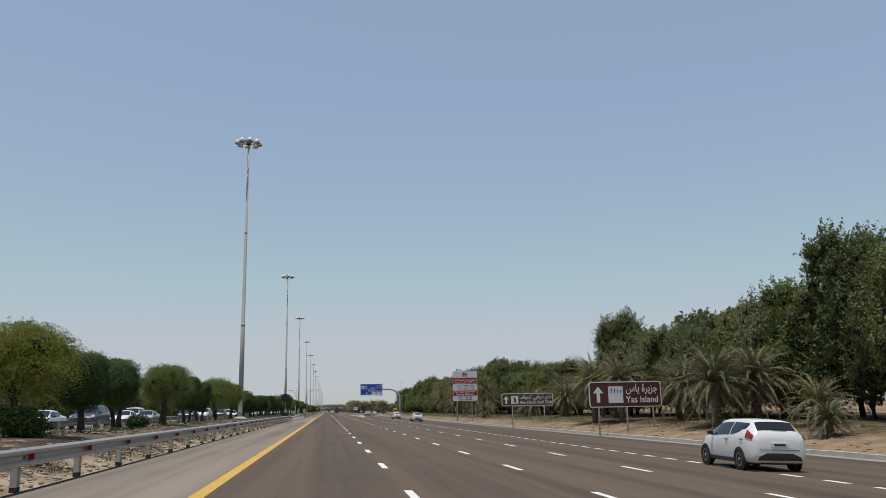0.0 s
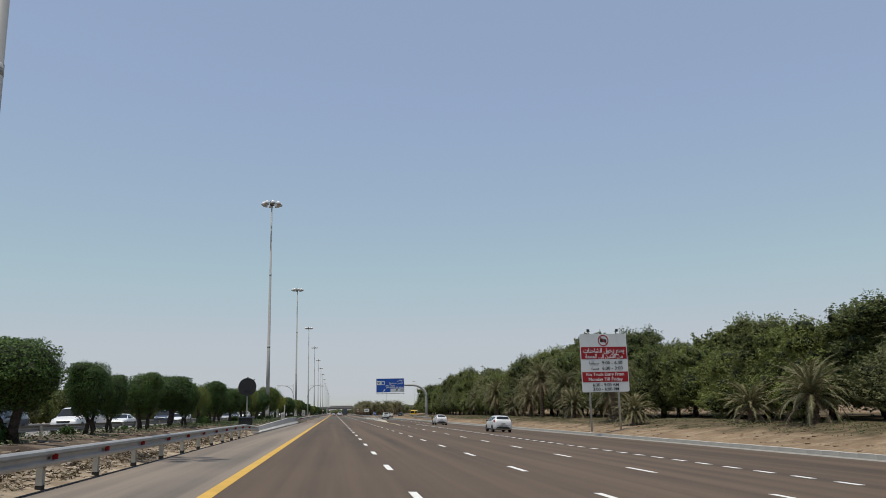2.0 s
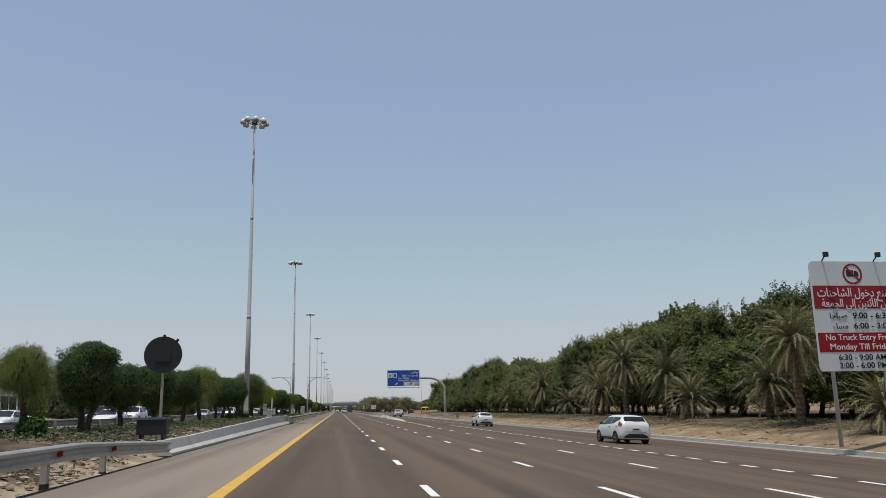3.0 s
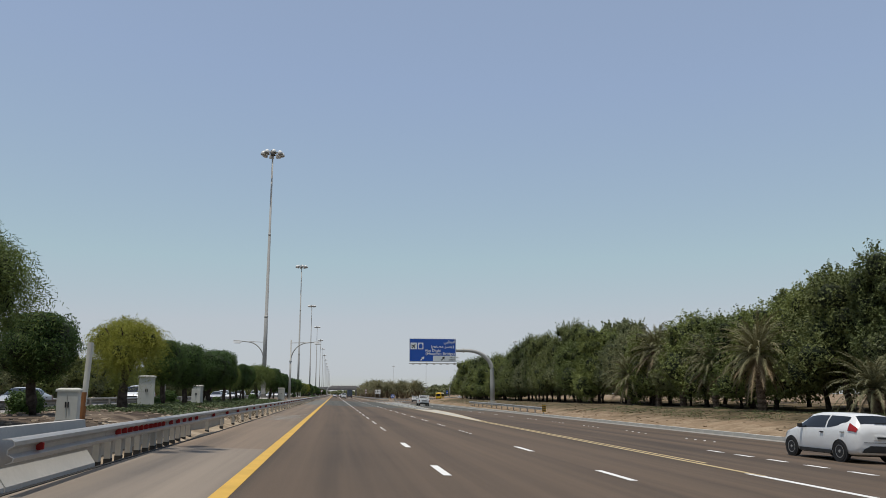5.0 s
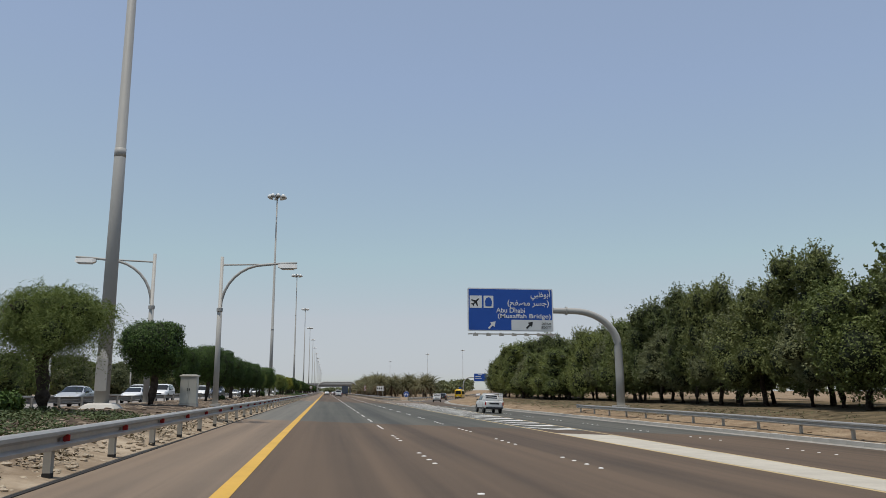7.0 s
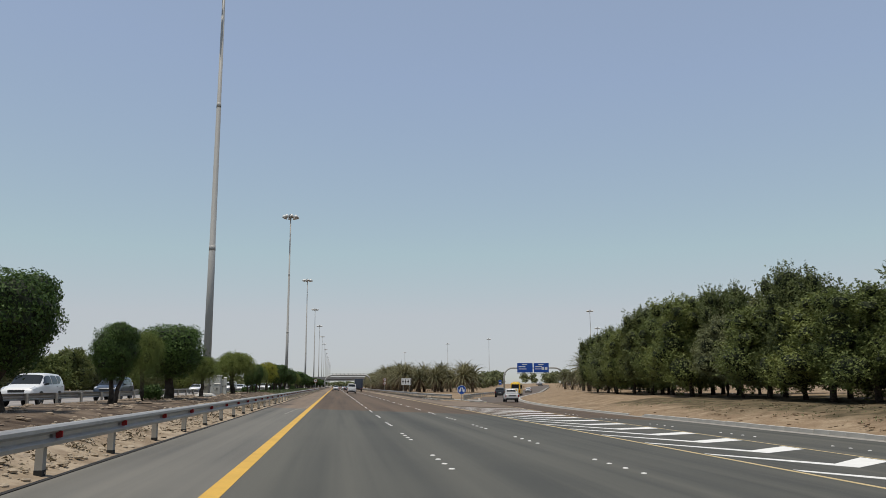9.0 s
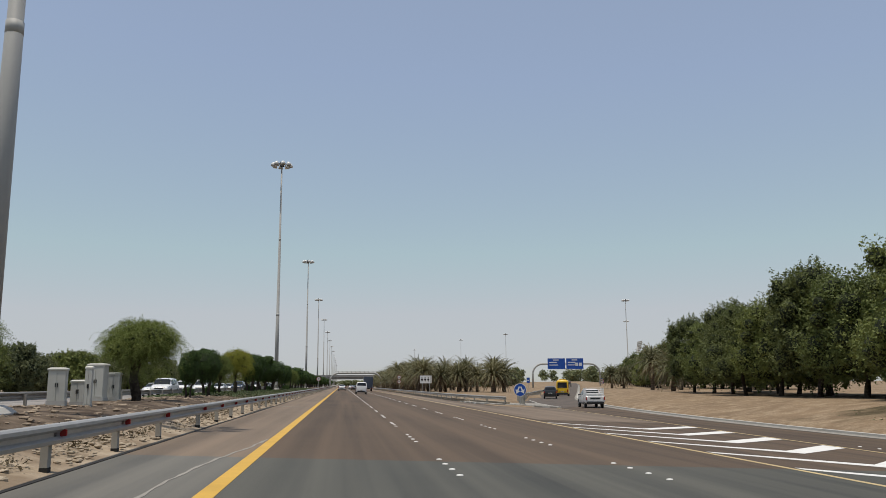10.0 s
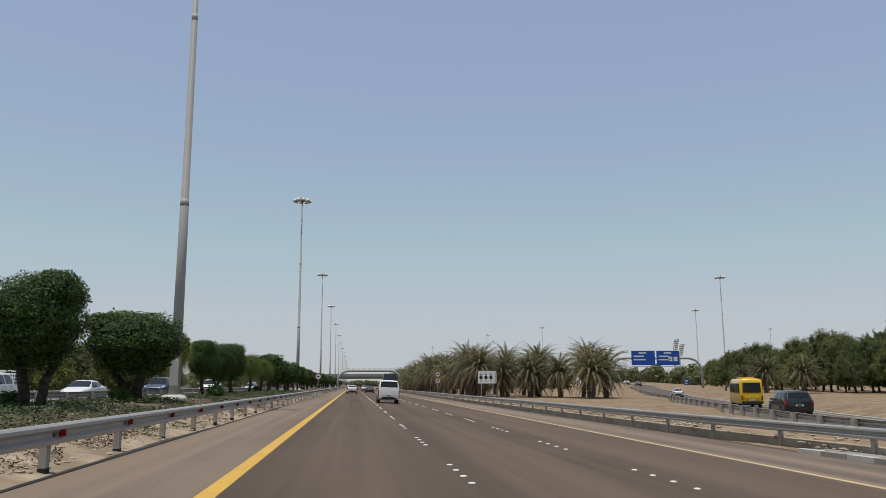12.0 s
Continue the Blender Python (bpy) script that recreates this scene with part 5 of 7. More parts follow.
part("lorry_pictogram", Build().plate([(21.82, 6.7), (22.16, 6.7), (22.16, 6.98), (21.82, 6.98)], Y - 0.012, 0.006).plate([(22.19, 6.7), (22.38, 6.7), (22.38, 6.86), (22.3, 6.95), (22.19, 6.95)], Y - 0.012, 0.006), M_BLACK, s)
part("ban_bar", Build().plate([(21.8, 7.08), (21.85, 7.14), (22.4, 6.58), (22.35, 6.52)], Y - 0.02, 0.005), M_SIGN_RED, s)
for px in (20.75, 23.2):
    sign_post(px, Y + 0.15, -0.1, 7.2, s, 0.085)
for px in (20.75, 23.2):
    o = part("lamp", Build().tube([(px, Y + 0.05, 7.37), (px, Y - 0.25, 7.6)], 0.03, 6).box((px, Y - 0.3, 7.62), (0.22, 0.18, 0.2), None, 0.04), M_BLACK, s, "small black sign lamp")

# cantilever sign over the road
s = thing("cantilever_sign", "blue overhead sign on a curved grey cantilever mast", "road sign")
Y = 295.0
panel(s, 12.1, 6.95, 20.3, 10.98, Y, M_SIGN_WHITE, "border", 0.12, 0.08)
panel(s, 12.2, 7.05, 20.2, 10.88, Y - 0.012, M_SIGN_BLUE, "face", 0.08, 0.02)
panel(s, 16.25, 7.05, 20.2, 8.02, Y - 0.022, M_SIGN_GREY, "exit_panel", 0.03, 0.012, "pale exit panel")
panel(s, 12.3, 9.1, 13.45, 10.25, Y - 0.022, M_SIGN_WHITE, "pictogram_panel", 0.05, 0.012, "white aeroplane panel")
panel(s, 13.62, 9.1, 14.55, 10.25, Y - 0.022, M_SIGN_WHITE, "pictogram_panel", 0.05, 0.012, "white emblem panel")
part("emblem", Build().plate([(13.8, 9.25), (14.36, 9.25), (14.42, 9.7), (14.3, 10.0), (14.12, 10.12), (13.86, 10.0), (13.74, 9.7)], Y - 0.03, 0.006), M_SIGN_BLUE, s)
plane_pts = [(0, 0.45), (0.07, 0.3), (0.07, 0.1), (0.42, -0.12), (0.42, -0.22), (0.07, -0.12), (0.06, -0.3), (0.18, -0.4), (0.18, -0.46), (0, -0.42), (-0.18, -0.46), (-0.18, -0.4), (-0.06, -0.3), (-0.07, -0.12), (-0.42, -0.22), (-0.42, -0.12), (-0.07, 0.1), (-0.07, 0.3)]
ca, sa = math.cos(radians(-45)), math.sin(radians(-45))
part("aeroplane", Build().plate([(12.87 + a * ca - b * sa, 9.68 + a * sa + b * ca) for a, b in plane_pts], Y - 0.03, 0.006), M_BLACK, s)
lettering(joined("\u0623\u0628\u0648\u0638\u0628\u064A"), 19.1, Y - 0.03, 10.42, 0.75, 2.0, M_SIGN_WHITE, s)
lettering(joined("(\u062C\u0633\u0631 \u0645\u0635\u0641\u062D)"), 17.9, Y - 0.03, 9.6, 0.75, 4.0, M_SIGN_WHITE, s)
lettering("Abu Dhabi", 16.2, Y - 0.03, 8.88, 0.62, 2.75, M_SIGN_WHITE, s)
lettering("(Musaffah Bridge)", 17.5, Y - 0.03, 8.36, 0.56, 5.1, M_SIGN_WHITE, s)
turned_arrow(s, 14.4, 7.52, 0.95, -45, Y - 0.03, M_SIGN_WHITE, "white arrow")
turned_arrow(s, 18.0, 7.54, 0.9, -45, Y - 0.035, M_BLACK, "black arrow")
lettering("EXIT", 19.6, Y - 0.035, 7.3, 0.36, 0.95, M_BLACK, s)
lettering(joined("\u0645\u0646\u0641\u0630"), 19.6, Y - 0.035, 7.72, 0.36, 0.9, M_BLACK, s)
arc = [(26.75, Y + 0.3, -0.9), (26.75, Y + 0.3, 3.0), (26.7, Y + 0.3, 5.6)]
for k in range(1, 11):
    a = radians(9 * k)
    arc.append((26.7 - 4.3 * (1 - math.cos(a)), Y + 0.3, 5.6 + 3.35 * math.sin(a)))
arc += [(20.0, Y + 0.3, 8.97), (14.0, Y + 0.3, 8.97)]
part("mast", Build().tube(arc, [0.4, 0.39, 0.37] + [0.365 - 0.008 * k for k in range(10)] + [0.28, 0.26], 16), M_MAST, s, "", True)
part("base_plate", Build().box((26.75, Y + 0.3, -0.05), (1.3, 1.3, 0.35), None, 0.05), M_CONCRETE, s)
part("flange", Build().tube([(21.75, Y + 0.3, 8.95), (21.6, Y + 0.3, 8.95)], 0.4, 16), M_MAST, s)
part("lamp_rail", Build().box((16.2, Y - 0.75, 6.62), (8.4, 0.12, 0.1)), M_GALV_DULL, s)
for k in range(7):
    o = part("sign_lamp", Build().box((12.7 + 1.2 * k, Y - 0.8, 6.56), (0.42, 0.3, 0.22), None, 0.04), M_GALV_DULL, s)
    part("bracket", Build().box((12.7 + 1.2 * k, Y - 0.4, 6.72), (0.06, 0.75, 0.06)), M_GALV_DULL, o)

# keep-either-side sign at the gore nose
s = thing("direction_disc", "round blue sign with two white arrows on a short post", "road sign")
disc(s, "disc", 16.78, 0.82, 0.62, 397.6, 0.04, M_SIGN_WHITE)
disc(s, "face", 16.78, 0.82, 0.58, 397.588, 0.014, M_SIGN_BLUE)
turned_arrow(s, 16.56, 0.8, 0.75, 155, 397.578, M_SIGN_WHITE, "white arrow")
turned_arrow(s, 17.0, 0.8, 0.75, -155, 397.578, M_SIGN_WHITE, "white arrow")
sign_post(16.78, 397.7, -0.6, 0.9, s, 0.05)

# lorry lane sign
s = thing("lane_sign", "white sign with three black pictograms on two posts", "road sign")
Y = 488.4
panel(s, 15.95, 1.63, 18.4, 3.25, Y, M_SIGN_WHITE, "panel", 0.05, 0.05)
for k in range(3):
    cx = 16.35 + 0.66 * k
    disc(s, "pictogram", cx, 2.4, 0.22, Y - 0.012, 0.012, M_BLACK, "", 16)
    part("bar", Build().plate([(cx - 0.04, 1.85), (cx + 0.04, 1.85), (cx + 0.04, 2.2), (cx - 0.04, 2.2)], Y - 0.012, 0.01).plate([(cx - 0.12, 2.68), (cx + 0.12, 2.68), (cx, 3.05)], Y - 0.012, 0.01), M_BLACK, s)
part("bar", Build().plate([(18.2, 1.75), (18.27, 1.75), (18.27, 3.1), (18.2, 3.1)], Y - 0.012, 0.01), M_BLACK, s)
for px in (16.4, 17.95):
    sign_post(px, Y + 0.12, -0.5, 3.1, s, 0.05)


def speed_sign(x, y, zs, r, base, label):
    s = thing("speed_sign", label, "road sign", "round signs")
    for z in zs:
        d = disc(s, "disc", x, z, r, y, 0.03, M_SIGN_WHITE)
        ring(d, "red_rim", x, z, r * 0.8, r, y - 0.008, M_SIGN_RED)
        part("bar", Build().plate(rounded(x - r * 0.42, z - r * 0.2, x + r * 0.42, z + r * 0.22, 0.02), y - 0.008, 0.006), M_BLACK, d)
    sign_post(x, y + 0.06, base, max(zs) + 0.2, s, 0.045)


speed_sign(13.2, 512, (2.1, 3.15), 0.45, -0.4, "pair of round white signs on one post")
speed_sign(-6.4, 527, (3.0,), 0.55, 0.6, "round white speed sign on a median post")

# blue signs over the slip road
s = thing("arch_sign", "pair of blue overhead signs on a grey arch", "road sign")
Y = 558.0
for x0, x1 in ((62.2, 67.7), (68.1, 73.5)):
    panel(s, x0, 5.7, x1, 8.95, Y, M_SIGN_BLUE, "panel", 0.06, 0.08)
    for k, (a, w, h) in enumerate(((0.5, 3.0, 0.3), (0.5, 2.4, 0.3), (0.5, 2.8, 0.25))):
        part("bar", Build().plate(rounded(x0 + a + (1.2 if k == 0 else 0), 8.3 - 0.75 * k, x0 + a + w, 8.3 + h - 0.75 * k, 0.03), Y - 0.012, 0.01), M_SIGN_WHITE, s)
for x0 in (70.9, 72.1):
    panel(s, x0, 6.6, x0 + 0.9, 7.6, Y - 0.012, M_SIGN_WHITE, "pictogram_panel", 0.04, 0.012)
part("lamp_rail", Build().box((67.8, Y - 0.7, 5.4), (11.6, 0.15, 0.12)), M_GALV_DULL, s)
arc = [(57.5, Y + 0.3, -0.6), (57.5, Y + 0.3, 4.2)] + [(57.5 + 3.2 * (1 - math.cos(radians(15 * k))), Y + 0.3, 4.2 + 3.1 * math.sin(radians(15 * k))) for k in range(1, 7)]
arc += [(75.6 + 3.2 * math.sin(radians(15 * k)), Y + 0.3, 4.2 + 3.1 * math.cos(radians(15 * k))) for k in range(0, 7)] + [(78.8, Y + 0.3, -0.6)]
part("arch", Build().tube(arc, 0.28, 12), M_MAST, s, "", True)

# far arch over the motorway, and the bridge behind it
s = thing("arch_gantry", "grey tubular arch over the whole carriageway", "gantry")
Y = 655.0
arc = [(-5.4, Y, -0.6), (-5.4, Y, 3.0)] + [(-5.4 + 3.6 * (1 - math.cos(radians(15 * k))), Y, 3.0 + 3.3 * math.sin(radians(15 * k))) for k in range(1, 7)]
arc += [(12.2 + 3.6 * math.sin(radians(15 * k)), Y, 3.0 + 3.3 * math.cos(radians(15 * k))) for k in range(0, 7)] + [(15.8, Y, -0.8)]
part("arch", Build().tube(arc, 0.4, 14), M_MAST, s, "", True)
part("top_rail", Build().box((5.2, Y, 6.95), (17, 0.1, 0.08)), M_GALV_DULL, s)
for k in range(9):
    part("camera_box", Build().box((-2.0 + 1.8 * k, Y - 0.3, 6.95), (0.3, 0.6, 0.35), None, 0.05), M_GALV_DULL, s)
s = thing("road_bridge", "pale concrete road bridge crossing the motorway", "bridge")
part("deck", Build().strip([[(x, 770, 4.6), (x, 770, 5.6), (x, 769.4, 5.65), (x, 769.4, 6.0), (x, 784, 6.0), (x, 784, 4.6)] for x in (-90, -40, 0, 40, 90)], True), M_DARK_CONCRETE, s)
part("parapet", Build().box((0, 769.6, 6.45), (180, 0.3, 0.95), None, 0.05), M_DARK_CONCRETE, s)
for x in (-33, -8.9, 15.8, 40):
    part("pier", Build().box((x, 777, 2.2), (1.1, 9, 5.2), None, 0.3), M_DARK_CONCRETE, s)
for sx in (-1, 1):
    part("abutment", Build().strip([[(sx * 55, 768, -1), (sx * 55, 768, 4.8), (sx * 55, 786, 4.8), (sx * 55, 786, -1)], [(sx * 95, 768, -1), (sx * 95, 768, 5.6), (sx * 95, 786, 5.6), (sx * 95, 786, -1)]], True), M_DARK_CONCRETE, s)


# ---- street furniture on the median ----
def street_lamp(x, y, z, way, label):
    s = thing("street_lamp", label, "street lamp", "curved street lamps")
    part("pole", Build().tube([(0, 0, -0.3), (0, 0, 5.05), (0, 0, 5.06), (0, 0, 8.0)], [0.16, 0.13, 0.1, 0.09], 12), M_MAST, s, "", True)
    part("collar", Build().tube([(0, 0, 5.0), (0, 0, 5.18)], 0.17, 12), M_MAST, s)
    part("base_plate", Build().box((0, 0, 0.03), (0.5, 0.5, 0.1), None, 0.04), M_CONCRETE, s)
    arm = [(way * (0.05 + 2.3 * (1 - math.cos(radians(11 * k)))), 0, 5.25 + 2.35 * math.sin(radians(11 * k))) for k in range(0, 9)] + [(way * 3.2, 0, 7.7), (way * 4.05, 0, 7.74)]
    part("arm", Build().tube(arm, [0.075] * 9 + [0.06, 0.05], 10), M_MAST, s, "", True)
    part("stay", Build().tube([(0, 0, 7.55), (way * 2.0, 0, 7.62)], 0.045, 8), M_MAST, s)
    h = part("lamp_head", Build().strip([[(way * a, -w, zb), (way * a, w, zb), (way * a, w * 0.7, zt), (way * a, -w * 0.7, zt)] for a, w, zb, zt in ((3.0, 0.1, 7.5, 7.62), (3.15, 0.2, 7.42, 7.66), (3.95, 0.2, 7.42, 7.66), (4.05, 0.16, 7.46, 7.62))], True), M_LAMP, s)
    part("lamp_glass", Build().box((way * 3.55, 0, 7.4), (0.7, 0.34, 0.06)), M_LENS, h)
    s.matrix_world = pose(x, y, z)
    return s


street_lamp(-6.55, 267.3, 0.72, 1, "grey street lamp with one curved arm over the road")
street_lamp(-10.1, 267.3, 0.8, -1, "grey street lamp with one curved arm over the oncoming road")
street_lamp(-35.5, 330, 0.3, 1, "grey street lamp beyond the oncoming carriageway")
street_lamp(-35.5, 372, 0.3, 1, "grey street lamp beyond the oncoming carriageway")


def cabinet(x, y, w, d, h, label, rz=0):
    c = thing("utility_cabinet", label, "cabinet", "roadside cabinets")
    part("body", Build().box((0, 0, h / 2 + 0.06), (w, d, h), None, 0.02), M_CABINET, c)
    part("plinth", Build().box((0, 0, 0.0), (w * 1.08, d * 1.08, 0.22), None, 0.02), M_CONCRETE, c)
    part("roof", Build().strip([[(a * w * 0.56, b * d * 0.58, z) for a, b in ((-1, -1), (1, -1), (1, 1), (-1, 1))] for z in (h + 0.06, h + 0.11)] + [[(a * w * 0.4, b * d * 0.4, h + 0.15) for a, b in ((-1, -1), (1, -1), (1, 1), (-1, 1))]], True), M_CABINET, c)
    for sx in (-1, 1):
        dr = part("door", Build().box((sx * w * 0.24, -d / 2 - 0.008, h / 2 + 0.06), (w * 0.45, 0.02, h * 0.9)), M_CABINET, c)
        part("handle", Build().box((sx * w * 0.06, -d / 2 - 0.03, h / 2 + 0.1), (0.03, 0.03, 0.14)), M_BLACK, dr)
    c.matrix_world = pose(x, y, land_z(x, y), 0, 0, rz)
    return c


cabinet(-7.15, 180.5, 0.5, 0.4, 0.72, "small cream utility cabinet on bare soil", 8)
cabinet(-9.4, 198.6, 0.72, 0.6, 1.3, "cream double-door utility cabinet among median trees", 14)
cabinet(-9.2, 211.5, 0.6, 0.45, 1.05, "worn pale utility cabinet under clipped trees", -10)
cabinet(-7.4, 264.2, 0.8, 0.5, 1.35, "pale cream utility cabinet beside a street lamp")
cabinet(-9.8, 350.0, 0.55, 0.45, 1.05, "cream cabinet on a dark plinth in a cluster", 10)
cabinet(-9.4, 350.9, 0.45, 0.4, 0.7, "low cream cabinet in a cluster", 4)
cabinet(-8.6, 349.3, 0.22, 0.2, 1.2, "slender cream cabinet in a cluster", 4)
cabinet(-10.0, 355.0, 0.65, 0.45, 1.3, "tall cream cabinet in a cluster", -6)
cabinet(-9.7, 356.2, 0.5, 0.45, 1.05, "cream cabinet at the end of a cluster", 6)
s = thing("leaning_post", "leaning pale post with a rusted foot", "post")
part("post", Build().tube([(-7.0, 181.1, 0.4), (-6.93, 181.15, 2.78)], 0.075, 10), M_CABINET, s)
part("rusted_foot", Build().tube([(-7.003, 181.1, 0.35), (-6.975, 181.12, 1.5)], 0.08, 10), plain("rust", (0.3, 0.13, 0.05), 0.9, 0, 0.3, 4), s, "rust-brown foot")

s = thing("camera_disc", "round black sign back on a pole above a dark box", "road sign")
disc(s, "disc", -6.35, 3.5, 0.66, 125.8, 0.06, M_BLACK)
panel(s, -6.62, 3.25, -6.08, 3.72, 125.77, M_BLACK, "back_panel", 0.03, 0.05)
part("lug", Build().tube([(-6.33, 125.83, 4.12), (-6.33, 125.83, 4.22)], 0.05, 8).tube([(-5.9, 125.83, 3.98), (-5.84, 125.83, 4.06)], 0.05, 8), M_BLACK, s)
part("post", Build().tube([(-6.35, 125.92, 0.2), (-6.35, 125.92, 3.6)], 0.05, 10), M_GALV_DULL, s)
s = thing("equipment_box", "dark blue-grey metal box on short legs", "box")
part("body", Build().box((-6.25, 124.4, 1.0), (0.95, 0.6, 0.5), None, 0.05), M_BLACK, s)
part("lid", Build().box((-6.25, 124.4, 1.28), (1.02, 0.66, 0.07), None, 0.04), plain("slate_paint", (0.1, 0.13, 0.18), 0.5), s)
for dx in (-0.35, 0.35):
    part("leg", Build().box((-6.25 + dx, 124.4, 0.55), (0.08, 0.4, 0.6)), M_BLACK, s)

# chevron marker at the start of the verge rail
s = thing("chevron_marker", "yellow and black hazard marker at a rail end", "marker")
part("panel", Build().box((22.0, 243.55, -0.1), (0.44, 0.05, 0.72)), plain("yellow_sheet", (0.4, 0.25, 0.03), 0.5), s)
for k in range(3):
    z = -0.44 + 0.22 * k
    part("chevron", Build().plate([(21.79, z), (22.0, z + 0.12), (22.21, z), (22.21, z + 0.1), (22.0, z + 0.22), (21.79, z + 0.1)], 243.515, 0.008), M_BLACK, s)
part("post", Build().tube([(22.0, 243.62, -0.9), (22.0, 243.62, 0.3)], 0.04, 8), M_GALV_DULL, s)


# ---- beside and beyond the slip road ----
s = thing("exit_sign", "small blue sign on a grey post beside the slip road", "road sign")
z0 = land_z(93.2, 600)
part("post", Build().tube([(93.2, 600, z0 - 0.2), (93.2, 600, 3.0)], 0.06, 8), M_POST, s)
panel(s, 92.4, 1.0, 94.0, 3.0, 599.9, M_SIGN_BLUE, "panel", 0.1, 0.05)
part("bar", Build().plate(rounded(92.7, 2.2, 93.7, 2.5, 0.04), 599.88, 0.01), M_SIGN_WHITE, s)
part("bar", Build().plate(rounded(92.7, 1.5, 93.4, 1.75, 0.04), 599.88, 0.01), M_SIGN_WHITE, s)
speed_sign(79.9, 560, (2.0,), 0.62, land_z(79.9, 560), "round white sign on a post beside the slip road")
s = thing("exit_sign", "small blue and white sign on the slip road divider", "road sign")
part("post", Build().tube([(56.4, 560, land_z(56.4, 560) - 0.2), (56.4, 560, 3.2)], 0.06, 8), M_POST, s)
panel(s, 55.9, 1.6, 56.9, 3.2, 559.9, M_SIGN_BLUE, "panel", 0.1, 0.05)
part("bar", Build().plate(rounded(56.1, 2.2, 56.7, 2.45, 0.04), 559.88, 0.01), M_SIGN_WHITE, s)


def flood_tower(x, y, top):
    s = thing("floodlight_tower", "distant floodlight tower with a leaning lamp panel", "light tower", "stadium lights")
    part("pole", Build().tube([(x, y, land_z(x, y) - 0.5), (x, y, top)], [0.9, 0.5], 10), M_MAST, s, "", True)
    f = part("lamp_frame", Build().strip([[(x - 1.5, y, top - 7), (x + 2.5, y, top - 6), (x + 2.5, y + 0.6, top - 6), (x - 1.5, y + 0.6, top - 7)], [(x + 0.5, y, top + 5), (x + 5.5, y, top + 6), (x + 5.5, y + 0.6, top + 6), (x + 0.5, y + 0.6, top + 5)]], True), M_GALV_DULL, s)
    for k in range(6):
        u = (k + 0.5) / 6
        part("lamp_row", Build().box((x + 0.6 + 2.4 * u, y - 0.2, top - 6.2 + 11.4 * u), (3.6, 0.4, 0.9), None, 0.1), M_LAMP, f)


flood_tower(301.8, 1100, 38)
flood_tower(320, 1130, 35)


# ---- vehicles ----
def paint(name, col, rough=0.28, coat=0.5):
    m = plain(name, col, rough, 0.0, 0.04, 1.2, 0.5, coat)
    return m


P_WHITE = paint("white_car_paint", (0.74, 0.74, 0.73))
P_SILVER = paint("silver_car_paint", (0.4, 0.41, 0.42))
P_BLACK = paint("black_car_paint", (0.012, 0.013, 0.016))
P_BLUE = paint("dark_blue_car_paint", (0.03, 0.045, 0.075))
P_YELLOW = paint("yellow_bus_paint", (0.72, 0.45, 0.015))
P_GREY = paint("grey_car_paint", (0.12, 0.12, 0.125))
M_GLASS = glass_dark("tinted_glass")
M_TYRE = plain("tyre_rubber", (0.018, 0.018, 0.018), 0.85, 0, 0.2, 8)
M_RIM = plain("alloy_rim", (0.5, 0.5, 0.5), 0.35, 0.7, 0.1, 6)
M_TRIM = plain("black_plastic_trim", (0.025, 0.025, 0.026), 0.6, 0, 0.15, 6)
M_TAIL = plain("red_tail_lens", (0.3, 0.012, 0.01), 0.2, 0, 0.1, 9)
M_HEAD = plain("clear_headlight_lens", (0.62, 0.64, 0.66), 0.12, 0.2, 0.1, 9)
M_PLATE = plain("white_number_plate", (0.7, 0.7, 0.68), 0.5, 0, 0.05, 9)


def body_ring(y, w, z0, zs, zt):
    half = [(0.0, z0), (w * 0.86, z0), (w * 0.97, z0 + 0.06), (w, z0 + 0.2), (w, zs - 0.16), (w * 0.985, zs - 0.06), (w * 0.93, zs), (w * 0.7, zt), (0.0, zt + 0.012)]
    return [(a, y, b) for a, b in half] + [(-a, y, b) for a, b in reversed(half[1:-1])]


def inset(c, a0, a1, b0, b1, lift):
    """A pane on the face c (four corners: low a, low b, high b, high a), between shares a of its width and b of its height."""
    c = [Vector(p) for p in c]
    n = (c[1] - c[0]).cross(c[3] - c[0]).normalized()

    def at(a, b):
        return (c[0] * (1 - a) + c[1] * a) * (1 - b) + (c[3] * (1 - a) + c[2] * a) * b

    q = [at(a0, b0), at(a1, b0), at(a1, b1), at(a0, b1)]
    k = Build()
    e = [at(a0 + 0.02, b0 + 0.02), at(a1 - 0.02, b0 + 0.02), at(a1 - 0.02, b1 - 0.02), at(a0 + 0.02, b1 - 0.02)]
    k.strip([[tuple(p - n * 0.02) for p in q], [tuple(p + n * lift * 0.6) for p in q], [tuple(p + n * lift) for p in e]], True)
    return k


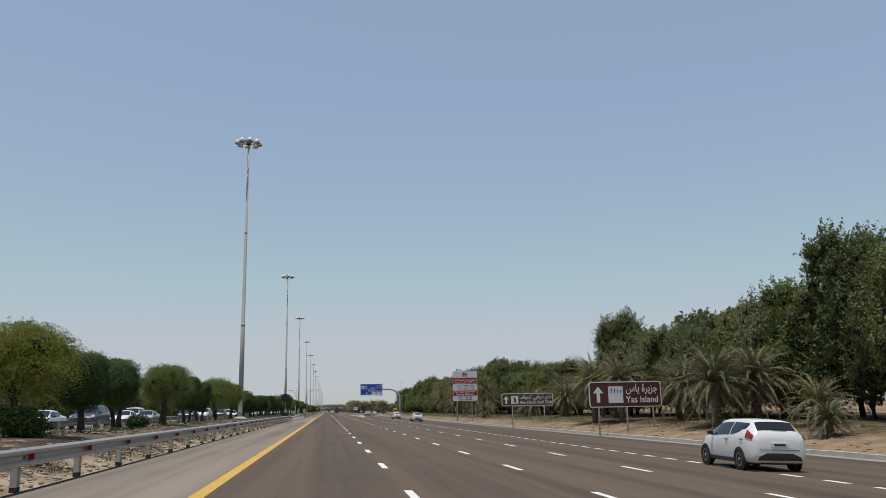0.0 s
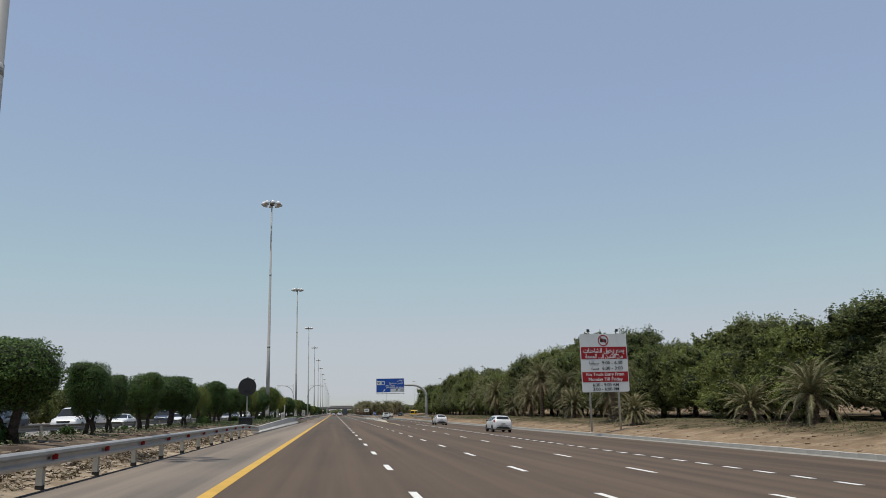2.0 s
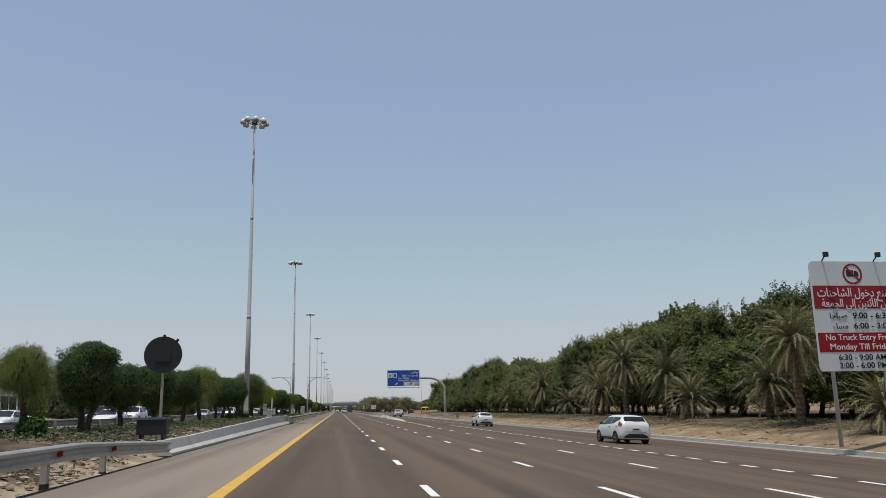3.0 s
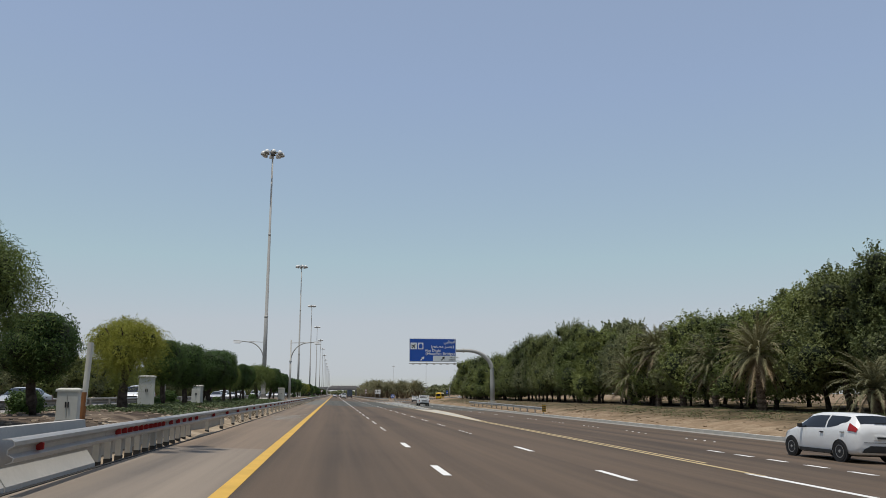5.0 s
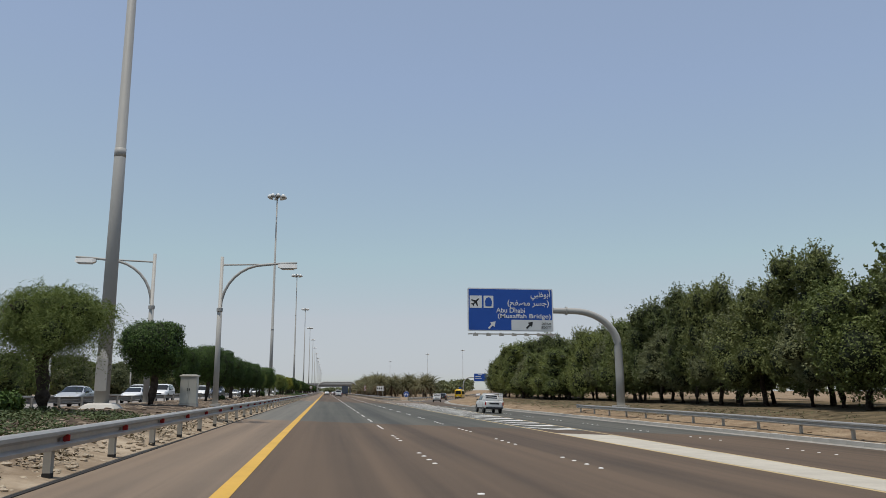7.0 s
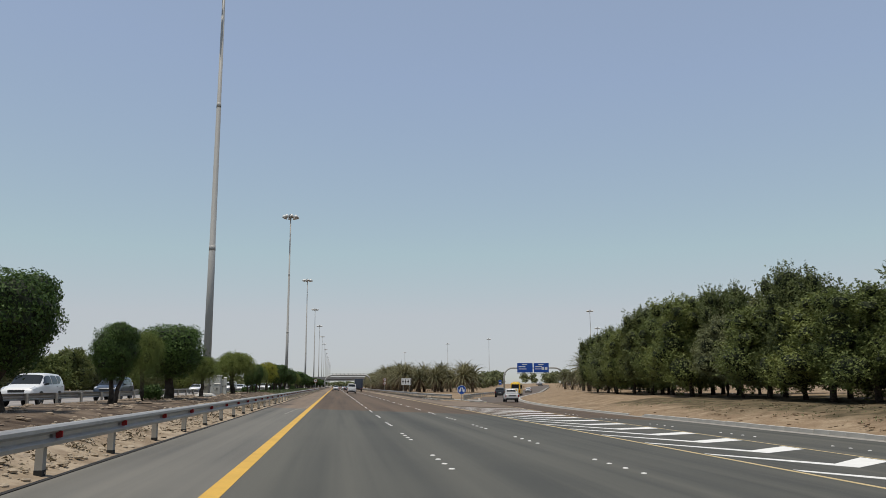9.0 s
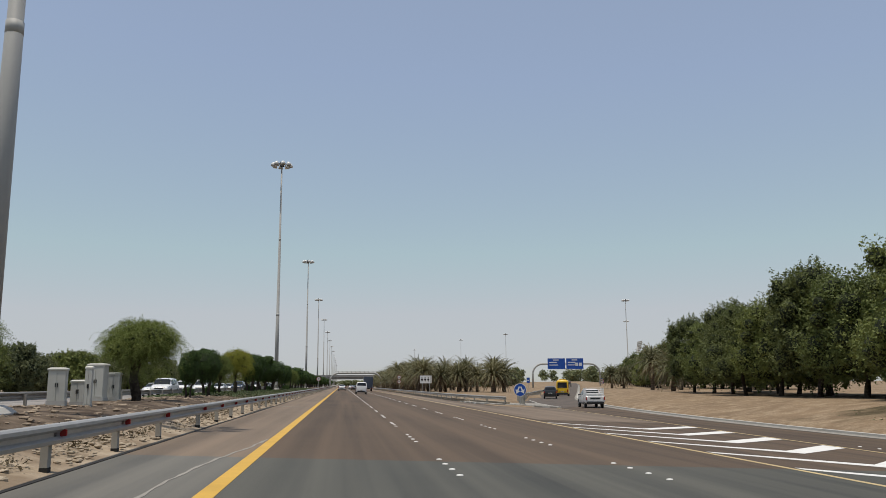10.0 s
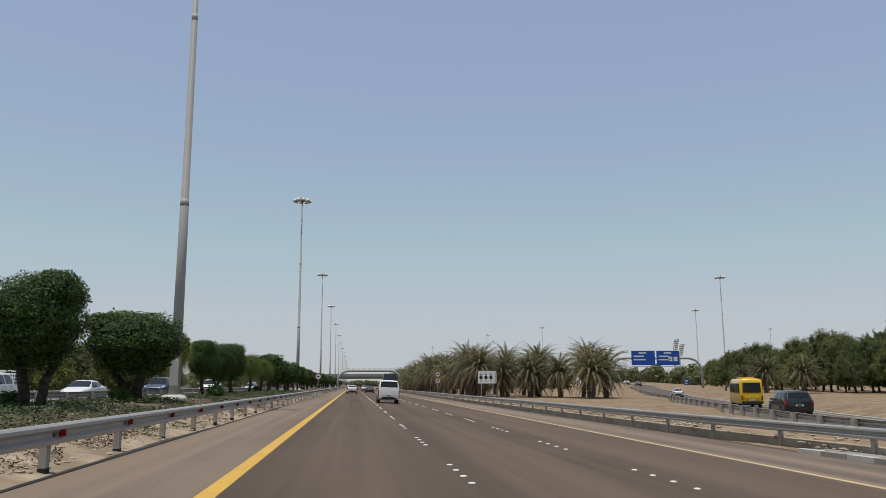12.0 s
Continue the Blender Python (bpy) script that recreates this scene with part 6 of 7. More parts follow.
def wheel(parent, x, y, r, w, side):
    wh = part("wheel", Build().tube([(x + side * (w / 2 - 0.02), y, r), (x - side * w / 2, y, r)], r * 0.62, 18), M_TRIM, parent)
    t = Build()
    rows = []
    n = 20
    for k in range(n + 1):
        a = 2 * math.pi * k / n
        rows.append([(x + side * dx, y + rr * math.cos(a), r + rr * math.sin(a)) for dx, rr in ((-w / 2, r * 0.6), (-w / 2, r * 0.93), (-w * 0.3, r), (w * 0.3, r), (w / 2, r * 0.93), (w / 2, r * 0.64))])
    part("tyre", t.strip(rows), M_TYRE, wh)
    b = Build().tube([(x + side * (w / 2 - 0.03), y, r), (x + side * (w / 2 + 0.005), y, r)], [r * 0.16, r * 0.14], 10)
    for k in range(6):
        a = 2 * math.pi * k / 6
        d = Vector((0, math.cos(a), math.sin(a)))
        e = Vector((0, -math.sin(a), math.cos(a)))
        c = Vector((x + side * (w / 2 - 0.015), y, r))
        b.add([tuple(c + d * r * 0.1 + e * 0.035), tuple(c + d * r * 0.1 - e * 0.035), tuple(c + d * r * 0.64 - e * 0.03), tuple(c + d * r * 0.64 + e * 0.03)], [(0, 1, 2, 3)])
    rows = []
    for k in range(n + 1):
        a = 2 * math.pi * k / n
        rows.append([(x + side * (w / 2 - 0.005), y + rr * math.cos(a), r + rr * math.sin(a)) for rr in (r * 0.56, r * 0.66)])
    part("rim", b.strip(rows), M_RIM, wh)
    arch = Build()
    rows = []
    for k in range(15):
        a = math.pi * k / 14
        rows.append([(x + side * (w / 2 + d), y + rr * math.cos(a), r + rr * math.sin(a)) for d, rr in ((-0.1, r * 1.1), (-0.004, r * 1.1), (-0.002, r * 1.15), (-0.02, r * 1.17))])
    part("wheel_arch", arch.strip(rows), M_TRIM, parent)
    well = Build().tube([(x + side * (w / 2 - 0.06), y, r), (x + side * (w / 2 - 0.012), y, r)], r * 1.12, 20)
    part("wheel_well", well, M_TRIM, parent)


def hull_ring(st):
    y, ws, wb, wr, zs, zb, zc, zr = st
    wm = max(ws, wb) + 0.012
    half = [(0.0, zs), (ws * 0.82, zs), (ws * 0.97, zs + 0.05), (ws, zs + 0.16), (wm, zs + (zb - zs) * 0.62), (wb + 0.01, zb - 0.06), (wb, zb),
            (wb * 0.6 + wr * 0.4 + 0.012, zb + (zc - zb) * 0.5), (wr, zc), (wr * 0.93, zc + (zr - zc) * 0.55), (wr * 0.7, zr - (zr - zc) * 0.14), (wr * 0.35, zr - 0.004), (0.0, zr)]
    return [(p, y, q) for p, q in half] + [(-p, y, q) for p, q in reversed(half[1:-1])]


def lerp_station(st, y):
    for p, q in zip(st, st[1:]):
        if p[0] <= y <= q[0]:
            u = (y - p[0]) / (q[0] - p[0])
            return tuple(m + (n - m) * u for m, n in zip(p, q))
    return st[0] if y < st[0][0] else st[-1]


def pane(st, y0, y1, idx, lift=0.007, n=4, shrink=0.0, lift_rear=0.0):
    """A pane over the hull between two places along it; idx: the run of ring points that it covers."""
    rows = []
    for k in range(n + 1):
        ring = hull_ring(lerp_station(st, y0 + (y1 - y0) * k / n))
        rows.append([Vector(ring[i]) for i in idx])
    if shrink:
        for k, r in enumerate(rows):
            c, d = r[0].copy(), r[-1].copy()
            low = shrink + lift_rear * (1 - k / n) ** 1.6
            r[0], r[-1] = c.lerp(d, low), d.lerp(c, shrink)
            for i in range(1, len(r) - 1):
                if (r[i].z - r[0].z) < 0.02:
                    r[i] = r[0].lerp(r[-1], 0.5)
    out = []
    for k, r in enumerate(rows):
        o = []
        for i, p in enumerate(r):
            t1 = rows[min(k + 1, n)][i] - rows[max(k - 1, 0)][i]
            t2 = r[min(i + 1, len(r) - 1)] - r[max(i - 1, 0)]
            nn = t2.cross(t1)
            nn = nn.normalized() if nn.length > 1e-9 else Vector((0, 0, 1))
            if nn.dot(p - Vector((0, p.y, 0.7))) < 0:
                nn = -nn
            o.append(tuple(p + nn * lift))
        out.append(o)
    return Build().strip(out)


LEFT_GLASS, RIGHT_GLASS = (18, 17, 16), (6, 7, 8)
TOP_GLASS = (8, 9, 10, 11, 12, 13, 14, 15, 16)


def vehicle(name, label, col, st, screen, back, sides, wheels, wr=0.31, tail=(0.95, 0.2), plate_z=0.62, group="traffic", cat="car", skirt=True, rear_kick=True):
    """st: stations of the hull from tail to nose; screen, back: where windscreen and rear window run along it; sides: the side panes."""
    c = thing(name, label, cat, group)
    rings = [hull_ring(q) for q in st]
    part("body", Build().strip(rings, True), col, c, "", True)
    part("windscreen", pane(st, screen[0], screen[1], TOP_GLASS, 0.007, 5), M_GLASS, c, "", True)
    part("rear_window", pane(st, back[0], back[1], TOP_GLASS[1:-1], 0.007, 5), M_GLASS, c, "", True)
    for i, (p, q) in enumerate(sides):
        for run in (LEFT_GLASS, RIGHT_GLASS):
            part("side_window", pane(st, p, q, run, 0.016, 8, 0.08, 0.42 if i == 0 and rear_kick else 0.0), M_GLASS, c, "", True)
    y0, y1 = st[0][0], st[-1][0]
    w = max(q[1] for q in st)
    zs = min(q[4] for q in st)
    if skirt:
        q = lerp_station(st, y0 + 0.05)[1]
        z = st[0][4]
        part("rear_bumper", Build().strip([[(-q * 0.86, y0 + 0.1, z - 0.12), (-q * 0.84, y0 - 0.005, z - 0.1), (-q * 0.78, y0 - 0.014, z), (-q * 0.5, y0 - 0.016, z + 0.1), (-q * 0.5, y0 + 0.06, z + 0.12)],
                                           [(q * 0.86, y0 + 0.1, z - 0.12), (q * 0.84, y0 - 0.005, z - 0.1), (q * 0.78, y0 - 0.014, z), (q * 0.5, y0 - 0.016, z + 0.1), (q * 0.5, y0 + 0.06, z + 0.12)]], True), M_TRIM, c, "black lower bumper")
        part("tailgate_seam", Build().box((0, y0 - 0.004, z + 0.2), (q * 1.5, 0.014, 0.012)), M_TRIM, c)
        part("rear_wiper", Build().box((0.08, back[0] - 0.02, lerp_station(st, back[0])[7] + 0.03), (0.42, 0.025, 0.02)), M_TRIM, c)
    part("front_bumper", Build().box((0, y1 - 0.06, zs + 0.2), (w * 1.1, 0.14, 0.18), None, 0.05), M_TRIM, c)
    lamp = tail
    qh = lerp_station(st, y1 - 0.22)
    for side in (-1, 1):
        run = tuple(i if side > 0 else 24 - i for i in lamp[2])
        part("tail_light", pane(st, lamp[0], lamp[1], run, 0.022, 8), M_TAIL, c, "", True)
        run = tuple(i if side > 0 else 24 - i for i in (5, 6, 7, 8))
        part("headlight", pane(st, y1 - 0.52, y1 - 0.13, run, 0.012, 5), M_HEAD, c, "", True)
        ym = max(screen) - 0.45
        qm = lerp_station(st, ym)
        part("mirror", Build().box((side * (qm[2] + 0.09), ym, qm[5] + 0.09), (0.18, 0.1, 0.12), None, 0.04), M_TRIM, c)
        for p, q in sides[:2]:
            qd = lerp_station(st, p + 0.12)
            part("door_handle", Build().box((side * (max(qd[1], qd[2]) + 0.016), p + 0.14, qd[5] - 0.1), (0.03, 0.16, 0.03)), M_TRIM, c)
        part("sill_trim", Build().box((side * (w - 0.01), (wheels[0] + wheels[1]) / 2, zs + 0.07), (0.05, (wheels[1] - wheels[0]) * 0.66, 0.1), None, 0.01), M_TRIM, c)
    part("grille", Build().box((0, y1 - 0.03, qh[5] - 0.12), (w * 0.9, 0.08, 0.14), None, 0.02), M_TRIM, c)
    pl = part("number_plate", Build().box((0, y0 - 0.015, plate_z), (0.52, 0.03, 0.12)), M_PLATE, c)
    part("bar", Build().box((0, y0 - 0.034, plate_z), (0.34, 0.008, 0.06)), M_TRIM, pl)
    for wy in wheels:
        qw = lerp_station(st, wy)
        for side in (-1, 1):
            wheel(c, side * (max(qw[1], qw[2]) - 0.075), wy, wr, 0.21, side)
    part("underbody", Build().box((0, 0, zs + 0.1), (w * 1.5, (y1 - y0) * 0.84, 0.24)), M_TRIM, c)
    return c


def hatchback(label, col):
    st = [(-1.97, 0.62, 0.58, 0.5, 0.42, 0.8, 0.86, 0.9), (-1.94, 0.78, 0.74, 0.6, 0.3, 0.92, 0.98, 1.03), (-1.86, 0.83, 0.8, 0.63, 0.25, 0.98, 1.1, 1.15), (-1.58, 0.86, 0.83, 0.585, 0.22, 1.0, 1.36, 1.43),
          (-1.35, 0.86, 0.835, 0.58, 0.21, 0.99, 1.39, 1.475), (-0.6, 0.86, 0.84, 0.58, 0.21, 0.97, 1.41, 1.5), (0.1, 0.86, 0.84, 0.58, 0.21, 0.95, 1.4, 1.49), (0.45, 0.86, 0.84, 0.59, 0.21, 0.94, 1.35, 1.44),
          (1.15, 0.855, 0.82, 0.68, 0.21, 0.92, 0.97, 1.01), (1.55, 0.83, 0.78, 0.62, 0.23, 0.82, 0.86, 0.9), (1.82, 0.75, 0.7, 0.52, 0.27, 0.7, 0.73, 0.76), (1.96, 0.58, 0.54, 0.4, 0.36, 0.58, 0.6, 0.62)]
    return vehicle("hatchback", label, col, st, (0.48, 1.13), (-1.84, -1.6), ((-1.5, -0.58), (-0.5, 0.9)), (-1.22, 1.27), 0.31, (-1.9, -1.6, (5, 6, 7)), 0.76)


def sedan(label, col):
    st = [(-2.36, 0.64, 0.6, 0.5, 0.44, 0.84, 0.9, 0.93), (-2.32, 0.82, 0.78, 0.6, 0.3, 0.94, 0.99, 1.03), (-2.15, 0.88, 0.84, 0.66, 0.24, 0.98, 1.03, 1.07), (-1.7, 0.9, 0.86, 0.7, 0.22, 0.98, 1.05, 1.09), (-1.05, 0.9, 0.87, 0.6, 0.21, 0.97, 1.32, 1.39),
          (-0.6, 0.9, 0.87, 0.59, 0.21, 0.96, 1.36, 1.44), (0.0, 0.9, 0.87, 0.59, 0.21, 0.95, 1.37, 1.46), (0.4, 0.9, 0.87, 0.6, 0.21, 0.94, 1.33, 1.41), (1.2, 0.895, 0.85, 0.7, 0.21, 0.92, 0.96, 1.0),
          (1.85, 0.86, 0.81, 0.64, 0.23, 0.82, 0.86, 0.9), (2.2, 0.77, 0.72, 0.54, 0.27, 0.7, 0.73, 0.76), (2.36, 0.6, 0.56, 0.42, 0.36, 0.58, 0.6, 0.62)]
    return vehicle("sedan", label, col, st, (0.43, 1.17), (-1.68, -1.08), ((-1.2, -0.42), (-0.32, 0.92)), (-1.4, 1.45), 0.32, (-2.345, -2.1, (4, 5, 6, 7)), 0.7)


def suv(label, col):
    st = [(-2.46, 0.8, 0.76, 0.68, 0.52, 1.0, 1.06, 1.1), (-2.43, 0.9, 0.88, 0.74, 0.42, 1.12, 1.2, 1.24), (-2.38, 0.95, 0.93, 0.76, 0.38, 1.16, 1.28, 1.32), (-2.2, 0.98, 0.95, 0.73, 0.35, 1.18, 1.68, 1.77), (-1.9, 0.98, 0.955, 0.72, 0.34, 1.18, 1.74, 1.84),
          (-0.6, 0.98, 0.96, 0.72, 0.34, 1.17, 1.77, 1.88), (0.2, 0.98, 0.96, 0.72, 0.34, 1.16, 1.75, 1.86), (0.6, 0.98, 0.96, 0.73, 0.34, 1.15, 1.68, 1.79), (1.25, 0.975, 0.94, 0.8, 0.34, 1.13, 1.18, 1.22),
          (1.95, 0.95, 0.91, 0.76, 0.37, 1.04, 1.09, 1.13), (2.32, 0.88, 0.84, 0.68, 0.42, 0.94, 0.98, 1.01), (2.46, 0.74, 0.7, 0.56, 0.5, 0.8, 0.83, 0.85)]
    return vehicle("suv", label, col, st, (0.63, 1.23), (-2.37, -2.22), ((-2.0, -1.3), (-1.18, -0.3), (-0.2, 1.0)), (-1.45, 1.45), 0.39, (-2.45, -2.3, (4, 5, 6)), 0.84)


def van(label, col):
    st = [(-2.46, 0.84, 0.83, 0.79, 0.44, 1.0, 1.06, 1.1), (-2.44, 0.89, 0.88, 0.82, 0.34, 1.14, 1.22, 1.26), (-2.42, 0.9, 0.89, 0.81, 0.32, 1.18, 1.34, 1.38), (-2.33, 0.91, 0.9, 0.77, 0.3, 1.18, 1.86, 1.95), (-2.0, 0.9, 0.89, 0.73, 0.29, 1.18, 1.89, 1.99),
          (0.0, 0.9, 0.89, 0.73, 0.29, 1.16, 1.91, 2.02), (0.9, 0.9, 0.89, 0.73, 0.29, 1.15, 1.88, 1.98), (1.25, 0.9, 0.885, 0.74, 0.29, 1.14, 1.8, 1.89), (2.05, 0.89, 0.86, 0.76, 0.3, 1.08, 1.13, 1.18),
          (2.28, 0.86, 0.82, 0.7, 0.32, 0.94, 0.99, 1.03), (2.42, 0.8, 0.76, 0.62, 0.36, 0.8, 0.84, 0.87), (2.47, 0.68, 0.64, 0.52, 0.42, 0.68, 0.7, 0.72)]
    return vehicle("van", label, col, st, (1.28, 2.03), (-2.418, -2.34), ((-2.1, -1.15), (-1.05, 0.0), (0.1, 0.75), (0.85, 1.55)), (-1.3, 1.4), 0.33, (-2.455, -2.36, (3, 4, 5, 6)), 0.7, "traffic", "van", True, False)


def pickup(label, col):
    st = [(-1.0, 0.86, 0.84, 0.66, 0.4, 1.12, 1.3, 1.34), (-0.94, 0.89, 0.87, 0.66, 0.38, 1.13, 1.62, 1.7), (-0.5, 0.9, 0.88, 0.65, 0.37, 1.13, 1.67, 1.77), (0.5, 0.9, 0.88, 0.65, 0.37, 1.12, 1.66, 1.76), (0.75, 0.9, 0.88, 0.66, 0.37, 1.12, 1.6, 1.7),
          (1.35, 0.9, 0.865, 0.73, 0.37, 1.1, 1.14, 1.18), (2.1, 0.87, 0.83, 0.68, 0.4, 1.0, 1.05, 1.09), (2.48, 0.8, 0.76, 0.6, 0.44, 0.9, 0.94, 0.97), (2.6, 0.66, 0.62, 0.5, 0.52, 0.76, 0.79, 0.81)]
    p = vehicle("pickup_truck", label, col, st, (0.78, 1.33), (-0.995, -0.945), ((-0.84, -0.06), (0.04, 1.05)), (-1.62, 1.62), 0.37, (-1.0, -0.99, (5, 6)), 0.6, "traffic", "pick-up", False, False)
    part("bed", Build().strip([body_ring(-2.58, 0.87, 0.52, 1.1, 1.08), body_ring(-2.5, 0.9, 0.44, 1.12, 1.09), body_ring(-1.6, 0.905, 0.44, 1.13, 1.1), body_ring(-1.02, 0.9, 0.42, 1.13, 1.1)], True), col, p, "", True)
    for side in (-1, 1):
        part("bed_wall", Build().box((side * 0.85, -1.79, 1.13), (0.08, 1.52, 0.12), None, 0.02), col, p)
        part("bed_light", Build().box((side * 0.84, -2.575, 0.9), (0.12, 0.06, 0.3), None, 0.02), M_TAIL, p, "tall red tail light")
        for z in (1.32, 1.5, 1.68, 1.84):
            part("rack_bar", Build().tube([(side * 0.82, -2.45, z), (side * 0.82, -1.08, z)], 0.025, 6), P_WHITE, p)
        for y in (-2.45, -2.0, -1.55, -1.08):
            part("rack_post", Build().tube([(side * 0.82, y, 1.1), (side * 0.82, y, 1.86)], 0.027, 6), P_WHITE, p)
    for z in (1.32, 1.5, 1.68, 1.84):
        for y in (-2.45, -1.08):
            part("rack_bar", Build().tube([(-0.82, y, z), (0.82, y, z)], 0.025, 6), P_WHITE, p)
    part("tailgate", Build().box((0, -2.6, 0.86), (1.4, 0.04, 0.42), None, 0.02), col, p)
    part("maker_band", Build().box((0, -2.626, 0.9), (0.95, 0.012, 0.14)), M_TRIM, p, "dark lettering band on the tailgate")
    part("step_bumper", Build().box((0, -2.62, 0.5), (1.6, 0.16, 0.16), None, 0.03), M_TRIM, p)
    return p


def coach(name, label, col, L=7.2, W=2.2, H=2.85, trim=None):
    c = thing(name, label, "bus", "traffic")
    w = W / 2

    def sec(y, k, z0, z1, r):
        half = [(0.0, z0), (w * k * 0.94, z0), (w * k, z0 + 0.12), (w * k * 0.995, 1.3), (w * k * 0.95, z1 - r), (w * k * 0.88, z1 - r * 0.35), (w * k * 0.7, z1), (0.0, z1 + 0.03)]
        return [(a, y, b) for a, b in half] + [(-a, y, b) for a, b in reversed(half[1:-1])]

    h = L / 2
    part("body", Build().strip([sec(-h, 0.9, 0.5, H - 0.2, 0.25), sec(-h + 0.12, 0.985, 0.38, H - 0.04, 0.25), sec(-h + 0.6, 1, 0.36, H, 0.25), sec(0, 1, 0.36, H, 0.25), sec(h - 1.0, 1, 0.36, H - 0.02, 0.25), sec(h - 0.25, 0.97, 0.38, H - 0.22, 0.3), sec(h, 0.86, 0.46, H - 0.75, 0.3)], True), col, c, "", True)
    part("rear_window", inset(((-w * 0.86, -h - 0.0, 1.45), (w * 0.86, -h - 0.0, 1.45), (w * 0.8, -h + 0.0, H - 0.34), (-w * 0.8, -h + 0.0, H - 0.34)), 0.04, 0.96, 0.02, 0.95, 0.03), M_GLASS, c)
    part("windscreen", inset(((w * 0.84, h - 0.02, 1.2), (-w * 0.84, h - 0.02, 1.2), (-w * 0.8, h - 0.22, H - 0.5), (w * 0.8, h - 0.22, H - 0.5)), 0.03, 0.97, 0.0, 0.98, 0.06), M_GLASS, c)
    for side in (-1, 1):
        f = ((w, -h + 0.4, 1.4), (w, h - 0.9, 1.4), (w * 0.965, h - 0.9, H - 0.42), (w * 0.965, -h + 0.4, H - 0.42))
        if side < 0:
            f = tuple((-p[0], p[1], p[2]) for p in (f[1], f[0], f[3], f[2]))
        for k in range(5):
            part("side_window", inset(f, 0.2 * k + 0.012, 0.2 * k + 0.188, 0.04, 0.96, 0.012), M_GLASS, c)
        part("tail_light", Build().box((side * w * 0.84, -h - 0.01, 0.95), (0.16, 0.06, 0.45), None, 0.02), M_TAIL, c)
        part("headlight", Build().box((side * w * 0.62, h, 0.72), (0.42, 0.1, 0.24), None, 0.04), M_HEAD, c)
        part("mirror", Build().tube([(side * w * 0.9, h - 0.3, 2.1), (side * (w + 0.25), h + 0.1, 2.0)], 0.03, 6).box((side * (w + 0.25), h + 0.1, 1.8), (0.16, 0.1, 0.4), None, 0.03), M_TRIM, c)
        for y in (-h + 1.6, h - 1.5):
            wheel(c, side * (w - 0.13), y, 0.42, 0.24, side)
    part("rear_bumper", Build().box((0, -h - 0.03, 0.5), (W * 0.9, 0.14, 0.24), None, 0.04), trim or M_TRIM, c)
    part("front_bumper", Build().box((0, h + 0.0, 0.5), (W * 0.84, 0.2, 0.26), None, 0.05), trim or M_TRIM, c)
    part("grille", Build().box((0, h + 0.0, 0.95), (W * 0.5, 0.08, 0.2), None, 0.02), M_TRIM, c)
    part("roof_unit", Build().box((0, -0.6, H + 0.08), (W * 0.6, L * 0.4, 0.16), None, 0.15), col, c)
    pl = part("number_plate", Build().box((0, -h - 0.1, 0.78), (0.52, 0.02, 0.14)), M_PLATE, c)
    part("bar", Build().box((0, -h - 0.113, 0.78), (0.34, 0.006, 0.06)), M_TRIM, pl)
    part("engine_hatch", Build().box((0, -h - 0.015, 1.12), (W * 0.62, 0.03, 0.36), None, 0.02), col, c)
    part("underbody", Build().box((0, 0, 0.4), (W * 0.8, L * 0.9, 0.3)), M_TRIM, c)
    return c


def box_truck(label):
    c = thing("box_truck", label, "truck", "traffic")
    part("load_box", Build().box((0, -0.9, 2.35), (2.4, 5.4, 2.9), None, 0.06), P_BLUE, c)
    part("cab", Build().strip([body_ring(1.9, 1.12, 0.6, 2.2, 2.6), body_ring(3.3, 1.12, 0.6, 2.0, 2.5), body_ring(3.7, 1.05, 0.6, 1.4, 1.5)], True), P_WHITE, c)
    part("windscreen", inset(((1.0, 3.62, 1.5), (-1.0, 3.62, 1.5), (-0.92, 3.34, 2.42), (0.92, 3.34, 2.42)), 0.03, 0.97, 0, 1, 0.05), M_GLASS, c)
    part("chassis", Build().box((0, 0, 0.7), (1.0, 7.0, 0.3)), M_TRIM, c)
    part("rear_bumper", Build().box((0, -3.62, 0.6), (2.2, 0.12, 0.2), None, 0.03), M_TRIM, c)
    for side in (-1, 1):
        part("tail_light", Build().box((side * 0.95, -3.66, 0.85), (0.3, 0.06, 0.16)), M_TAIL, c)
        for y in (-2.3, 2.7):
            wheel(c, side * 1.0, y, 0.46, 0.28, side)
    return c


def lean(x):
    return math.degrees(math.atan(FALL))


def set_down(c, x, y, rz=0.0, z=None, tilt=True):
    c.matrix_world = pose(x, y, ramp_z(x) + 0.008 if z is None else z, 0, lean(x) if tilt else 0, rz)
    return c


set_down(hatchback("white five-door hatchback in the exit lane", P_WHITE), 13.1, 24.9, -4)
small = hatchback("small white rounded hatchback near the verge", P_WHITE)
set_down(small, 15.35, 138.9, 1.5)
# the same small hatchback added again, further along its drive
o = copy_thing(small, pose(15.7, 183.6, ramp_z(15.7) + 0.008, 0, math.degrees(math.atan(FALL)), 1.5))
tagged(o, "second copy of the small white hatchback, in the exit lane")
set_down(van("white minibus van with dark windows in the second lane", P_WHITE), 2.8, 458)
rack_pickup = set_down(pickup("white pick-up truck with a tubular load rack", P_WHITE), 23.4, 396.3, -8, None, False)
# the rack pick-up once more: an added copy, earlier on its way
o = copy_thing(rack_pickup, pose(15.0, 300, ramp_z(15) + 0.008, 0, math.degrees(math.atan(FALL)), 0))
tagged(o, "second copy of the white rack pick-up, beside the gore")
set_down(suv("black off-road wagon on the slip road", P_BLACK), 31.4, 441, -15, None, False)
set_down(coach("minibus", "yellow minibus on the slip road", P_YELLOW), 40.0, 464, -18, -0.88, False)
white_sedan = set_down(sedan("white saloon on the road ahead", P_WHITE), -0.45, 524)
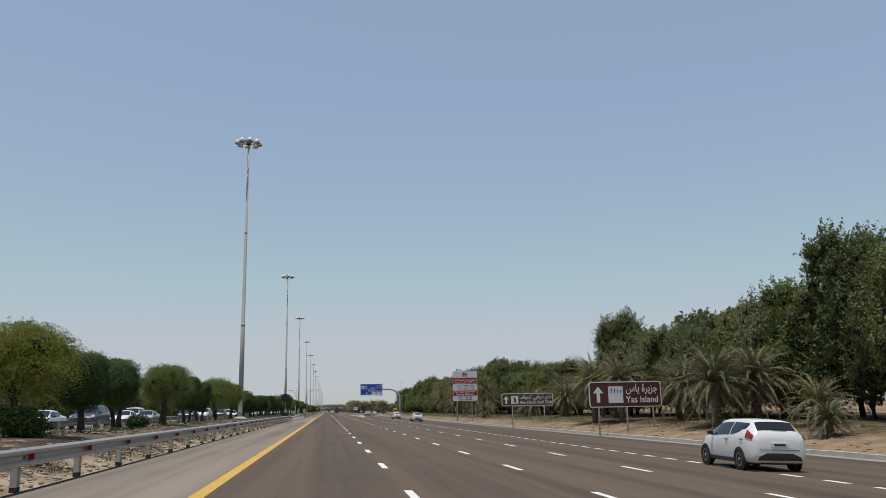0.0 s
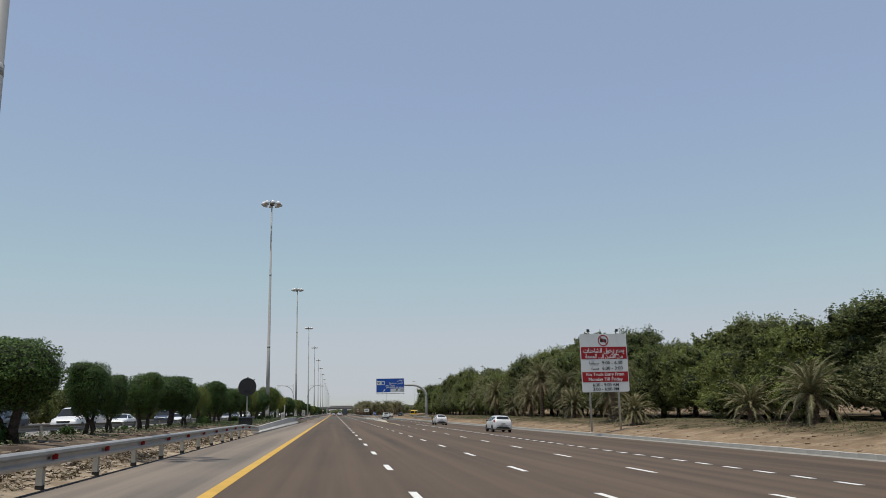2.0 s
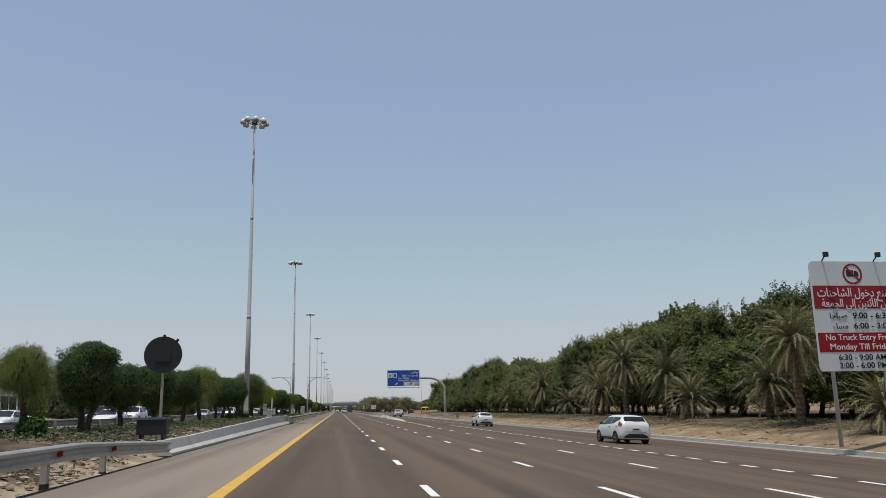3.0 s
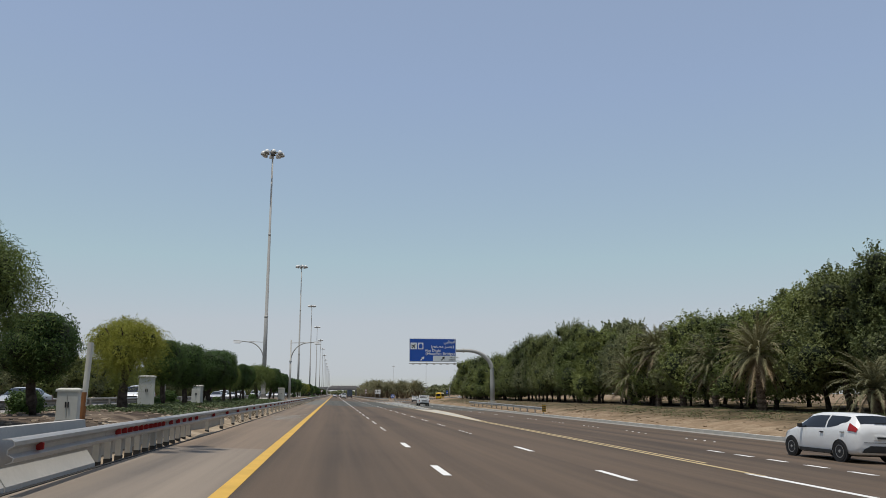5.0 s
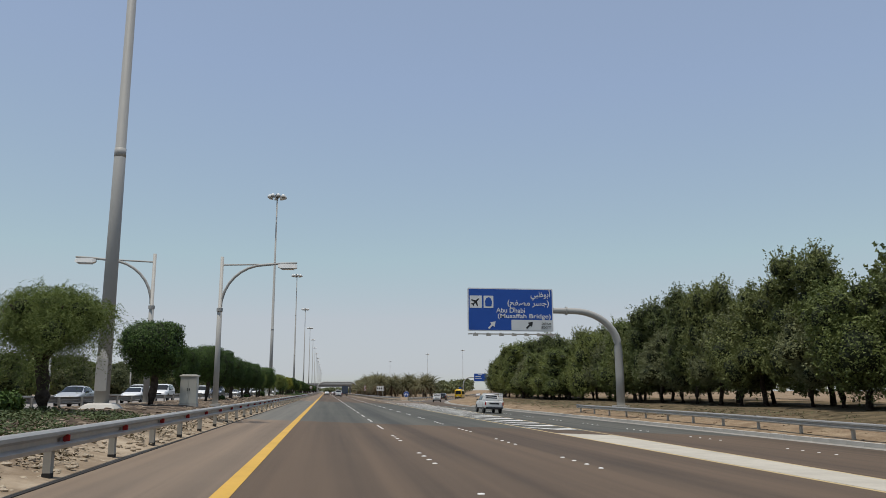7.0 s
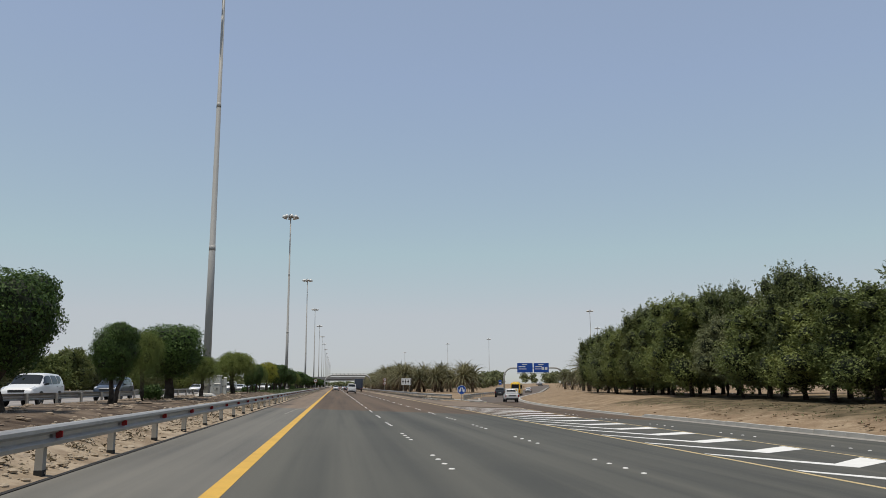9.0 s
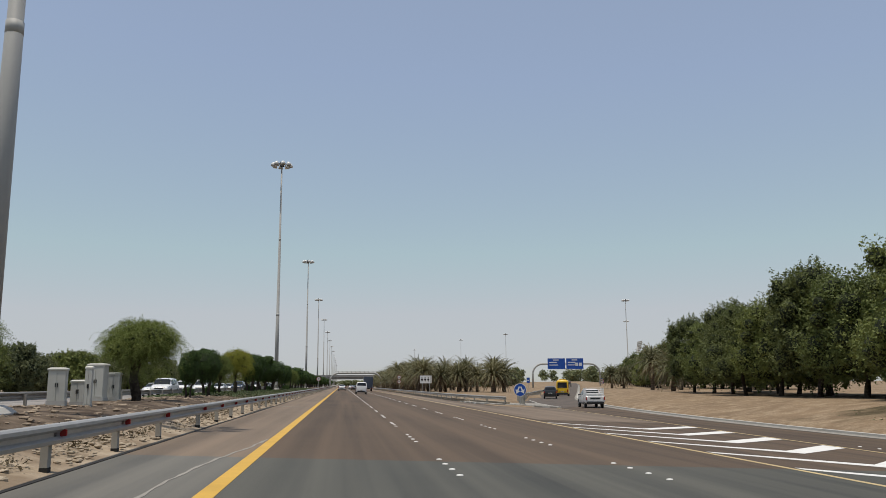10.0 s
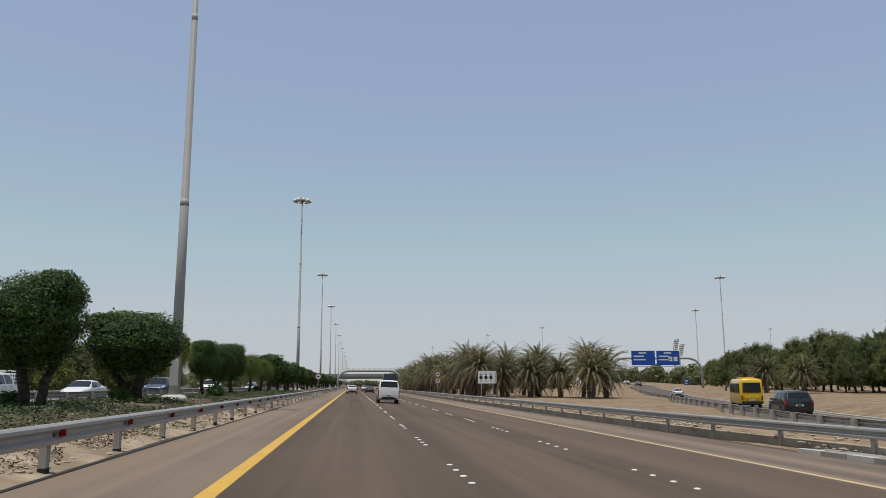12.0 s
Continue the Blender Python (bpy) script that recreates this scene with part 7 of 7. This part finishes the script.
dark_sedan = set_down(sedan("dark grey saloon on the road ahead", P_GREY), 3.2, 556)
set_down(box_truck("blue box truck in the third lane"), 6.4, 536)
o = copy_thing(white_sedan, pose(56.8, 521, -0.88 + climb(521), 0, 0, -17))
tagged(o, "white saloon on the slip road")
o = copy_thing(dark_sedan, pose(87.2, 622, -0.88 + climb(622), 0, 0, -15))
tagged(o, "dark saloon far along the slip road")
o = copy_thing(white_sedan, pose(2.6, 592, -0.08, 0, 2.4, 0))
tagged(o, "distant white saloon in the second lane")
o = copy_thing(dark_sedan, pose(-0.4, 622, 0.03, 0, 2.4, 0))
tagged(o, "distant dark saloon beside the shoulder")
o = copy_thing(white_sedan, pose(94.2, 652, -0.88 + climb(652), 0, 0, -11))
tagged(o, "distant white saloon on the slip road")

ONZ = 0.41
w_suv = set_down(suv("white off-road wagon in oncoming traffic", P_WHITE), -17.9, 338, 180, ONZ, False)
b_suv = set_down(suv("dark blue wagon in oncoming traffic", P_BLUE), -18.6, 68, 180, ONZ, False)
w_pick = set_down(pickup("white pick-up truck in oncoming traffic", P_WHITE), -18.4, 428, 180, ONZ, False)
g_sed = set_down(sedan("silver saloon in oncoming traffic", P_SILVER), -18.2, 283, 180, ONZ, False)
set_down(coach("city_bus", "white bus with a dark windscreen in oncoming traffic", P_WHITE, 8.6, 2.4, 2.95), -25.4, 156.5, 180, ONZ, False)
ONCOMING = ((white_sedan, 56.5, -18.3, "white saloon in oncoming traffic"), (white_sedan, 79, -18.6, "white saloon in oncoming traffic"), (g_sed, 88, -18.5, "silver saloon in oncoming traffic"),
            (w_suv, 98, -22.2, "white wagon in oncoming traffic"), (b_suv, 112, -18.4, "dark wagon in oncoming traffic"), (w_suv, 126, -18.5, "white wagon in oncoming traffic"),
            (white_sedan, 153, -22.0, "white saloon in oncoming traffic"), (white_sedan, 164, -18.4, "white saloon in oncoming traffic"), (b_suv, 176, -22.4, "dark wagon in oncoming traffic"),
            (w_suv, 187, -22.2, "white wagon in oncoming traffic"), (g_sed, 208, -18.3, "silver saloon in oncoming traffic"), (w_suv, 236, -18.5, "white wagon in oncoming traffic"),
            (b_suv, 250, -22.4, "dark wagon in oncoming traffic"), (white_sedan, 301, -18.3, "white saloon in oncoming traffic"), (w_suv, 314, -18.5, "white wagon in oncoming traffic"),
            (w_suv, 320, -22.3, "white wagon in oncoming traffic"), (b_suv, 356, -18.2, "dark wagon in oncoming traffic"), (w_suv, 405, -18.2, "white wagon in oncoming traffic"),
            (white_sedan, 418, -22.2, "white saloon in oncoming traffic"), (w_pick, 436, -22.3, "white pick-up in oncoming traffic"), (white_sedan, 442, -18.3, "white saloon in oncoming traffic"),
            (b_suv, 463, -18.3, "dark wagon in oncoming traffic"), (white_sedan, 478, -22.0, "white saloon in oncoming traffic"), (w_suv, 491, -18.5, "white wagon in oncoming traffic"),
            (white_sedan, 508, -22.0, "white saloon in oncoming traffic"), (g_sed, 530, -18.4, "silver saloon in oncoming traffic"), (w_suv, 560, -22.0, "white wagon in oncoming traffic"))
for src, y, x, label in ONCOMING:
    tagged(copy_thing(src, pose(x, y, ONZ, 0, 0, 180)), label, "", "oncoming traffic")
